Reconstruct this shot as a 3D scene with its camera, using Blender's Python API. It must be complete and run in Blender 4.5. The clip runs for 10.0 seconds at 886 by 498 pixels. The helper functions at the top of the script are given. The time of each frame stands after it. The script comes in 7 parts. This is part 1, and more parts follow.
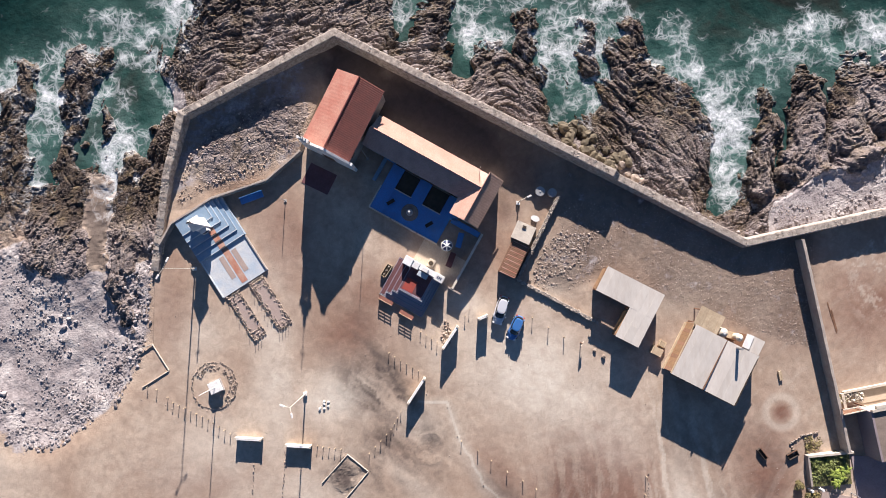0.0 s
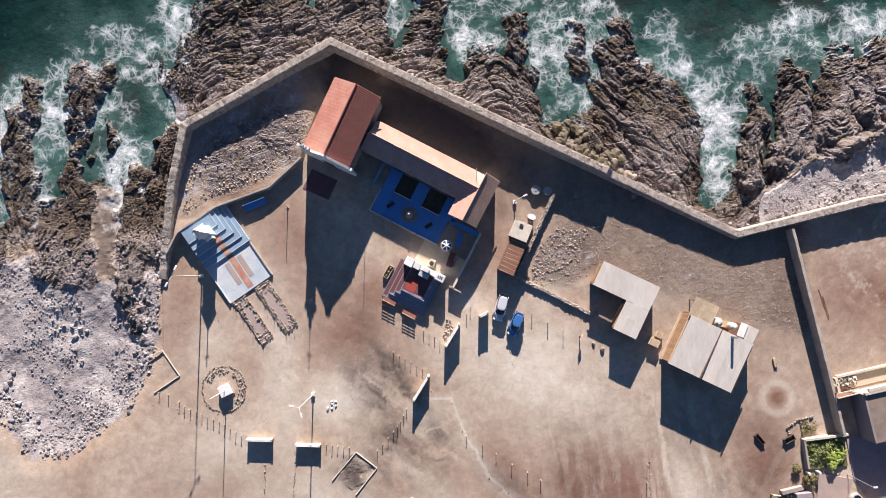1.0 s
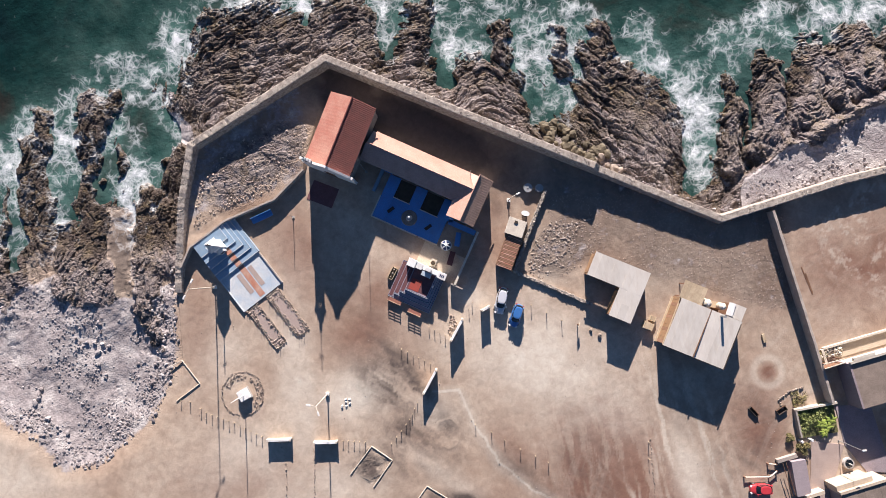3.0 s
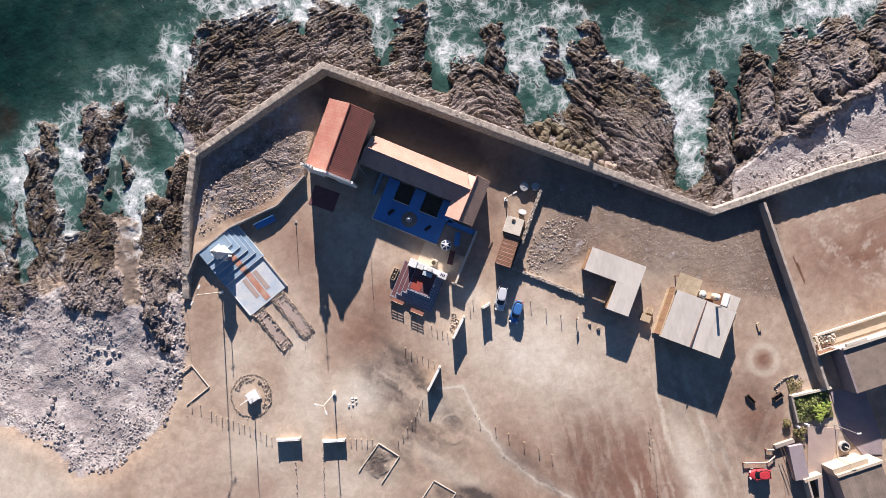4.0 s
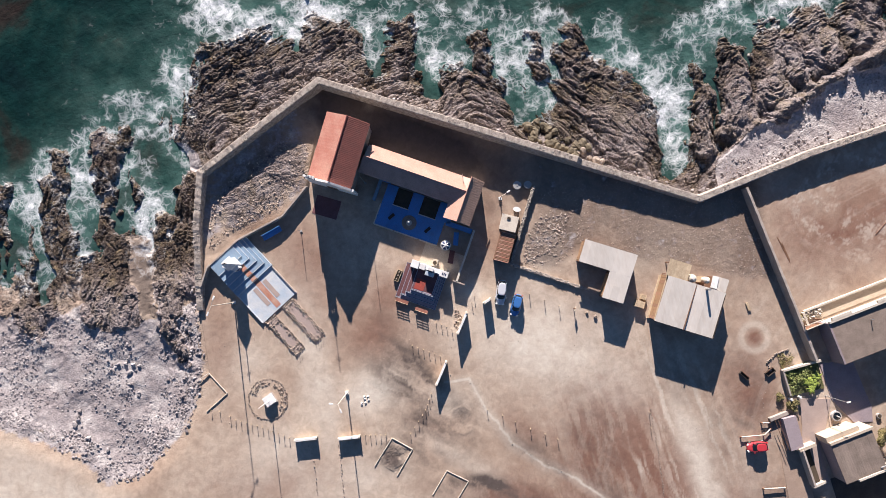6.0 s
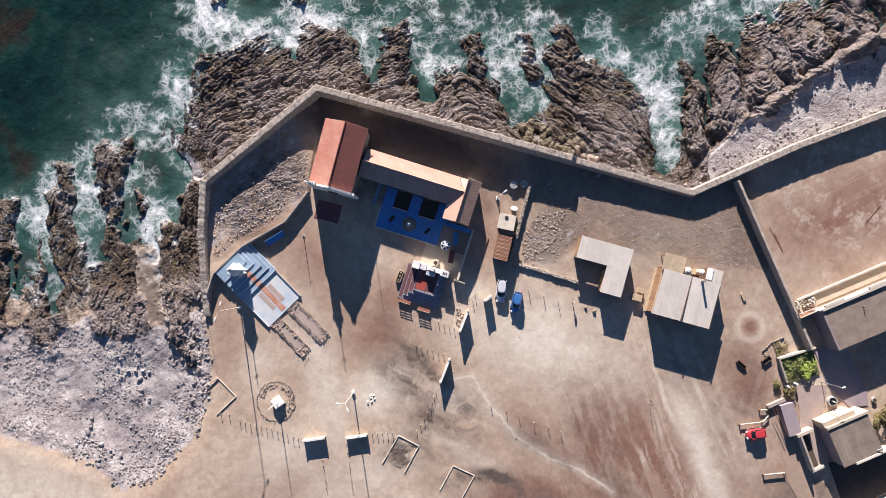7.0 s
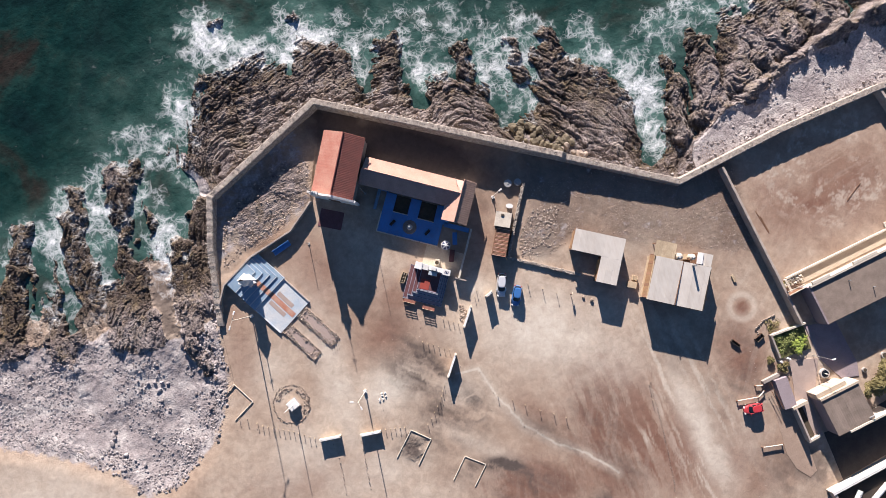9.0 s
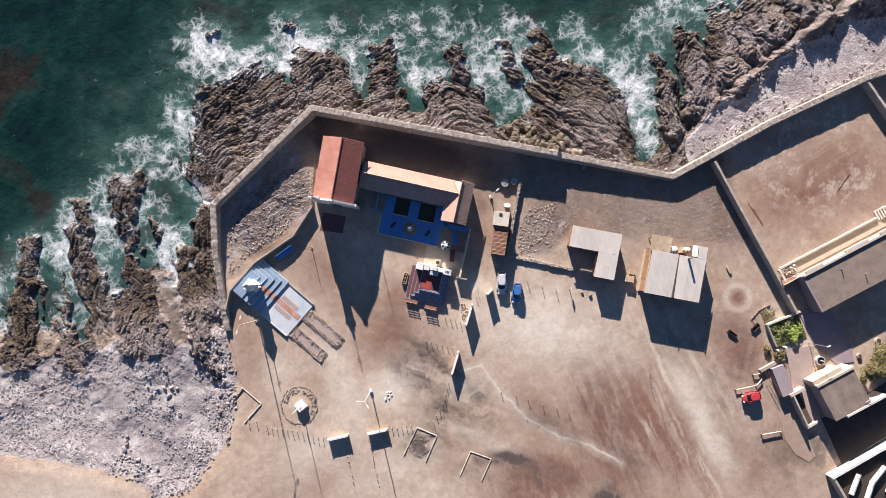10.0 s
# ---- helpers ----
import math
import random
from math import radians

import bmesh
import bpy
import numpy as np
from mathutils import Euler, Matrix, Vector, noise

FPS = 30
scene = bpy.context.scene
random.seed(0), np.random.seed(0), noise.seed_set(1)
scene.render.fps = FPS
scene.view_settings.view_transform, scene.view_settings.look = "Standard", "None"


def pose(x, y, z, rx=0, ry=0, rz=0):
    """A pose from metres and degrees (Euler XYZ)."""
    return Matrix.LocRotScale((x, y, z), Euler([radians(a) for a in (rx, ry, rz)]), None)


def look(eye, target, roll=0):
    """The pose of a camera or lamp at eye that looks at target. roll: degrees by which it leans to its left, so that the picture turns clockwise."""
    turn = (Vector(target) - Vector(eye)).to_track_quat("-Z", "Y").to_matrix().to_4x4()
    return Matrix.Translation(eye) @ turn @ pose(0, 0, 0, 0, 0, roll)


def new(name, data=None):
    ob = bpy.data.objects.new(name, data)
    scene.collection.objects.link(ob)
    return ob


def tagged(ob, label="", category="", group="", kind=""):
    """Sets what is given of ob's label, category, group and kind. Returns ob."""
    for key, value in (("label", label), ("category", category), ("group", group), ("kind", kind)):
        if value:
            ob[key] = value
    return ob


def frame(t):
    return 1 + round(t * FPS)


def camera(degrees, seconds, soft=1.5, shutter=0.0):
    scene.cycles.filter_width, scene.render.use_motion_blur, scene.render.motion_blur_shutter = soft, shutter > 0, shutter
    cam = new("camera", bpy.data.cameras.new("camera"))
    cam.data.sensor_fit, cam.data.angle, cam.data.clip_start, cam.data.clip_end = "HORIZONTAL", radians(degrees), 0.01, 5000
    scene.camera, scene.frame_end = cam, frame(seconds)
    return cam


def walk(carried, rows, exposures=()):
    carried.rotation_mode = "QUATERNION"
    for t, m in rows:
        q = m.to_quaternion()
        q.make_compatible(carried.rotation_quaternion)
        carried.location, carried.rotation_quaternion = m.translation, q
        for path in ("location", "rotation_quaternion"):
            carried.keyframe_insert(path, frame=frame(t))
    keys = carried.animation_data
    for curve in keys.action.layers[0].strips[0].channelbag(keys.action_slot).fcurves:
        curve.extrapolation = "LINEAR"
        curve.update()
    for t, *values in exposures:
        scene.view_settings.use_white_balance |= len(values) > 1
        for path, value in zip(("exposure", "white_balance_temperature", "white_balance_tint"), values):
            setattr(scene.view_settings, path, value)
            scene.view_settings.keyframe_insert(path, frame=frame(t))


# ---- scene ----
cam = camera(73.7, 10.0, soft=0.7)
PATH = [
    (0.0, pose(1.261, 1.232, 85.500, 2.047, 0.019, 0.001)),
    (0.5, pose(1.215, 1.209, 86.600, 2.046, 0.019, -0.865)),
    (1.0, pose(1.184, 1.178, 87.722, 2.044, 0.020, -1.751)),
    (1.5, pose(1.138, 1.149, 88.881, 2.040, 0.020, -2.599)),
    (2.0, pose(1.092, 1.088, 90.020, 2.036, 0.023, -3.445)),
    (2.5, pose(1.052, 1.047, 91.149, 2.032, 0.028, -4.235)),
    (4.0, pose(0.908, 0.918, 94.442, 2.028, 0.038, -6.646)),
    (4.5, pose(0.885, 0.875, 95.523, 2.025, 0.048, -7.465)),
    (5.0, pose(0.873, 0.855, 96.621, 2.023, 0.061, -8.273)),
    (5.5, pose(0.826, 0.826, 97.715, 2.020, 0.073, -9.059)),
    (7.0, pose(0.666, 0.776, 100.891, 2.018, 0.086, -11.519)),
    (7.5, pose(0.606, 0.752, 101.952, 2.015, 0.095, -12.338)),
    (8.0, pose(0.554, 0.738, 102.999, 2.012, 0.103, -13.157)),
    (8.5, pose(0.483, 0.700, 104.016, 2.010, 0.109, -13.963)),
    (9.0, pose(0.420, 0.673, 105.025, 2.009, 0.113, -14.785)),
    (9.5, pose(0.352, 0.645, 106.063, 2.007, 0.117, -15.581)),
    (10.0, pose(0.271, 0.666, 107.123, 2.007, 0.118, -16.398)),
]
walk(cam, PATH, [(0.0, 1.37, 5920, 17), (10.0, 1.37, 5920, 17)])

# ---------------------------------------------------------------- light
SUN_ELEVATION = radians(18.0)
SUN_ROTATION = 0.05
world = bpy.data.worlds.new("world")
scene.world = world
world.use_nodes = True
wn = world.node_tree.nodes
sky = wn.new("ShaderNodeTexSky")
sky.sky_type = "NISHITA"
sky.sun_disc = False
sky.sun_elevation = SUN_ELEVATION
sky.sun_rotation = SUN_ROTATION
sky.air_density, sky.dust_density, sky.ozone_density = 1.0, 0.2, 4.6
wn["Background"].inputs["Strength"].default_value = 0.031
world.node_tree.links.new(sky.outputs["Color"], wn["Background"].inputs["Color"])

sun_data = bpy.data.lights.new("sun", "SUN")
sun_data.energy, sun_data.angle, sun_data.color = 5.0, radians(0.53), (1.0, 0.88, 0.735)
sun_lamp = new("sun", sun_data)
to_sun = Vector((math.sin(SUN_ROTATION) * math.cos(SUN_ELEVATION), math.cos(SUN_ROTATION) * math.cos(SUN_ELEVATION), math.sin(SUN_ELEVATION)))
sun_lamp.matrix_world = look(to_sun * 120, (0, 0, 0))

# ---------------------------------------------------------------- materials
def shader(name, rough=0.85, metal=0.0, spec=0.3):
    m = bpy.data.materials.new(name)
    m.use_nodes = True
    b = m.node_tree.nodes["Principled BSDF"]
    b.inputs["Roughness"].default_value = rough
    b.inputs["Metallic"].default_value = metal
    b.inputs["Specular IOR Level"].default_value = spec
    return m, m.node_tree.nodes, m.node_tree.links, b


def node(nodes, links, kind, inputs=(), **attributes):
    n = nodes.new(kind)
    for k, v in attributes.items():
        setattr(n, k, v)
    for k, v in dict(inputs).items():
        if isinstance(v, bpy.types.NodeSocket):
            links.new(v, n.inputs[k])
        else:
            n.inputs[k].default_value = v
    return n


def rgba(c):
    return (c[0], c[1], c[2], 1.0)


def noise_tex(nodes, links, vector, scale, detail=5.0, rough=0.6, distortion=0.0):
    return node(nodes, links, "ShaderNodeTexNoise", {"Vector": vector, "Scale": scale, "Detail": detail, "Roughness": rough, "Distortion": distortion}).outputs["Fac"]


def ramp(nodes, links, fac, stops):
    r = node(nodes, links, "ShaderNodeValToRGB", {"Fac": fac})
    el = r.color_ramp.elements
    while len(el) < len(stops):
        el.new(0.5)
    for e, (p, c) in zip(el, stops):
        e.position = p
        e.color = rgba(c) if isinstance(c, tuple) else (c, c, c, 1)
    return r.outputs["Color"]


def mix(nodes, links, fac, a, b, blend="MIX"):
    n = nodes.new("ShaderNodeMix")
    n.data_type, n.blend_type = "RGBA", blend
    for sock, v in ((n.inputs[0], fac), (n.inputs[6], a), (n.inputs[7], b)):
        if isinstance(v, bpy.types.NodeSocket):
            links.new(v, sock)
        elif isinstance(v, tuple):
            sock.default_value = rgba(v)
        else:
            sock.default_value = v
    return n.outputs[2]


def maths(nodes, links, op, a, b=0.0, clamp=False):
    n = nodes.new("ShaderNodeMath")
    n.operation, n.use_clamp = op, clamp
    for sock, v in zip(n.inputs, (a, b)):
        if isinstance(v, bpy.types.NodeSocket):
            links.new(v, sock)
        else:
            sock.default_value = v
    return n.outputs[0]


def bumped(nodes, links, b, height, strength, distance):
    n = node(nodes, links, "ShaderNodeBump", {"Height": height, "Strength": strength, "Distance": distance})
    links.new(n.outputs["Normal"], b.inputs["Normal"])


def where(nodes):
    return nodes.new("ShaderNodeNewGeometry").outputs["Position"]


def worn(name, colour, stain, rough=0.85, scale=1.2, fine=14.0, amount=0.5, bump=0.3, metal=0.0, spec=0.3, vary=0.12):
    """A weathered surface: two colours, mottled at two scales, a little different from piece to piece."""
    m, n, l, b = shader(name, rough, metal, spec)
    p = where(n)
    big = noise_tex(n, l, p, scale, 6, 0.65)
    small = noise_tex(n, l, p, fine, 4, 0.7)
    fac = maths(n, l, "MULTIPLY", ramp(n, l, big, [(0.38, 0.0), (0.68, 1.0)]), amount)
    c = mix(n, l, fac, colour, stain)
    c = mix(n, l, 0.35, c, ramp(n, l, small, [(0.3, 0.25), (0.75, 0.75)]), "OVERLAY")
    rnd = n.new("ShaderNodeObjectInfo").outputs["Random"]
    hsv = node(n, l, "ShaderNodeHueSaturation", {"Color": c, "Value": maths(n, l, "ADD", maths(n, l, "MULTIPLY", rnd, 2 * vary), 1 - vary)})
    l.new(hsv.outputs["Color"], b.inputs["Base Color"])
    bumped(n, l, b, small, bump, 0.03)
    return m


def sheet_metal(name, colour, stain, angle):
    """Corrugated roofing with rust and dust streaks running down the slope."""
    m, n, l, b = shader(name, 0.6, 0.0, 0.4)
    p = where(n)
    mp = node(n, l, "ShaderNodeMapping", {"Vector": p, "Rotation": (0, 0, -angle), "Scale": (1.2, 0.3, 1.0)})
    streak = noise_tex(n, l, mp.outputs["Vector"], 1.4, 6, 0.65)
    big = noise_tex(n, l, p, 0.5, 4, 0.6)
    c = mix(n, l, maths(n, l, "MULTIPLY", ramp(n, l, streak, [(0.42, 0.0), (0.72, 1.0)]), 0.42), colour, stain)
    c = mix(n, l, maths(n, l, "MULTIPLY", ramp(n, l, big, [(0.4, 0.0), (0.7, 1.0)]), 0.35), c, tuple(0.75 * v for v in colour))
    rnd = n.new("ShaderNodeObjectInfo").outputs["Random"]
    hsv = node(n, l, "ShaderNodeHueSaturation", {"Color": c, "Value": maths(n, l, "ADD", maths(n, l, "MULTIPLY", rnd, 0.16), 0.9)})
    l.new(hsv.outputs["Color"], b.inputs["Base Color"])
    bumped(n, l, b, noise_tex(n, l, p, 9.0), 0.2, 0.02)
    return m


WALL_STONE = worn("weathered_masonry", (0.43, 0.375, 0.315), (0.17, 0.14, 0.12), 0.9, 1.7, 5.0, 0.95, 1.0)
WALL_BLOCK = worn("rendered_block_wall", (0.42, 0.37, 0.32), (0.27, 0.22, 0.19), 0.9, 0.7, 8.0, 0.7, 0.5)
PALE_WALL = worn("pale_plaster", (0.62, 0.56, 0.46), (0.42, 0.36, 0.29), 0.85, 0.8, 10.0, 0.6, 0.3)
WHITE = worn("white_paint", (0.78, 0.77, 0.74), (0.55, 0.52, 0.47), 0.6, 1.2, 12.0, 0.5, 0.2)
ROOF_RED = worn("red_roof_sheet", (0.36, 0.145, 0.105), (0.44, 0.25, 0.185), 0.7, 0.45, 7.0, 0.8, 0.3)
ROOF_TILE = worn("terracotta_tiles", (0.27, 0.10, 0.08), (0.19, 0.085, 0.072), 0.8, 0.8, 6.0, 0.7, 0.5)
# one clay roof, coloured apart for its sunlit, shaded and half-lit slopes
ROOF_TAN = worn("faded_sunlit_clay_tiles", (0.56, 0.34, 0.26), (0.49, 0.25, 0.18), 0.8, 0.5, 6.0, 0.7, 0.4)
ROOF_GREY = worn("shaded_grey_brown_tiles", (0.47, 0.33, 0.275), (0.34, 0.24, 0.20), 0.85, 0.7, 6.0, 0.7, 0.5)
ROOF_MID = worn("half_lit_brown_tiles", (0.44, 0.30, 0.225), (0.33, 0.215, 0.16), 0.85, 0.7, 6.0, 0.7, 0.4)
BLUE_FLOOR = worn("blue_painted_floor", (0.10, 0.265, 0.57), (0.12, 0.21, 0.42), 0.55, 0.7, 9.0, 0.7, 0.2)
BLUE_PALE = worn("pale_blue_concrete", (0.39, 0.455, 0.51), (0.56, 0.555, 0.53), 0.75, 0.45, 7.0, 0.9, 0.25)
BLUE_STEP = worn("sky_blue_step_paint", (0.21, 0.31, 0.42), (0.30, 0.38, 0.44), 0.7, 0.9, 9.0, 0.7, 0.25)
BLUE_DARK = worn("navy_paint", (0.025, 0.04, 0.10), (0.05, 0.05, 0.09), 0.6, 1.0, 9.0, 0.6, 0.2)
RED_FLOOR = worn("sunlit_red_floor", (0.36, 0.07, 0.05), (0.22, 0.06, 0.05), 0.85, 1.0, 9.0, 0.7, 0.2)
RED_FADED = worn("faded_red_runner", (0.47, 0.20, 0.13), (0.55, 0.40, 0.31), 0.85, 1.1, 10.0, 0.8, 0.2)
SEAT_RED = worn("dull_red_bench_paint", (0.27, 0.12, 0.09), (0.19, 0.09, 0.07), 0.8, 1.2, 10.0, 0.7, 0.2)
MAROON = worn("maroon_paint", (0.16, 0.075, 0.078), (0.10, 0.04, 0.04), 0.7, 1.0, 9.0, 0.6, 0.2)
STEP_GREY = worn("grey_violet_step_paint", (0.38, 0.33, 0.37), (0.22, 0.19, 0.24), 0.75, 0.9, 9.0, 0.6, 0.2)
GROUND_COVER = worn("green_ground_cover", (0.17, 0.18, 0.065), (0.10, 0.085, 0.04), 0.9, 1.2, 7.0, 0.9, 0.9)
DARK_SOIL = worn("dark_garden_soil", (0.095, 0.072, 0.05), (0.055, 0.045, 0.03), 0.95, 1.5, 6.0, 0.8, 0.9)
WOOD_ORANGE = worn("varnished_planks", (0.34, 0.21, 0.115), (0.22, 0.135, 0.08), 0.7, 1.5, 12.0, 0.6, 0.3)
WOOD_TAN = worn("sun_bleached_wood", (0.50, 0.40, 0.27), (0.34, 0.25, 0.16), 0.85, 1.4, 12.0, 0.7, 0.4)
WOOD_RUST = worn("rusty_brown_slats", (0.33, 0.19, 0.12), (0.24, 0.14, 0.09), 0.8, 1.4, 12.0, 0.6, 0.3)
SANDY = worn("sandy_paving", (0.50, 0.42, 0.32), (0.40, 0.31, 0.23), 0.9, 0.7, 8.0, 0.7, 0.3)
WOOD_BROWN = worn("brown_timber", (0.21, 0.115, 0.07), (0.13, 0.07, 0.045), 0.85, 1.4, 12.0, 0.7, 0.4)
TIMBER_DARK = worn("dark_timber", (0.06, 0.045, 0.035), (0.035, 0.03, 0.025), 0.85, 1.4, 12.0, 0.6, 0.3)
CORRUGATED = sheet_metal("grey_corrugated_sheet", (0.66, 0.615, 0.545), (0.47, 0.39, 0.31), radians(-27))
STONE = worn("loose_stone", (0.38, 0.31, 0.25), (0.23, 0.185, 0.15), 0.9, 1.1, 7.0, 0.8, 0.6, vary=0.3)
BOULDER = worn("ochre_boulder", (0.155, 0.128, 0.085), (0.075, 0.06, 0.042), 0.85, 1.0, 6.0, 0.7, 0.6, vary=0.25)
CONCRETE = worn("concrete", (0.45, 0.42, 0.39), (0.32, 0.28, 0.25), 0.9, 0.8, 9.0, 0.6, 0.4)
PAVER = worn("lilac_grey_paving", (0.30, 0.25, 0.26), (0.22, 0.18, 0.19), 0.85, 0.5, 6.0, 0.6, 0.3)
PATH_BROWN = worn("trodden_earth_path", (0.40, 0.30, 0.23), (0.30, 0.215, 0.16), 0.9, 0.6, 6.0, 0.7, 0.4)
TERRA_FLOOR = worn("salmon_concrete_path", (0.41, 0.325, 0.28), (0.32, 0.25, 0.22), 0.85, 0.6, 8.0, 0.6, 0.3)
DARK_PAD = worn("dark_worn_asphalt", (0.06, 0.052, 0.05), (0.10, 0.085, 0.075), 0.9, 0.6, 6.0, 0.7, 0.5)
FELT = worn("dark_roof_felt", (0.27, 0.215, 0.175), (0.16, 0.125, 0.10), 0.9, 0.6, 6.0, 0.7, 0.5)
STEEL = worn("galvanised_steel", (0.45, 0.45, 0.44), (0.30, 0.29, 0.28), 0.5, 1.5, 12.0, 0.5, 0.1, metal=0.5)
RUBBER = worn("black_rubber", (0.02, 0.02, 0.02), (0.035, 0.033, 0.03), 0.8, 2.0, 12.0, 0.5, 0.2)
PLASTIC_CREAM = worn("cream_plastic", (0.66, 0.58, 0.45), (0.5, 0.42, 0.32), 0.5, 1.5, 12.0, 0.5, 0.1)
LEAF = worn("garden_leaves", (0.24, 0.27, 0.085), (0.12, 0.14, 0.05), 0.6, 2.0, 9.0, 0.8, 0.2, vary=0.3)
LEAF_YELLOW = worn("yellow_green_leaves", (0.28, 0.34, 0.06), (0.15, 0.2, 0.04), 0.6, 2.0, 9.0, 0.8, 0.2)
LEAF_DRY = worn("dusty_olive_leaves", (0.28, 0.235, 0.10), (0.16, 0.14, 0.06), 0.7, 2.0, 9.0, 0.8, 0.2)
BARK = worn("bark", (0.13, 0.09, 0.06), (0.08, 0.055, 0.04), 0.9, 3.0, 14.0, 0.6, 0.5)


def car_paint(name, colour):
    m, n, l, b = shader(name, 0.28, 0.0, 0.5)
    p = where(n)
    dust = noise_tex(n, l, p, 2.5, 5, 0.6)
    l.new(mix(n, l, maths(n, l, "MULTIPLY", dust, 0.18), colour, (0.4, 0.34, 0.28)), b.inputs["Base Color"])
    b.inputs["Coat Weight"].default_value = 0.6
    b.inputs["Coat Roughness"].default_value = 0.1
    return m


PAINT_WHITE = car_paint("silver_white_car_paint", (0.60, 0.62, 0.66))
PAINT_BLUE = car_paint("blue_car_paint", (0.02, 0.15, 0.44))
PAINT_RED = car_paint("red_car_paint", (0.55, 0.02, 0.035))
GLASS, _n, _l, _b = shader("tinted_glass", 0.05, 0.0, 0.6)
_b.inputs["Base Color"].default_value = (0.012, 0.016, 0.02, 1)


def foam_lace(n, l, p, amount):
    """Ragged foam: torn white patches where much of it lies, a lace of thin cells where it thins out; gives cover and thickness."""
    def pushed(vector, scale, far):
        w = node(n, l, "ShaderNodeTexNoise", {"Vector": vector, "Scale": scale, "Detail": 2.0, "Roughness": 0.5})
        d = node(n, l, "ShaderNodeVectorMath", {0: w.outputs["Color"], 1: (0.5, 0.5, 0.5)}, operation="SUBTRACT").outputs[0]
        d = node(n, l, "ShaderNodeVectorMath", {0: d, "Scale": far}, operation="SCALE").outputs[0]
        return node(n, l, "ShaderNodeVectorMath", {0: vector, 1: d}, operation="ADD").outputs[0]

    q = pushed(pushed(p, 0.22, 3.0), 0.7, 0.9)
    torn = noise_tex(n, l, q, 0.42, 6, 0.58)
    thick = maths(n, l, "ADD", maths(n, l, "MULTIPLY", amount, 0.62), maths(n, l, "MULTIPLY", maths(n, l, "SUBTRACT", torn, 0.5), 2.0), True)
    thick = maths(n, l, "MULTIPLY", thick, ramp(n, l, amount, [(0.04, 0.0), (0.28, 1.0)]))
    core = maths(n, l, "MULTIPLY", ramp(n, l, thick, [(0.44, 0.0), (0.70, 1.0)]), ramp(n, l, noise_tex(n, l, q, 1.7, 6, 0.65), [(0.36, 0.3), (0.56, 1.0)]))

    def web(scale, wide, low, high, most):
        cells = node(n, l, "ShaderNodeTexVoronoi", {"Vector": q, "Scale": scale}, feature="DISTANCE_TO_EDGE").outputs["Distance"]
        return maths(n, l, "MULTIPLY", ramp(n, l, cells, [(0.0, 1.0), (wide, 0.0)]), ramp(n, l, thick, [(low, 0.0), (high, most)]))

    lace = maths(n, l, "MAXIMUM", web(0.5, 0.11, 0.10, 0.5, 0.7), web(1.25, 0.17, 0.16, 0.6, 0.7))
    return maths(n, l, "MAXIMUM", core, lace), thick


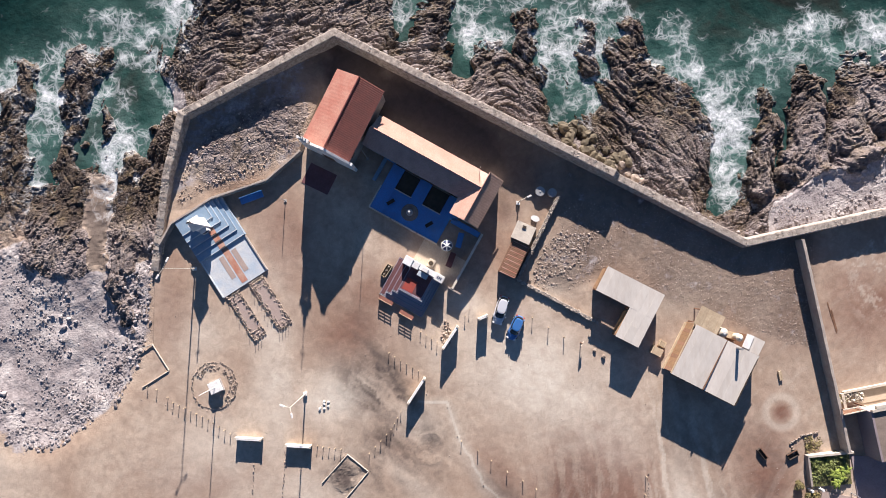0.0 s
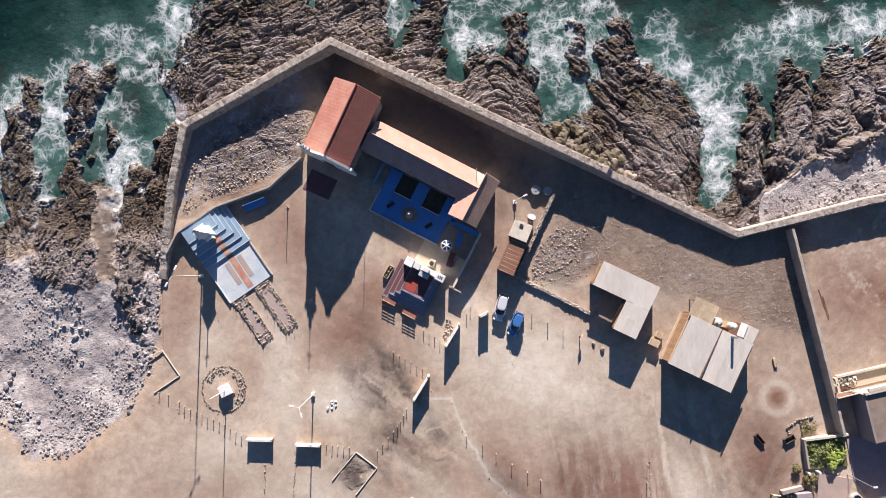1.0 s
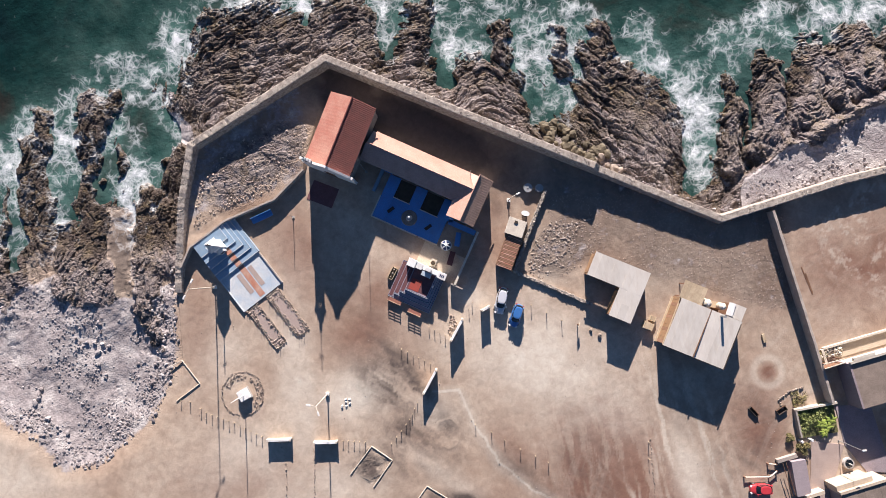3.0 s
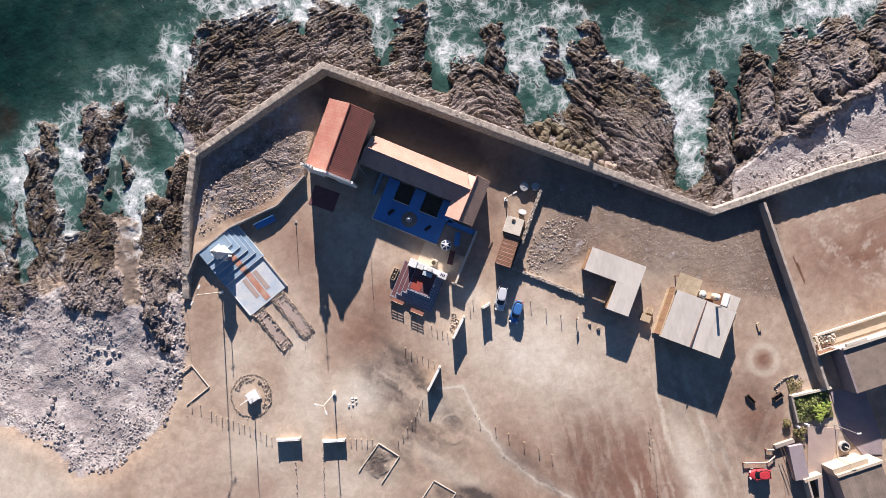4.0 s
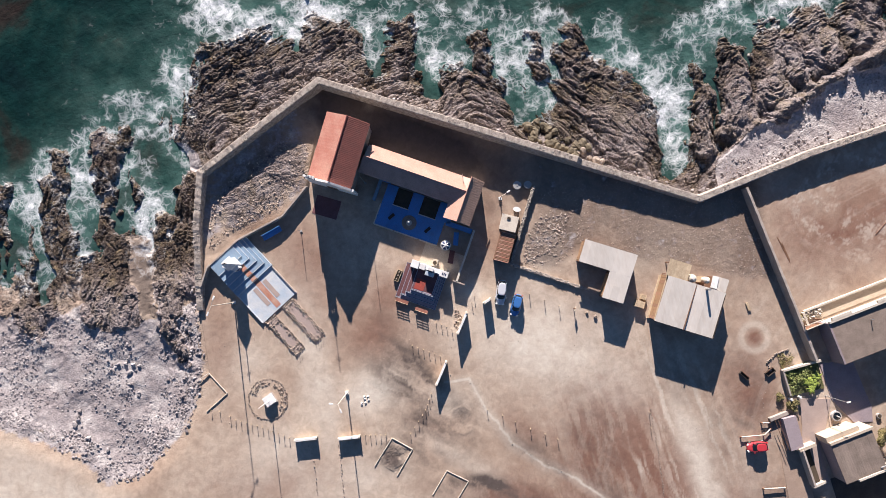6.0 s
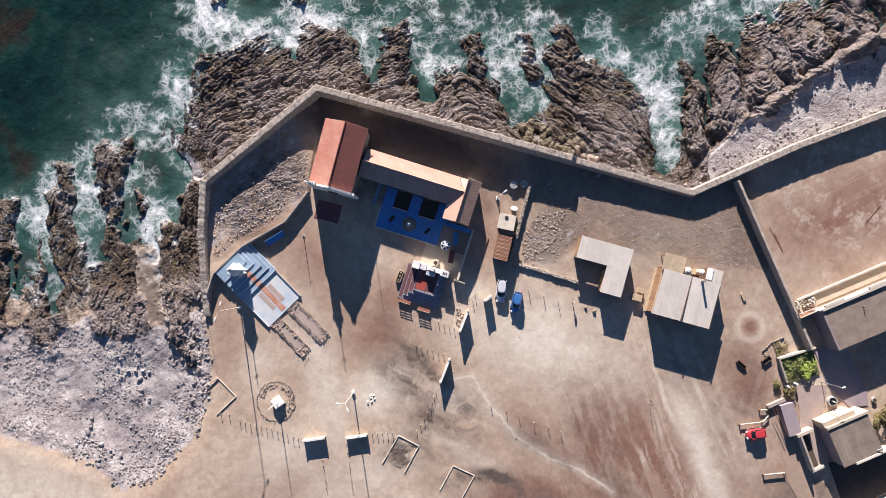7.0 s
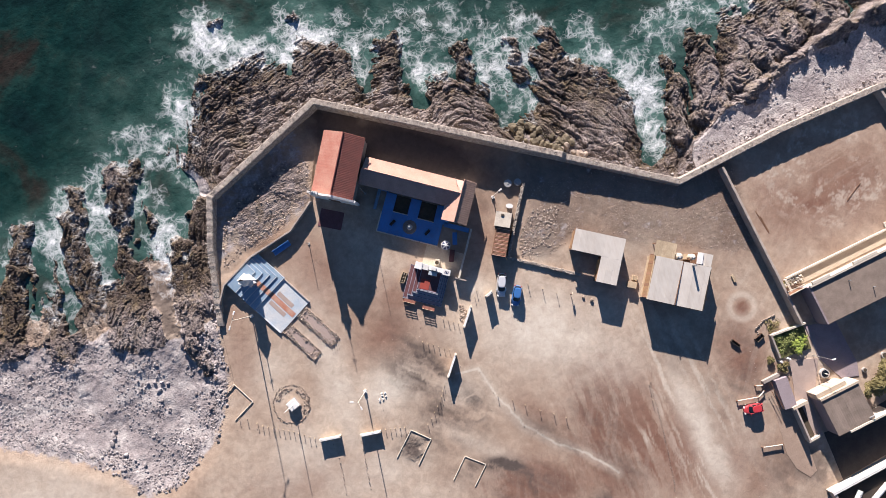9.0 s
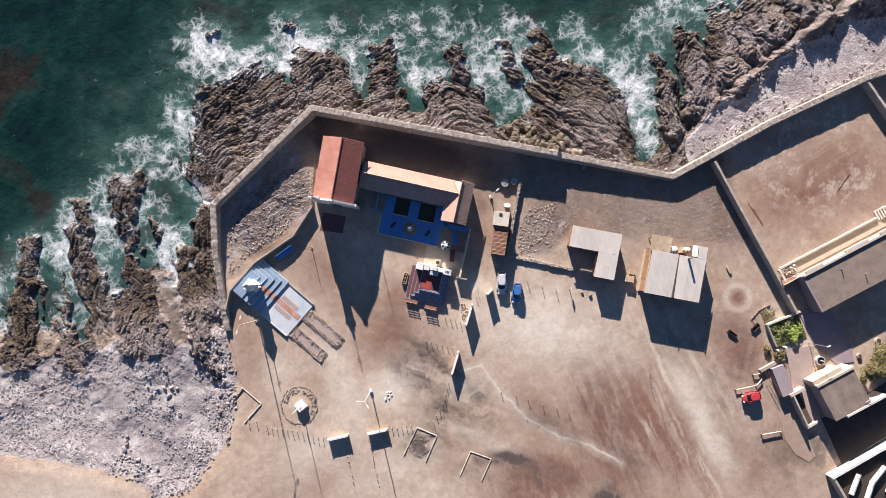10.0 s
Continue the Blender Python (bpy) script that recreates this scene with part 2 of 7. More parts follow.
def ground_material():
    m, n, l, b = shader("coastal_ground", 0.95, 0.0, 0.15)
    p = where(n)

    def mask(name):
        return node(n, l, "ShaderNodeAttribute", attribute_name=name).outputs["Fac"]

    big = noise_tex(n, l, p, 0.09, 7, 0.62, 0.4)
    mid = noise_tex(n, l, p, 0.55, 7, 0.68)
    grit = noise_tex(n, l, p, 5.0, 5, 0.75)
    grain = noise_tex(n, l, p, 22.0, 3, 0.7)
    # packed earth
    dirt = ramp(n, l, big, [(0.35, (0.365, 0.266, 0.194)), (0.52, (0.455, 0.357, 0.270)), (0.68, (0.53, 0.44, 0.345))])
    dirt = mix(n, l, maths(n, l, "MULTIPLY", ramp(n, l, mid, [(0.45, 0.0), (0.70, 1.0)]), 0.4), dirt, (0.25, 0.17, 0.125))
    dirt = mix(n, l, mask("ruddy"), dirt, (0.215, 0.12, 0.085))
    dirt = mix(n, l, mask("pale"), dirt, (0.62, 0.555, 0.46))
    # dark soil, plus shade deepened by colour behind the sea wall
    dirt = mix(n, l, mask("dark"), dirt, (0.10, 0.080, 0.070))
    dirt = mix(n, l, 0.30, dirt, ramp(n, l, noise_tex(n, l, p, 0.9, 7, 0.66, 0.8), [(0.3, 0.25), (0.7, 0.75)]), "OVERLAY")
    dirt = mix(n, l, 0.11, dirt, ramp(n, l, grit, [(0.3, 0.25), (0.7, 0.75)]), "OVERLAY")
    # shingle
    vor = node(n, l, "ShaderNodeTexVoronoi", {"Vector": p, "Scale": 3.2})
    peb = ramp(n, l, noise_tex(n, l, p, 0.3, 6, 0.65), [(0.38, (0.29, 0.255, 0.25)), (0.52, (0.36, 0.325, 0.315)), (0.66, (0.49, 0.455, 0.43))])
    peb = mix(n, l, 0.35, peb, ramp(n, l, vor.outputs["Color"], [(0.15, 0.25), (0.85, 0.75)]), "OVERLAY")
    peb = mix(n, l, ramp(n, l, grit, [(0.55, 0.0), (0.72, 0.5)]), peb, (0.20, 0.17, 0.165))
    # bedrock: rock tones, with crevice shade and sunlit grains painted in by the ramps
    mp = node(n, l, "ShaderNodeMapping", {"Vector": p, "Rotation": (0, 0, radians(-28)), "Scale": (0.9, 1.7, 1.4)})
    strata_shade = noise_tex(n, l, mp.outputs["Vector"], 1.1, 8, 0.72, 0.6)
    rock = ramp(n, l, strata_shade, [(0.36, (0.028, 0.021, 0.018)), (0.50, (0.115, 0.085, 0.066)), (0.66, (0.38, 0.31, 0.25))])
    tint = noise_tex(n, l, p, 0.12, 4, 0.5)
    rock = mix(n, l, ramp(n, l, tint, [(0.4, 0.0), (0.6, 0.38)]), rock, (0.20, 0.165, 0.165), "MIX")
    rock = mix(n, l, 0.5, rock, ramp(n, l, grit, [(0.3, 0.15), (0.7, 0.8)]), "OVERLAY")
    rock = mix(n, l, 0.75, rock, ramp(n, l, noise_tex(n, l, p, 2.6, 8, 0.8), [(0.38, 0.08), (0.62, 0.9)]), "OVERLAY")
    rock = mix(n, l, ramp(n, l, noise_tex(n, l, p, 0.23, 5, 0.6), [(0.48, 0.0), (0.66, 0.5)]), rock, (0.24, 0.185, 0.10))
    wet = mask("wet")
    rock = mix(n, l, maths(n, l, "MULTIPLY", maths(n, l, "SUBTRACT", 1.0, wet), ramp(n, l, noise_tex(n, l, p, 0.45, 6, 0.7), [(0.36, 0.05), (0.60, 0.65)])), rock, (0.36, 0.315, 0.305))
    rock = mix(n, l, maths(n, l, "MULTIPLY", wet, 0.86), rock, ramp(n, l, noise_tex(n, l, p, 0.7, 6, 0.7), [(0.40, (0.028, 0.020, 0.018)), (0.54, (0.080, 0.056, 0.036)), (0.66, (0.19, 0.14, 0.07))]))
    c = mix(n, l, ramp(n, l, maths(n, l, "ADD", mask("pebble"), maths(n, l, "MULTIPLY", maths(n, l, "SUBTRACT", mid, 0.5), 0.9)), [(0.42, 0.0), (0.56, 1.0)]), dirt, peb)
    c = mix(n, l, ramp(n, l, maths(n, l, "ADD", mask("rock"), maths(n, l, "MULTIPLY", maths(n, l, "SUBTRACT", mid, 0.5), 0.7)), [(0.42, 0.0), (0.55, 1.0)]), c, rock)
    spray, _ = foam_lace(n, l, p, mask("wash"))
    c = mix(n, l, maths(n, l, "MULTIPLY", spray, 0.8), c, (0.70, 0.71, 0.70))
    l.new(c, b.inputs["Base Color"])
    l.new(maths(n, l, "SUBTRACT", 0.95, maths(n, l, "MULTIPLY", wet, 0.5)), b.inputs["Roughness"])
    warped = node(n, l, "ShaderNodeVectorMath", {0: p, 1: node(n, l, "ShaderNodeVectorMath", {0: node(n, l, "ShaderNodeTexNoise", {"Vector": p, "Scale": 0.8, "Detail": 4.0}).outputs["Color"], "Scale": 1.6}, operation="SCALE").outputs[0]}, operation="ADD").outputs[0]
    joint = node(n, l, "ShaderNodeTexVoronoi", {"Vector": warped, "Scale": 1.1}, feature="DISTANCE_TO_EDGE").outputs["Distance"]
    crag = maths(n, l, "ADD", noise_tex(n, l, warped, 1.8, 9, 0.75), maths(n, l, "MULTIPLY", ramp(n, l, joint, [(0.0, 0.0), (0.12, 1.0)]), 0.4))
    grit_low = maths(n, l, "MULTIPLY", grit, 0.35)
    h = maths(n, l, "ADD", maths(n, l, "MULTIPLY", grit, 0.35), maths(n, l, "MULTIPLY", grain, 0.12))
    h = maths(n, l, "ADD", h, maths(n, l, "MULTIPLY", maths(n, l, "ADD", crag, grit_low), maths(n, l, "MULTIPLY", mask("rock"), 5.0)))
    h = maths(n, l, "ADD", h, maths(n, l, "MULTIPLY", maths(n, l, "SUBTRACT", 1.0, vor.outputs["Distance"]), maths(n, l, "MULTIPLY", mask("pebble"), 0.55)))
    bumped(n, l, b, h, 0.75, 0.1)
    return m


def water_material():
    m, n, l, b = shader("sea_water", 0.2, 0.0, 0.12)
    p = where(n)
    foam = node(n, l, "ShaderNodeAttribute", attribute_name="foam").outputs["Fac"]
    shoal = node(n, l, "ShaderNodeAttribute", attribute_name="shoal").outputs["Fac"]
    f, thick = foam_lace(n, l, p, foam)
    body = noise_tex(n, l, p, 0.06, 6, 0.62, 0.6)
    deep = ramp(n, l, body, [(0.34, (0.0035, 0.013, 0.014)), (0.47, (0.005, 0.023, 0.021)), (0.53, (0.010, 0.030, 0.026)), (0.58, (0.016, 0.020, 0.017)), (0.64, (0.024, 0.018, 0.015))])
    deep = mix(n, l, 0.6, deep, ramp(n, l, noise_tex(n, l, p, 0.45, 7, 0.7, 0.6), [(0.32, 0.2), (0.68, 0.8)]), "OVERLAY")
    green = ramp(n, l, noise_tex(n, l, p, 0.3, 6, 0.65), [(0.3, (0.03, 0.085, 0.072)), (0.7, (0.105, 0.19, 0.165))])
    c = mix(n, l, maths(n, l, "MULTIPLY", shoal, ramp(n, l, noise_tex(n, l, p, 0.16, 5, 0.6, 0.5), [(0.36, 0.35), (0.6, 1.0)])), deep, green)
    c = mix(n, l, maths(n, l, "MULTIPLY", ramp(n, l, thick, [(0.2, 0.0), (0.9, 1.0)]), 0.6), c, (0.21, 0.30, 0.275))
    # scattered flecks of old foam on the open water
    fleck = maths(n, l, "MULTIPLY", ramp(n, l, noise_tex(n, l, p, 0.9, 8, 0.7, 1.2), [(0.66, 0.0), (0.74, 1.0)]), ramp(n, l, noise_tex(n, l, p, 0.13, 4, 0.6), [(0.46, 0.0), (0.6, 0.8)]))
    f = maths(n, l, "MAXIMUM", f, fleck)
    c = mix(n, l, f, c, (0.74, 0.76, 0.76))
    l.new(c, b.inputs["Base Color"])
    l.new(maths(n, l, "ADD", 0.2, maths(n, l, "MULTIPLY", f, 0.6)), b.inputs["Roughness"])
    waves = noise_tex(n, l, p, 0.7, 6, 0.62)
    bumped(n, l, b, waves, 0.5, 0.4)
    return m


GROUND, WATER = ground_material(), water_material()

# ---------------------------------------------------------------- mesh helpers
def part(name, bm, material, parent=None, label="", smooth=False):
    me = bpy.data.meshes.new(name)
    bm.to_mesh(me)
    bm.free()
    me.materials.append(material)
    if smooth:
        me.shade_smooth()
    ob = new(name, me)
    if parent is not None:
        ob.parent = parent
    return tagged(ob, label)


def thing(name, m, label, category, group="", kind=""):
    ob = new(name)
    ob.matrix_world = m
    ob.empty_display_size = 0.3
    return tagged(ob, label, category, group, kind)


def box(bm, x, y, z, sx, sy, sz, rz=0.0, bevel=0.0):
    """A box whose base centre is at (x, y, z)."""
    r = bmesh.ops.create_cube(bm, size=1.0, matrix=pose(x, y, z + sz / 2, 0, 0, rz) @ Matrix.Diagonal((sx, sy, sz, 1)))
    if bevel:
        edges = list({e for v in r["verts"] for e in v.link_edges})
        bmesh.ops.bevel(bm, geom=edges, offset=bevel, segments=1, affect="EDGES")
    return bm


def boxed(*a, **k):
    return box(bmesh.new(), *a, **k)


def tube(bm, a, b, r0, r1=None, sides=8):
    a, b = Vector(a), Vector(b)
    d = b - a
    m = Matrix.Translation((a + b) / 2) @ d.to_track_quat("Z", "Y").to_matrix().to_4x4()
    bmesh.ops.create_cone(bm, cap_ends=True, segments=sides, radius1=r0, radius2=r0 if r1 is None else r1, depth=d.length, matrix=m)
    return bm


def prism(bm, outline, z0, z1):
    lo = [bm.verts.new((x, y, z0)) for x, y in outline]
    hi = [bm.verts.new((x, y, z1)) for x, y in outline]
    k = len(outline)
    bm.faces.new(hi)
    bm.faces.new(lo[::-1])
    for i in range(k):
        j = (i + 1) % k
        bm.faces.new((lo[i], lo[j], hi[j], hi[i]))
    bmesh.ops.recalc_face_normals(bm, faces=bm.faces)
    return bm


def lump(bm, x, y, z, sx, sy, sz, seed, rz=0.0, detail=1):
    """An uneven stone resting at z."""
    rng = random.Random(seed)
    r = bmesh.ops.create_icosphere(bm, subdivisions=detail, radius=0.5)
    turn = pose(x, y, z + sz * 0.36, rng.uniform(-12, 12), rng.uniform(-12, 12), rz)
    off = Vector((rng.uniform(0, 50), rng.uniform(0, 50), rng.uniform(0, 50)))
    for v in r["verts"]:
        c = v.co * (0.96 + 0.42 * noise.noise(v.co * 3.2 + off) + rng.uniform(-0.08, 0.08))
        v.co = turn @ Vector((c.x * sx, c.y * sy, c.z * sz))
    return bm


# ---------------------------------------------------------------- noise on arrays
def hashed(ix, iy, seed):
    v = np.sin(ix * 127.1 + iy * 311.7 + seed * 74.7) * 43758.5453
    return v - np.floor(v)


def value_noise(x, y, seed):
    ix, iy = np.floor(x), np.floor(y)
    fx, fy = x - ix, y - iy
    fx, fy = fx * fx * (3 - 2 * fx), fy * fy * (3 - 2 * fy)
    a, b = hashed(ix, iy, seed), hashed(ix + 1, iy, seed)
    c, d = hashed(ix, iy + 1, seed), hashed(ix + 1, iy + 1, seed)
    return (a + (b - a) * fx) * (1 - fy) + (c + (d - c) * fx) * fy


def fractal(x, y, seed, octaves=5, gain=0.5):
    total, amp, size = 0.0, 1.0, 0.0
    for o in range(octaves):
        total = total + amp * value_noise(x, y, seed + o)
        size += amp
        x, y, amp = x * 2.03 + 17.0, y * 2.03 - 9.0, amp * gain
    return total / size


def ridged(x, y, seed, octaves=5, gain=0.55):
    total, amp, size = 0.0, 1.0, 0.0
    for o in range(octaves):
        total = total + amp * (1 - np.abs(2 * value_noise(x, y, seed + o) - 1))
        size += amp
        x, y, amp = x * 2.07 + 5.0, y * 2.07 + 31.0, amp * gain
    return total / size


def blocks(x, y, seed):
    """Broken rock: each cell has a height and a tilt of its own, with clefts between the cells."""
    ix, iy = np.floor(x), np.floor(y)
    best = np.full(x.shape, 9.0)
    second = np.full(x.shape, 9.0)
    high = np.zeros(x.shape)
    for dx in (-1, 0, 1):
        for dy in (-1, 0, 1):
            cx, cy = ix + dx, iy + dy
            px, py = cx + hashed(cx, cy, seed), cy + hashed(cx, cy, seed + 5)
            d = np.hypot(px - x, py - y)
            tilt = (x - px) * (hashed(cx, cy, seed + 9) - 0.5) + (y - py) * (hashed(cx, cy, seed + 13) - 0.2)
            h = hashed(cx, cy, seed + 21) + 0.9 * tilt
            near = d < best
            second = np.where(near, best, np.minimum(second, d))
            high = np.where(near, h, high)
            best = np.where(near, d, best)
    return high, second - best


def line_distance(x, y, ax, ay, bx, by):
    dx, dy = bx - ax, by - ay
    t = np.clip(((x - ax) * dx + (y - ay) * dy) / (dx * dx + dy * dy), 0, 1)
    return np.hypot(x - ax - t * dx, y - ay - t * dy), t


def outline_distance(x, y, outline):
    """Signed distance to a closed outline, positive outside."""
    d = np.full(x.shape, 1e9)
    inside = np.zeros(x.shape, bool)
    k = len(outline)
    for i in range(k):
        ax, ay = outline[i]
        bx, by = outline[(i + 1) % k]
        d = np.minimum(d, line_distance(x, y, ax, ay, bx, by)[0])
        if ay != by:
            inside ^= ((ay > y) != (by > y)) & (x < (bx - ax) * (y - ay) / (by - ay) + ax)
    return np.where(inside, -d, d)


def step(a, b, v):
    t = np.clip((v - a) / (b - a), 0, 1)
    return t * t * (3 - 2 * t)


# ---------------------------------------------------------------- ground and sea
SEA = -2.4
SEA_WALL = [(-40.2, 1.1), (-38.2, 14.7), (-35.9, 23.4), (-14.2, 35.0), (44.5, 5.1), (64.0, 9.4), (82.9, 12.3), (140.0, 14.0)]
CREST = list(zip(SEA_WALL[:4] + [(-4.0, 29.8), (25.4, 14.82), (26.2, 14.41)] + SEA_WALL[4:7] + [(100.0, 13.2)], (0.6, 1.9, 2.5, 2.8, 2.95, 2.8, 1.8, 1.45, 1.7, 1.8, 1.8)))  # corners and heights of the wall
PLATFORM = SEA_WALL + [(3000.0, 14.0), (3000.0, -3000.0), (-3000.0, -3000.0), (-3000.0, -9.0), (-85.7, -9.1), (-74.4, -14.0), (-64.2, -19.6), (-60.3, -25.0),
                       (-54.8, -24.5), (-46.1, -18.3), (-43.0, -12.7), (-41.3, -8.7), (-41.4, -1.0)]
TERRACE = [(-39.6, 4.6), (-37.7, 7.9), (-32.0, 11.6), (-24.1, 14.3), (-19.3, 18.5), (-17.4, 24.0), (-14.5, 32.0), (-15.5, 34.0), (-35.7, 23.2), (-38.2, 14.7)]
# rock ridges: from, to, half width, height above the sea bed's slope
NORTH_ROCKS = [(-31.9, 43.0, -34.5, 31.7, 4.5, 3.3), (-26.0, 43.5, -24.3, 36.0, 5.8, 3.2), (-14.1, 45.0, -12.5, 38.2, 4.0, 2.6), (-21.0, 40.0, -12.0, 37.0, 4.5, 3.0), (-9.5, 43.5, -8.5, 36.0, 2.6, 2.6),
               (0.4, 43.5, -1.2, 32.6, 2.3, 3.0), (13.7, 38.6, 13.9, 35.0, 1.8, 2.4), (10.2, 31.5, 12.6, 25.8, 4.0, 3.0), (23.2, 38.0, 23.1, 32.0, 1.6, 2.3), (29.3, 37.5, 28.7, 30.2, 2.9, 3.2),
               (31.2, 27.9, 34.6, 18.7, 5.4, 3.4), (26.4, 27.7, 29.5, 23.3, 2.7, 2.8), (36.0, 28.0, 38.5, 19.0, 3.6, 3.2)]
EAST_ROCKS = [(50.3, 27.0, 48.0, 13.9, 1.8, 3.0), (56.7, 30.0, 54.6, 17.7, 2.7, 3.0), (63.5, 31.0, 61.3, 20.6, 3.4, 3.0), (70.6, 32.5, 70.4, 26.1, 4.0, 3.0), (79.4, 33.6, 79.3, 27.7, 4.4, 3.0), (89, 36, 90, 30, 5.0, 3.0), (66.0, 29.0, 66.5, 23.0, 3.0, 3.0),
              (-29, 55.5, -27.8, 54.9, 1.8, 2.7), (-15, 52.2, -14.2, 51.6, 1.2, 2.5)]
WEST_ROCKS = [(-79, 8, -72, 27, 3.2, 2.6), (-69, 5, -64.5, 27, 3.4, 2.8), (-62, 31, -62.3, 12, 2.6, 2.6), (-52.6, 31, -54.6, 4, 4.3, 2.8), (-49.9, 27, -49.4, 21, 1.8, 2.5), (-45, 16, -45.2, 2, 2.6, 2.4),
              (-39.6, 22, -42.2, 6, 2.3, 3.0), (-88, 12, -84, 24, 3.6, 2.6), (-59, 15, -58.5, 3, 1.5, 2.2), (-46.5, -0.5, -44.6, -6.0, 1.7, 2.6), (-55.5, 5.5, -54.8, 1.0, 1.5, 2.4)]
CLEFTS = [(44.8, 40.6, 42.6, 12.0, 2.4), (46.0, 30.0, 45.2, 16.0, 1.2), (53.5, 30.5, 51.6, 18.2, 0.35), (5.5, 46.3, 4.3, 30.9, 1.5), (20.2, 44.2, 18.3, 25.5, 1.8), (19.8, 28.6, 22.8, 27.0, 1.4), (-4.5, 46.8, -5.5, 36.6, 1.2), (-19.1, 49.9, -17.0, 43.5, 1.0),
          (36.0, 39.9, 36.7, 32.0, 2.2), (26.2, 40.0, 25.8, 30.5, 0.7), (-50.6, 29, -52.0, 18, 1.6), (-65.8, 27, -67.6, 8, 1.3), (-58.6, 30, -58.9, 16, 1.2)]
# the seaward edge of the eastern beach
BEACH_EDGE = ((46, 50.2, 55.6, 65.9, 78.8, 100), (8, 11.5, 15.4, 20.2, 24.5, 30))
# breaking water: place, extent, amount
SURF = [(-31, 53, 4.0, 4.5, 1.35), (-24, 48.5, 5, 2.5, 1.15), (-15.0, 50, 3.4, 4.5, 1.5), (-12, 47.5, 2.5, 2, 1.1), (-38.5, 42, 2.6, 4, 0.75), (-37.8, 34, 1.6, 6, 0.45), (-40, 28, 2.5, 4, 0.55), (-17.8, 47.0, 1.4, 3.5, 0.8), (-5.0, 41, 1.0, 5, 0.45), (5.0, 38.5, 1.6, 6, 0.55),
        (8.5, 36, 2.0, 2.0, 0.6), (16.5, 34, 2.2, 3, 0.45), (19.5, 37, 1.8, 6, 0.5), (23.2, 36, 2.6, 4.5, 0.6), (25, 42, 3, 2, 0.6), (36.5, 35, 3.2, 4.0, 1.0), (38.5, 31.5, 2.6, 2, 0.75), (43.5, 22.5, 2.4, 4.0, 1.2), (43.2, 15.5, 1.4, 3.0, 0.55), (43.6, 29, 2.2, 6, 0.5), (52, 35, 5, 3, 0.6), (65.5, 36.5, 4.0, 3.5, 1.2), (57, 37.5, 4.5, 2.5, 0.9), (48, 34, 3, 4, 0.7), (74, 37, 5, 2.5, 0.9), (60, 34, 4, 2.5, 0.5), (75, 37, 3, 3, 0.6), (85, 38, 6, 4, 0.6)]
SURF_WEST = [(-46, 15.5, 3.2, 5.0, 1.35), (-46.5, 22, 2.6, 4.0, 0.95), (-60.2, 15, 1.8, 4.5, 0.65), (-69.5, 12, 2.2, 4, 0.65), (-58, 25.4, 3.0, 5.0, 0.75), (-42, 30.7, 1.6, 3.5, 0.6), (-66.5, 22, 2.5, 5, 0.6), (-53, 31.5, 4, 3.5, 0.7), (-63, 28.5, 3.2, 3.5, 0.7), (-47, 26, 3, 5, 0.6), (-72, 25, 3, 4, 0.6), (-51, 29.5, 3.2, 3.5, 0.85), (-46, 21.5, 2.6, 3.5, 0.8), (-55, 24, 3.0, 4.5, 0.65), (-66.5, 20, 1.5, 5, 0.5), (-60, 26, 2.0, 4, 0.65), (-71, 26, 3, 2.5, 0.7), (-80, 22, 3, 4, 0.6), (-63, 28, 2, 2.5, 0.6), (-75, 29, 2, 1.5, 0.5)]
SURF = SURF + [(*row[:4], 0.82 * row[4]) for row in SURF_WEST]


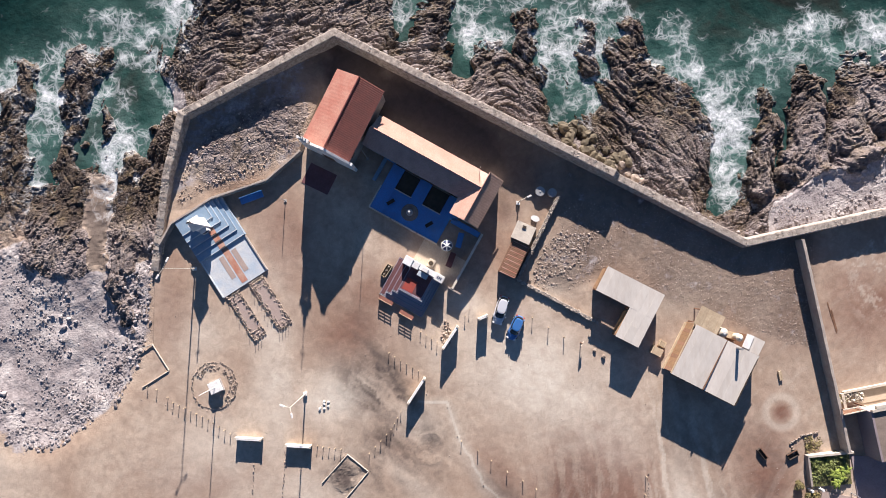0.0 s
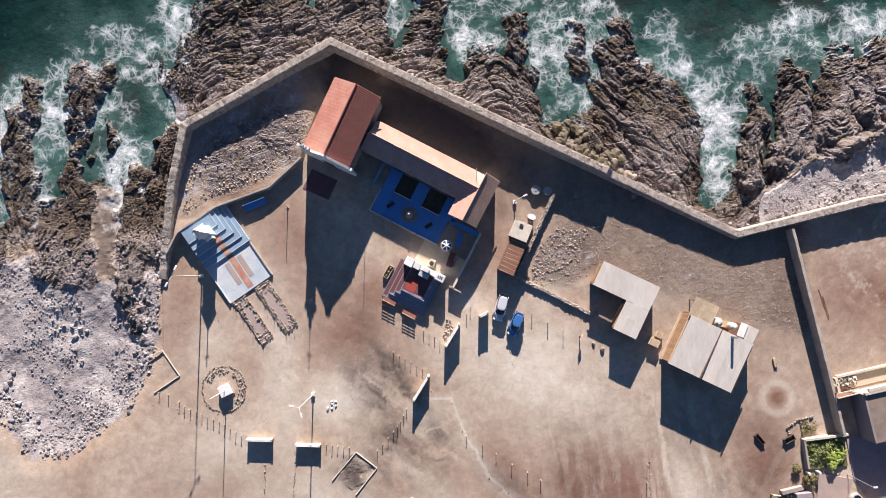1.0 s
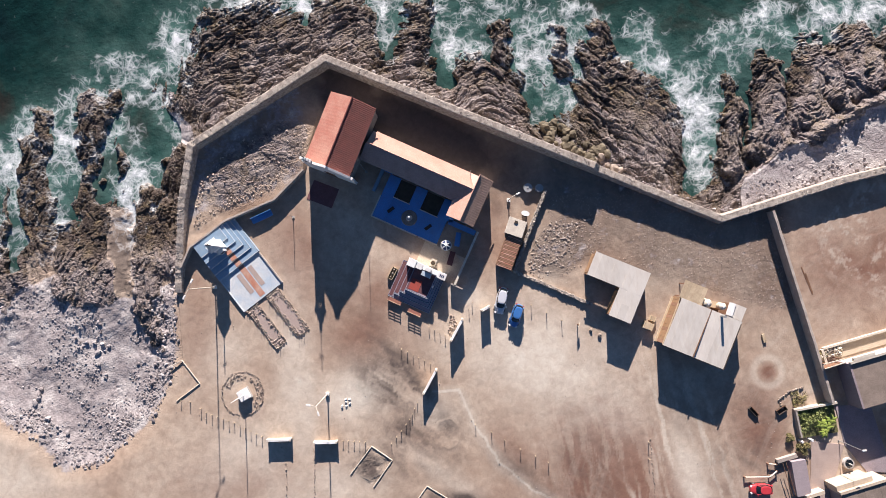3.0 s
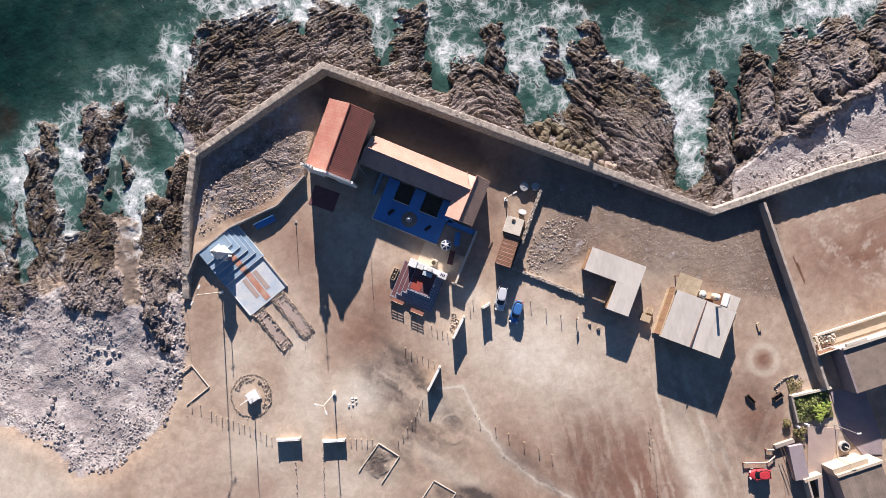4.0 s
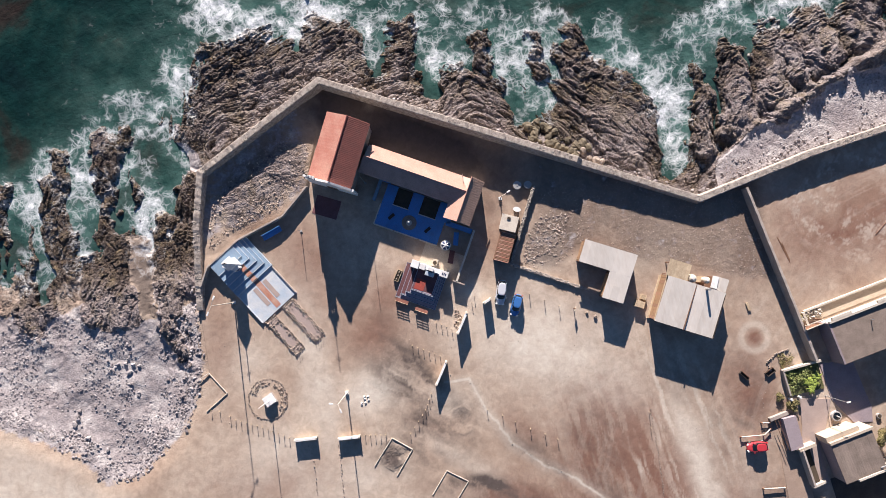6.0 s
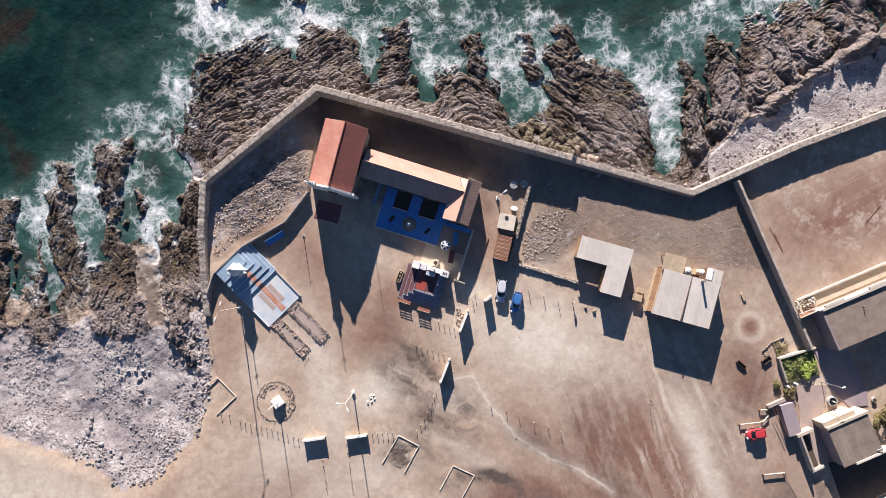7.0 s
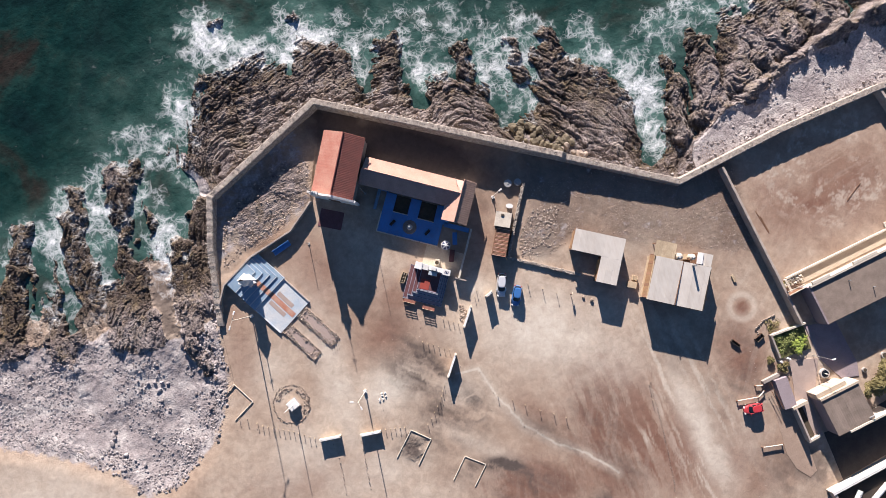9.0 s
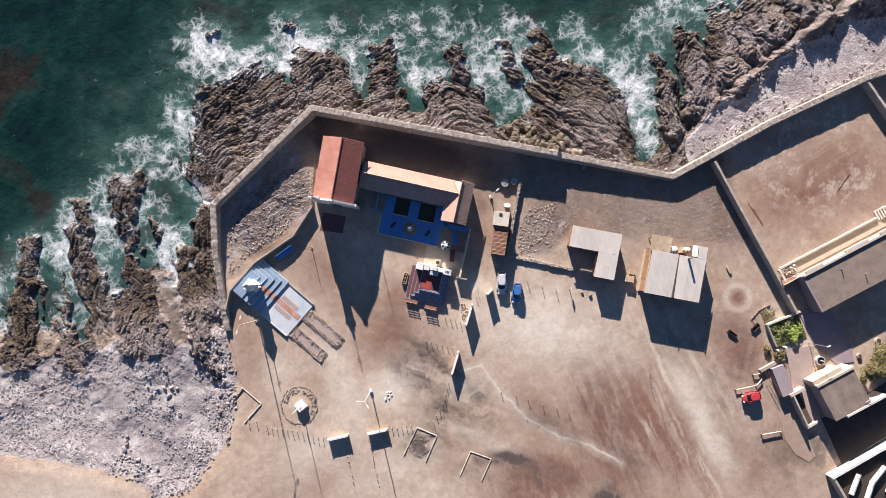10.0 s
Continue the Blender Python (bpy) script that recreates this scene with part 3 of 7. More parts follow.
def terrain(x, y):
    """Height and the masks rock, pebble, wet, pale, dark, ruddy at the points x, y."""
    d = outline_distance(x, y, PLATFORM)
    west = step(-34, -44, x) * step(36, 26, y)
    out = np.clip(d, 0, None)
    warp = 3.0 * (fractal(x * 0.16, y * 0.16, 3, 4) - 0.5)
    bed = -1.1 - 0.19 * out + warp * 0.6
    # the shingle beach lies low and nearly level, and dips to the sea in the north-west
    shore = 5.5 + 5.0 * (fractal(x * 0.08, 3.0 + 0 * y, 8, 3) - 0.5)
    beach = -0.75 - 0.55 * step(0, 9, out) - 0.06 * np.clip(y - shore + 6, 0, None) - 0.10 * np.clip(y - shore, 0, None)
    bed = bed + (beach + 0.35 * warp - bed) * west
    bed = np.maximum(bed, -6.0 + 0.4 * warp)
    # a half-drowned reef under the sea wall
    reef = SEA - 0.05 - 0.11 * np.clip(out - 7, 0, None) + 2.2 * (fractal(x * 0.13, y * 0.13, 57, 5) - 0.5)
    bed = np.where(west > 0.5, bed, np.maximum(bed, reef))
    rise = np.zeros(x.shape)
    edge_y = np.interp(x, *BEACH_EDGE)
    wx, wy = x + 2.2 * (fractal(x * 0.35, y * 0.35, 31, 4) - 0.5) * 2, y + 2.2 * (fractal(x * 0.35, y * 0.35, 47, 4) - 0.5) * 2
    for ax, ay, bx, by, half, high in NORTH_ROCKS + EAST_ROCKS + WEST_ROCKS:
        q, _ = line_distance(wx, wy, ax, ay, bx, by)
        top = np.where(x > 46.5, SEA + 1.95 - 0.11 * np.clip(y - edge_y, 0, 14), SEA + high * np.clip(0.42 - 0.026 * out, 0.10, 0.42))
        top = np.where(west > 0.5, np.maximum(top, bed + 0.55 * step(25, 13, y)), top)
        rise = np.maximum(rise, step(half * 1.95, half * 0.1, q) * np.clip(top - bed + 0.3, 0, None))
    cut = np.zeros(x.shape)
    for ax, ay, bx, by, half in CLEFTS:
        q, _ = line_distance(wx, wy, ax, ay, bx, by)
        cut = np.maximum(cut, step(half * 1.25, half * 0.5, q))
    east_beach = step(46, 50, x) * step(1.0, -0.8, y - edge_y + 2.5 * (fractal(x * 0.3, y * 0.3, 63, 3) - 0.5))
    bed = bed + (-0.75 - bed) * east_beach
    z = bed + rise
    rock = np.clip(step(0.15, 0.6, rise) + step(-38, -34, x) * np.maximum(step(47, 44, x), step(0.95, 0.7, east_beach)) + step(SEA + 0.35, SEA - 0.3, z), 0, 1)
    lane = step(2.6, 1.2, np.abs(wx + 49.7)) * step(19, 15, y) * step(-1, 3, y)
    stony_shore = step(2.5, 6.5, y + 0.12 * (x + 60) + 5 * (fractal(x * 0.2, y * 0.2, 62, 3) - 0.5)) * (1 - lane)
    rock = np.where((west > 0.5) & (rise < 0.4), np.maximum(0.40 * stony_shore, step(4.5, 1.5, out) * step(-30, -14, y) * 0.55 * fractal(x * 0.5, y * 0.5, 61, 3) * 1.4), rock)
    rock = rock * (1 - lane * step(18, 14, y) * west)
    rock = np.where((east_beach > 0.8) & (rise < 0.5), 0.1, rock)
    z = z - cut * np.clip(z - (SEA - 0.55), 0, None) * step(0.8, 2.5, out)
    # the strike of the strata turns along the shore
    strike = radians(16) + radians(-62) * step(8, 30, x) + radians(40) * step(40, 58, x) + radians(62) * step(-34, -44, x) + 0.5 * (fractal(x * 0.08, y * 0.08, 83, 3) - 0.5)
    strike = np.broadcast_to(strike, x.shape)
    cu, su = np.cos(strike), np.sin(strike)
    u0, v0 = x * cu + y * su, -x * su + y * cu
    kink = 0.42 * (fractal(x * 0.5, y * 0.5, 85, 4) - 0.5)
    bh, cleft = blocks(u0 * 0.26 + kink, v0 * 0.55 + kink, 3)
    sh, small = blocks(u0 * 0.62 + kink, v0 * 1.5 - kink, 11)
    leaves = ridged(u0 * 0.16, v0 * 1.5 + kink, 71, 4, 0.75)
    # tilted beds: long dip slopes that break off in sharp steps, cut by joints across them
    crag = 0.42 * (bh - 0.45) + 0.28 * (sh - 0.45) + 0.20 * (leaves - 0.55) - 0.34 * step(0.10, 0.0, cleft) - 0.10 * step(0.10, 0.0, small)
    for per, high_, seed in ((0.30, 0.34, 149), (0.75, 0.21, 151), (1.6, 0.14, 157)):
        s_ = v0 * per + 2.0 * (fractal(x * 0.22, y * 0.22, seed, 5) - 0.5)
        k_ = np.floor(s_)
        run = u0 * 0.22 * per + 9.0 * hashed(k_, 0 * k_, seed)
        crag = crag + high_ * (s_ - k_ - 0.5) * (0.2 + 1.3 * value_noise(run * 1.6, k_ * 1.0, seed + 2))
    crag = crag * (0.45 + 0.9 * fractal(x * 0.17, y * 0.17, 89, 3)) + 0.55 * (fractal(x * 0.16, y * 0.16, 94, 4) - 0.5)
    near = step(0.2, 2.0, out)
    z = z + crag * rock * near * 0.85
    ph, pc = blocks(x * 1.5, y * 1.5, 23)
    rough = (1 - rock) * step(0.3, 2.0, out)
    stony = step(0.45, 0.62, fractal(x * 0.22, y * 0.22, 91, 4)) * rough
    z = z + rough * 0.06 * (fractal(x * 0.9, y * 0.9, 5, 4) - 0.5) * 2 + stony * (0.10 * (ph - 0.4) * step(0.0, 0.25, pc))
    # the platform itself and its raised terrace
    flat = 0.10 * (fractal(x * 0.12, y * 0.12, 15, 4) - 0.5) + 0.03 * (fractal(x * 1.1, y * 1.1, 16, 3) - 0.5)
    te = outline_distance(x, y, TERRACE)
    up = step(0.15, -0.25, te) * step(-15.0, -20.0, x)
    knoll = step(6.5, 1.0, line_distance(x, y, -30.5, 18.0, -21.5, 23.0)[0])
    flat = flat + up * (0.45 + 0.25 * fractal(x * 0.4, y * 0.4, 52, 4) + knoll * (0.14 * (bh - 0.3) + 0.10 * sh + 0.14 * leaves))
    ring = np.hypot(x - 49.7, y + 19.1)
    yard = step(5.5, 2.0, np.hypot(x - 18.5, y - 2.0)) + 0.9 * step(-1.0, 1.5, y + 2.4 + 0.32 * (x - 29) + 2.0 * (fractal(x * 0.3, y * 0.3, 64, 3) - 0.5)) * step(16, 20, x) * step(56, 54, x)
    flat = flat + np.clip(yard, 0, 1) * 0.03 * (ph - 0.3) * step(0, 0.2, pc)
    # a shallow pit with a trodden rim, turned earth in the square frame, and the low bank
    pit = np.hypot(x + 0.5, y + 24.3) + 0.8 * (fractal(x * 0.8, y * 0.8, 171, 3) - 0.5)
    flat = flat - 0.06 * step(1.9, 1.0, pit) * (0.6 + 0.8 * fractal(x * 1.1, y * 1.1, 172, 3)) + 0.025 * step(2.6, 2.1, pit) * step(1.7, 2.1, pit)
    dug = step(2.4, 2.0, np.maximum(np.abs((x + 12.6) * 0.78 - (y + 28.2) * 0.63), np.abs((x + 12.6) * 0.63 + (y + 28.2) * 0.78)))
    flat = flat + dug * (0.34 * (fractal(x * 0.75, y * 0.75, 174, 4) - 0.5) + 0.1 * (ridged(x * 1.2, y * 1.2, 175, 3) - 0.6))
    inside = step(0.6, -0.3, d)
    soft = np.where((x < -40.5) & (y < 2), step(3.2, -2.6, d), inside)
    z = z + (flat - z) * soft
    rock = rock * (1 - soft) + up * knoll * 0.75 * soft
    sandy = np.maximum(lane, 0.9 * stony_shore * (rise < 0.5)) * west
    pebble = (1 - soft) * (1 - sandy) + soft * np.maximum(0.40 * np.clip(yard, 0, 1), 0.5 * up * step(11, 16, y - 0.25 * (x + 28)))
    wet = step(SEA + 1.35, SEA + 0.1, z + 0.6 * (fractal(x * 0.3, y * 0.3, 77, 3) - 0.5)) * (1 - soft)
    wet = wet * np.maximum(1 - west, step(-2, 6, y + 8 * (fractal(x * 0.15, y * 0.15, 78, 3) - 0.5)))

    wet = np.maximum(wet, 0.9 * west * step(5, 11, y + 6 * (fractal(x * 0.15, y * 0.15, 79, 3) - 0.5)) * (1 - soft))

    def spots(rows):
        v = np.zeros(x.shape)
        for cx, cy, sx, sy, a, w in rows:
            ca, sa = math.cos(radians(a)), math.sin(radians(a))
            u, t = (x - cx) * ca + (y - cy) * sa, -(x - cx) * sa + (y - cy) * ca
            v = np.maximum(v, w * np.exp(-(u / sx) ** 2 - (t / sy) ** 2))
        return v

    pale = spots([(14, -14, 13, 7, -25, 1.0), (-14, -17, 6, 4, 0, 1.0), (22, -21, 11, 6, -15, 0.55), (-23, -14, 3.5, 16, 4, 0.65), (37, -38, 2.6, 14, 10, 0.9), (-2, -30, 9, 1.6, -40, 0.5), (5, -4, 5, 2.5, -40, 0.7), (-74, -22, 16, 6, -25, 0.8), (-3, -20, 4, 3, 0, 0.7), (-31, -24, 9, 6, 0, 0.5), (-21, -31, 9, 5, 0, 0.6), (-33, -9, 4, 5, 0, 0.45), (-23, -38, 16, 6, 0, 0.5)])
    dark = spots([(-8, -15, 5, 8, 25, 0.95), (-5, -25, 6, 6, 0, 0.9), (12, -33, 9, 2.2, -38, 0.5), (21, -35, 4, 10, 12, 0.6), (45, -30, 5, 9, 0, 0.5), (53, -49, 9, 6, 0, 0.5), (-1, -24.3, 1.9, 1.8, 0, 0.9), (-12.7, -28, 2.4, 2.4, 40, 1.0), (-4.3, -34.6, 2.4, 2.4, 40, 0.8), (-10, -9, 3, 2, 0, 0.5), (37, -23, 5, 5, -27, 0.3), (5.2, -39.5, 6.5, 3.6, -8, 0.7), (1.8, -35.0, 4, 1.2, -15, 1.6), (17.2, -46.8, 2.5, 2.5, 0, 1.8), (-0.7, -23.8, 2.0, 1.8, 0, 0.8), (11, 13, 4, 5, 0, 0.5), (14, 6, 2, 5, -25, 0.4)])
    ruddy = spots([(-12, -7, 6, 5, 0, 0.9), (-9.5, -2, 4.5, 4.5, 0, 0.85), (-22, 6, 6, 9, 0, 0.75), (22, -36, 10, 14, 10, 0.95), (33, -42, 9, 10, 10, 0.9), (47, -27, 5, 9, 0, 0.9), (10, -28, 6, 3, -45, 0.7), (70, -3, 18, 10, 8, 0.85), (49.7, -19.1, 1.4, 1.4, 0, 1.3), (-33, -30, 12, 6, 0, 0.55), (-38, -3, 3, 10, 0, 0.5), (42, -44, 9, 10, 0, 0.6), (10, 7, 3, 6, 0, 0.7), (30, -8, 5, 3, 0, 0.4), (-3, -1, 5, 3, -30, 0.9), (5.0, -39.9, 9, 5, -8, 1.3), (25.7, -29.3, 6, 9, 10, 1.0), (23.3, -23.3, 7, 4, -20, 0.7), (6, -42, 9, 5, -10, 0.9), (-26, -30, 4, 3, 0, 0.6)])
    # tyre tracks: fine arcs round a few turning points
    arcs = np.zeros(x.shape)
    for cx, cy, r0, r1, w, seed in ((92, -62, 30, 95, 0.9, 101), (-8, -58, 14, 46, 0.7, 104), (72, 2, 2, 15, 3.0, 107), (60, -80, 30, 62, 0.6, 109), (20, 30, 30, 62, 0.45, 113)):
        rad, ang = np.hypot(x - cx, y - cy), np.arctan2(y - cy, x - cx)
        line = fractal(rad * 0.75 + 0.6 * fractal(x * 0.1, y * 0.1, 7, 2), ang * 5.0, seed, 5, 0.75)
        arcs = np.maximum(arcs, w * step(0.52, 0.68, line) * step(r0, r0 + 4, rad) * step(r1, r1 - 5, rad))
    worn_ = fractal(x * 0.07, y * 0.07, 121, 3)
    arcs = arcs * step(0.35, 0.6, worn_)
    mott = fractal(x * 0.35, y * 0.35, 125, 6, 0.62)
    pale = np.clip(np.maximum(pale * (0.25 + 1.3 * mott), 0.15 * arcs), 0, 1)
    brush = fractal(0.35 * (x * 0.8 + y * 0.6) + 1.2 * mott, 0.13 * (-x * 0.6 + y * 0.8) - 1.2 * mott, 131, 6, 0.66)
    dark = np.clip(dark * step(0.22, 0.78, brush) * 1.55, 0, 1)
    # soil darkened in spots; those along the sea wall also add to its shade
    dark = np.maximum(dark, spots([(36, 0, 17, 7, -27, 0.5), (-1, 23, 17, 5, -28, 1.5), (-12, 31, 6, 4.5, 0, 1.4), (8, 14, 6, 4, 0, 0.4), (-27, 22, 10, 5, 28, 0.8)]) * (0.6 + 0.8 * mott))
    dark = np.maximum(dark, 0.62 * np.clip(yard, 0, 1) * (0.6 + 0.8 * mott))
    ruddy = np.clip(ruddy * (0.35 + 1.2 * fractal(x * 0.2, y * 0.2, 141, 5, 0.6)), 0, 1)
    bank, _ = line_distance(x + 0.5 * (mott - 0.5), y, 1.8, -17.6, 3.6, -23.0)
    for ax, ay, bx, by in ((-2.2, -17.6, 1.8, -17.6), (3.6, -23.0, 7.0, -29.4), (7.0, -29.4, 11.5, -33.6), (11.5, -33.6, 16.6, -36.9), (16.6, -36.9, 21.0, -41.5)):
        bank = np.minimum(bank, line_distance(x + 0.8 * (mott - 0.5), y + 0.8 * (mott - 0.5), ax, ay, bx, by)[0])
    pale = np.maximum(pale, np.maximum(1.0 * step(0.32, 0.08, bank), 0.35 * step(1.6, 0.2, bank)))
    # scraped streaks down the south-eastern lot
    comb = fractal(0.95 * (x * 0.985 + y * 0.17) + 1.2 * mott, 0.07 * (y * 0.985 - x * 0.17), 161, 5, 0.72)
    scraped = np.maximum(spots([(33.5, -29.0, 3.0, 15, 12, 1.0), (39.0, -30.0, 3.2, 14, 16, 0.9), (35.5, -43.0, 4, 12, 8, 1.0), (27.5, -37.0, 2.0, 2.0, 0, 0.9), (31.5, -33.0, 1.4, 2.2, 0, 0.7)]) * step(0.44, 0.62, comb), 0.3 * spots([(24, -34, 9, 14, 8, 1.0)]) * step(0.55, 0.66, comb))
    pale = np.maximum(pale, 0.7 * scraped)
    ruddy = np.clip(ruddy + 0.7 * spots([(24, -33, 9, 13, 8, 1.0), (6, -41, 10, 5, -8, 0.8)]) * step(0.50, 0.36, comb), 0, 1)
    surge = np.zeros(x.shape)
    for cx, cy, rx_, ry_, w_ in SURF:
        surge = np.maximum(surge, w_ * np.exp(-((x - cx) / (1.25 * rx_)) ** 2 - ((y - cy) / (1.25 * ry_)) ** 2))
    wash = step(SEA + 1.15, SEA + 0.1, z) * np.clip(0.30 + 0.85 * surge, 0, 1) * (1 - soft)
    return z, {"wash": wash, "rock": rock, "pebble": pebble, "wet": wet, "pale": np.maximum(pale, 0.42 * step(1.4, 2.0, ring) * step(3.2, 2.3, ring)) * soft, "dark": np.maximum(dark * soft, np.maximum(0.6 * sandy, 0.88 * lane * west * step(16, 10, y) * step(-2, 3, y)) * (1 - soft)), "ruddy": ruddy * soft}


def spread(lo, hi, cell, far):
    """Even lines from lo to hi, then ever wider ones out to far."""
    core = list(np.arange(lo, hi + cell / 2, cell))
    gap, left, right = cell, [], []
    a, b = core[0], core[-1]
    while b < far:
        gap *= 1.7
        a, b = a - gap, b + gap
        left.append(a)
        right.append(b)
    return np.array(left[::-1] + core + right)


def sheet(name, xs, ys, heights, masks, material, crisp=True):
    nx, ny = len(xs), len(ys)
    gx, gy = np.meshgrid(xs, ys)
    co = np.stack([gx, gy, heights], -1).reshape(-1, 3)
    i = np.arange(nx * ny).reshape(ny, nx)
    quads = np.stack([i[:-1, :-1], i[:-1, 1:], i[1:, 1:], i[1:, :-1]], -1).reshape(-1, 4)
    me = bpy.data.meshes.new(name)
    me.vertices.add(len(co))
    me.vertices.foreach_set("co", co.astype(np.float32).ravel())
    me.loops.add(quads.size)
    me.loops.foreach_set("vertex_index", quads.astype(np.int32).ravel())
    me.polygons.add(len(quads))
    me.polygons.foreach_set("loop_start", np.arange(0, quads.size, 4, dtype=np.int32))
    me.update(calc_edges=True)
    for key, v in masks.items():
        me.attributes.new(key, "FLOAT", "POINT").data.foreach_set("value", np.clip(v, 0, 1).astype(np.float32).ravel())
    if crisp:
        me.shade_flat()
    me.materials.append(material)
    return tagged(new(name, me), kind="structure")


gxs, gys = spread(-96, 96, 0.2, 2600), spread(-64, 60, 0.2, 2600)
GX, GY = np.meshgrid(gxs, gys)
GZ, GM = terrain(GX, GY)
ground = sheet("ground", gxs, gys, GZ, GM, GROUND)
tagged(ground, "dusty earth lot, shingle beach and dark shore rocks", "ground")


def ground_height(x, y):
    return float(terrain(np.array([[x]], float), np.array([[y]], float))[0][0, 0])


sxs, sys_ = spread(-96, 96, 0.6, 2600), spread(-8, 64, 0.6, 2600)
SX, SY = np.meshgrid(sxs, sys_)
bed_z, _ = terrain(SX, SY)
depth = SEA - bed_z


def soften(a, times):
    for _ in range(times):
        a = (a + np.roll(a, 1, 0) + np.roll(a, -1, 0) + np.roll(a, 1, 1) + np.roll(a, -1, 1)) / 5
    return a


surf = np.zeros(SX.shape)
for cx, cy, rx_, ry_, w_ in SURF:
    surf = np.maximum(surf, w_ * np.exp(-((SX - cx) / rx_) ** 2 - ((SY - cy) / ry_) ** 2))
edge = soften(np.clip(1.0 - np.abs(depth - 0.3) / 1.3, 0, 1), 12)
shallow = soften(step(4.0, 0.3, depth), 10)
patch = fractal(SX * 0.11, SY * 0.11, 44, 4)
foam = np.clip(0.80 * surf * (0.5 + 0.9 * fractal(SX * 0.25, SY * 0.25, 41, 4)) + 0.40 * edge * step(0.3, 0.6, patch) + 0.20 * shallow * step(0.3, 0.65, patch) + 0.10 * step(0.45, 0.65, fractal(SX * 0.06, SY * 0.09, 49, 4)), 0, 1)
shoal = np.clip(0.9 * shallow * (0.35 + 0.9 * patch) + 1.0 * soften(surf, 14), 0, 1)
swell = SEA + 0.10 * (fractal(SX * 0.12, SY * 0.3, 66, 4) - 0.5) * 2 + 0.25 * surf * (fractal(SX * 0.8, SY * 0.8, 68, 4) - 0.4)
sea = sheet("water", sxs, sys_, swell, {"foam": foam, "shoal": shoal}, WATER, False)
tagged(sea, "green sea with white surf breaking on the rocks", "sea")

# ---------------------------------------------------------------- walls of the place
def wall_run(name, points, thick, high, material, label, base=-0.6, jitter=0.0, cell=0.6, batter=0.0, seed=1, heights=None):
    """A wall along a line of corners, with mitred corners and an uneven, weathered top."""
    pts = [Vector((x, y)) for x, y in points]
    rng = random.Random(seed)
    offs = []
    for i, p in enumerate(pts):
        a = (p - pts[i - 1]).normalized() if i else (pts[1] - p).normalized()
        b = (pts[i + 1] - p).normalized() if i + 1 < len(pts) else a
        nrm = Vector((-(a + b).y, (a + b).x)).normalized()
        offs.append(nrm / max(0.4, nrm.dot(Vector((-a.y, a.x)))))
    rings = []
    bm = bmesh.new()
    for i in range(len(pts) - 1):
        k = max(1, int((pts[i + 1] - pts[i]).length / cell))
        for s in range(k + (i == len(pts) - 2)):
            f = s / k
            c, o = pts[i].lerp(pts[i + 1], f), offs[i].lerp(offs[i + 1], f)
            w = thick / 2
            top = (heights[i] + (heights[i + 1] - heights[i]) * f if heights else high) + rng.uniform(-jitter, jitter)
            j = [rng.uniform(-jitter, jitter) * 0.6 for _ in range(4)]
            ring = []
            for side, z in ((-(w + batter), base), (-(w + j[0]), top - 0.05), (-(w * 0.8 + j[1]), top), (w * 0.8 + j[2], top + rng.uniform(-jitter, jitter) * 0.4), (w + j[3], top - 0.05), (w + batter, base)):
                q = c + o * side
                ring.append(bm.verts.new((q.x, q.y, z)))
            rings.append(ring)
    for r, q in zip(rings, rings[1:]):
        for u in range(5):
            bm.faces.new((r[u], q[u], q[u + 1], r[u + 1]))
    bm.faces.new(rings[0][::-1])
    bm.faces.new(rings[-1])
    bmesh.ops.recalc_face_normals(bm, faces=bm.faces)
    return tagged(part(name, bm, material), label, "wall", kind="structure")


wall_run("wall_sea", [c for c, _ in CREST], 1.1, 1.85, WALL_STONE, "long weathered stone and mortar sea wall", -2.2, 0.06, 0.5, 0.2, heights=[h for _, h in CREST])
wall_run("wall_terrace", [(-39.3, 4.9), (-37.7, 7.9), (-32.0, 11.55), (-24.1, 14.2), (-19.3, 18.4)], 0.3, 1.22, WALL_BLOCK, "thin rendered retaining wall of the raised terrace", -0.3, 0.02, 0.8, seed=2)
wall_run("wall_east", [(52.35, 5.6), (58.3, -24.4)], 0.44, 1.75, WALL_BLOCK, "dusty rendered boundary wall between the yards", -0.3, 0.03, 0.8, seed=3)
wall_run("wall_yard", [(17.9, 11.9), (15.9, 8.0), (11.9, -0.1)], 0.42, 0.8, WALL_STONE, "low rough stone wall beside the yard", -0.2, 0.05, 0.35, seed=4)
wall_run("wall_yard_south", [(11.9, -0.1), (23.6, -6.4)], 0.45, 0.42, WALL_STONE, "low crumbling stone wall of the yard", -0.2, 0.06, 0.4, seed=5)
wall_run("wall_far_east", [(83.0, 11.8), (88.5, -6.0)], 0.5, 1.7, WALL_BLOCK, "rendered boundary wall of the empty yard", -0.3, 0.03, 0.8, seed=6)


# ---------------------------------------------------------------- frames of the buildings
def local(angle):
    """A frame turned by that angle about the place's origin: building plans below are in its u, n."""
    return pose(0, 0, 0, 0, 0, angle)


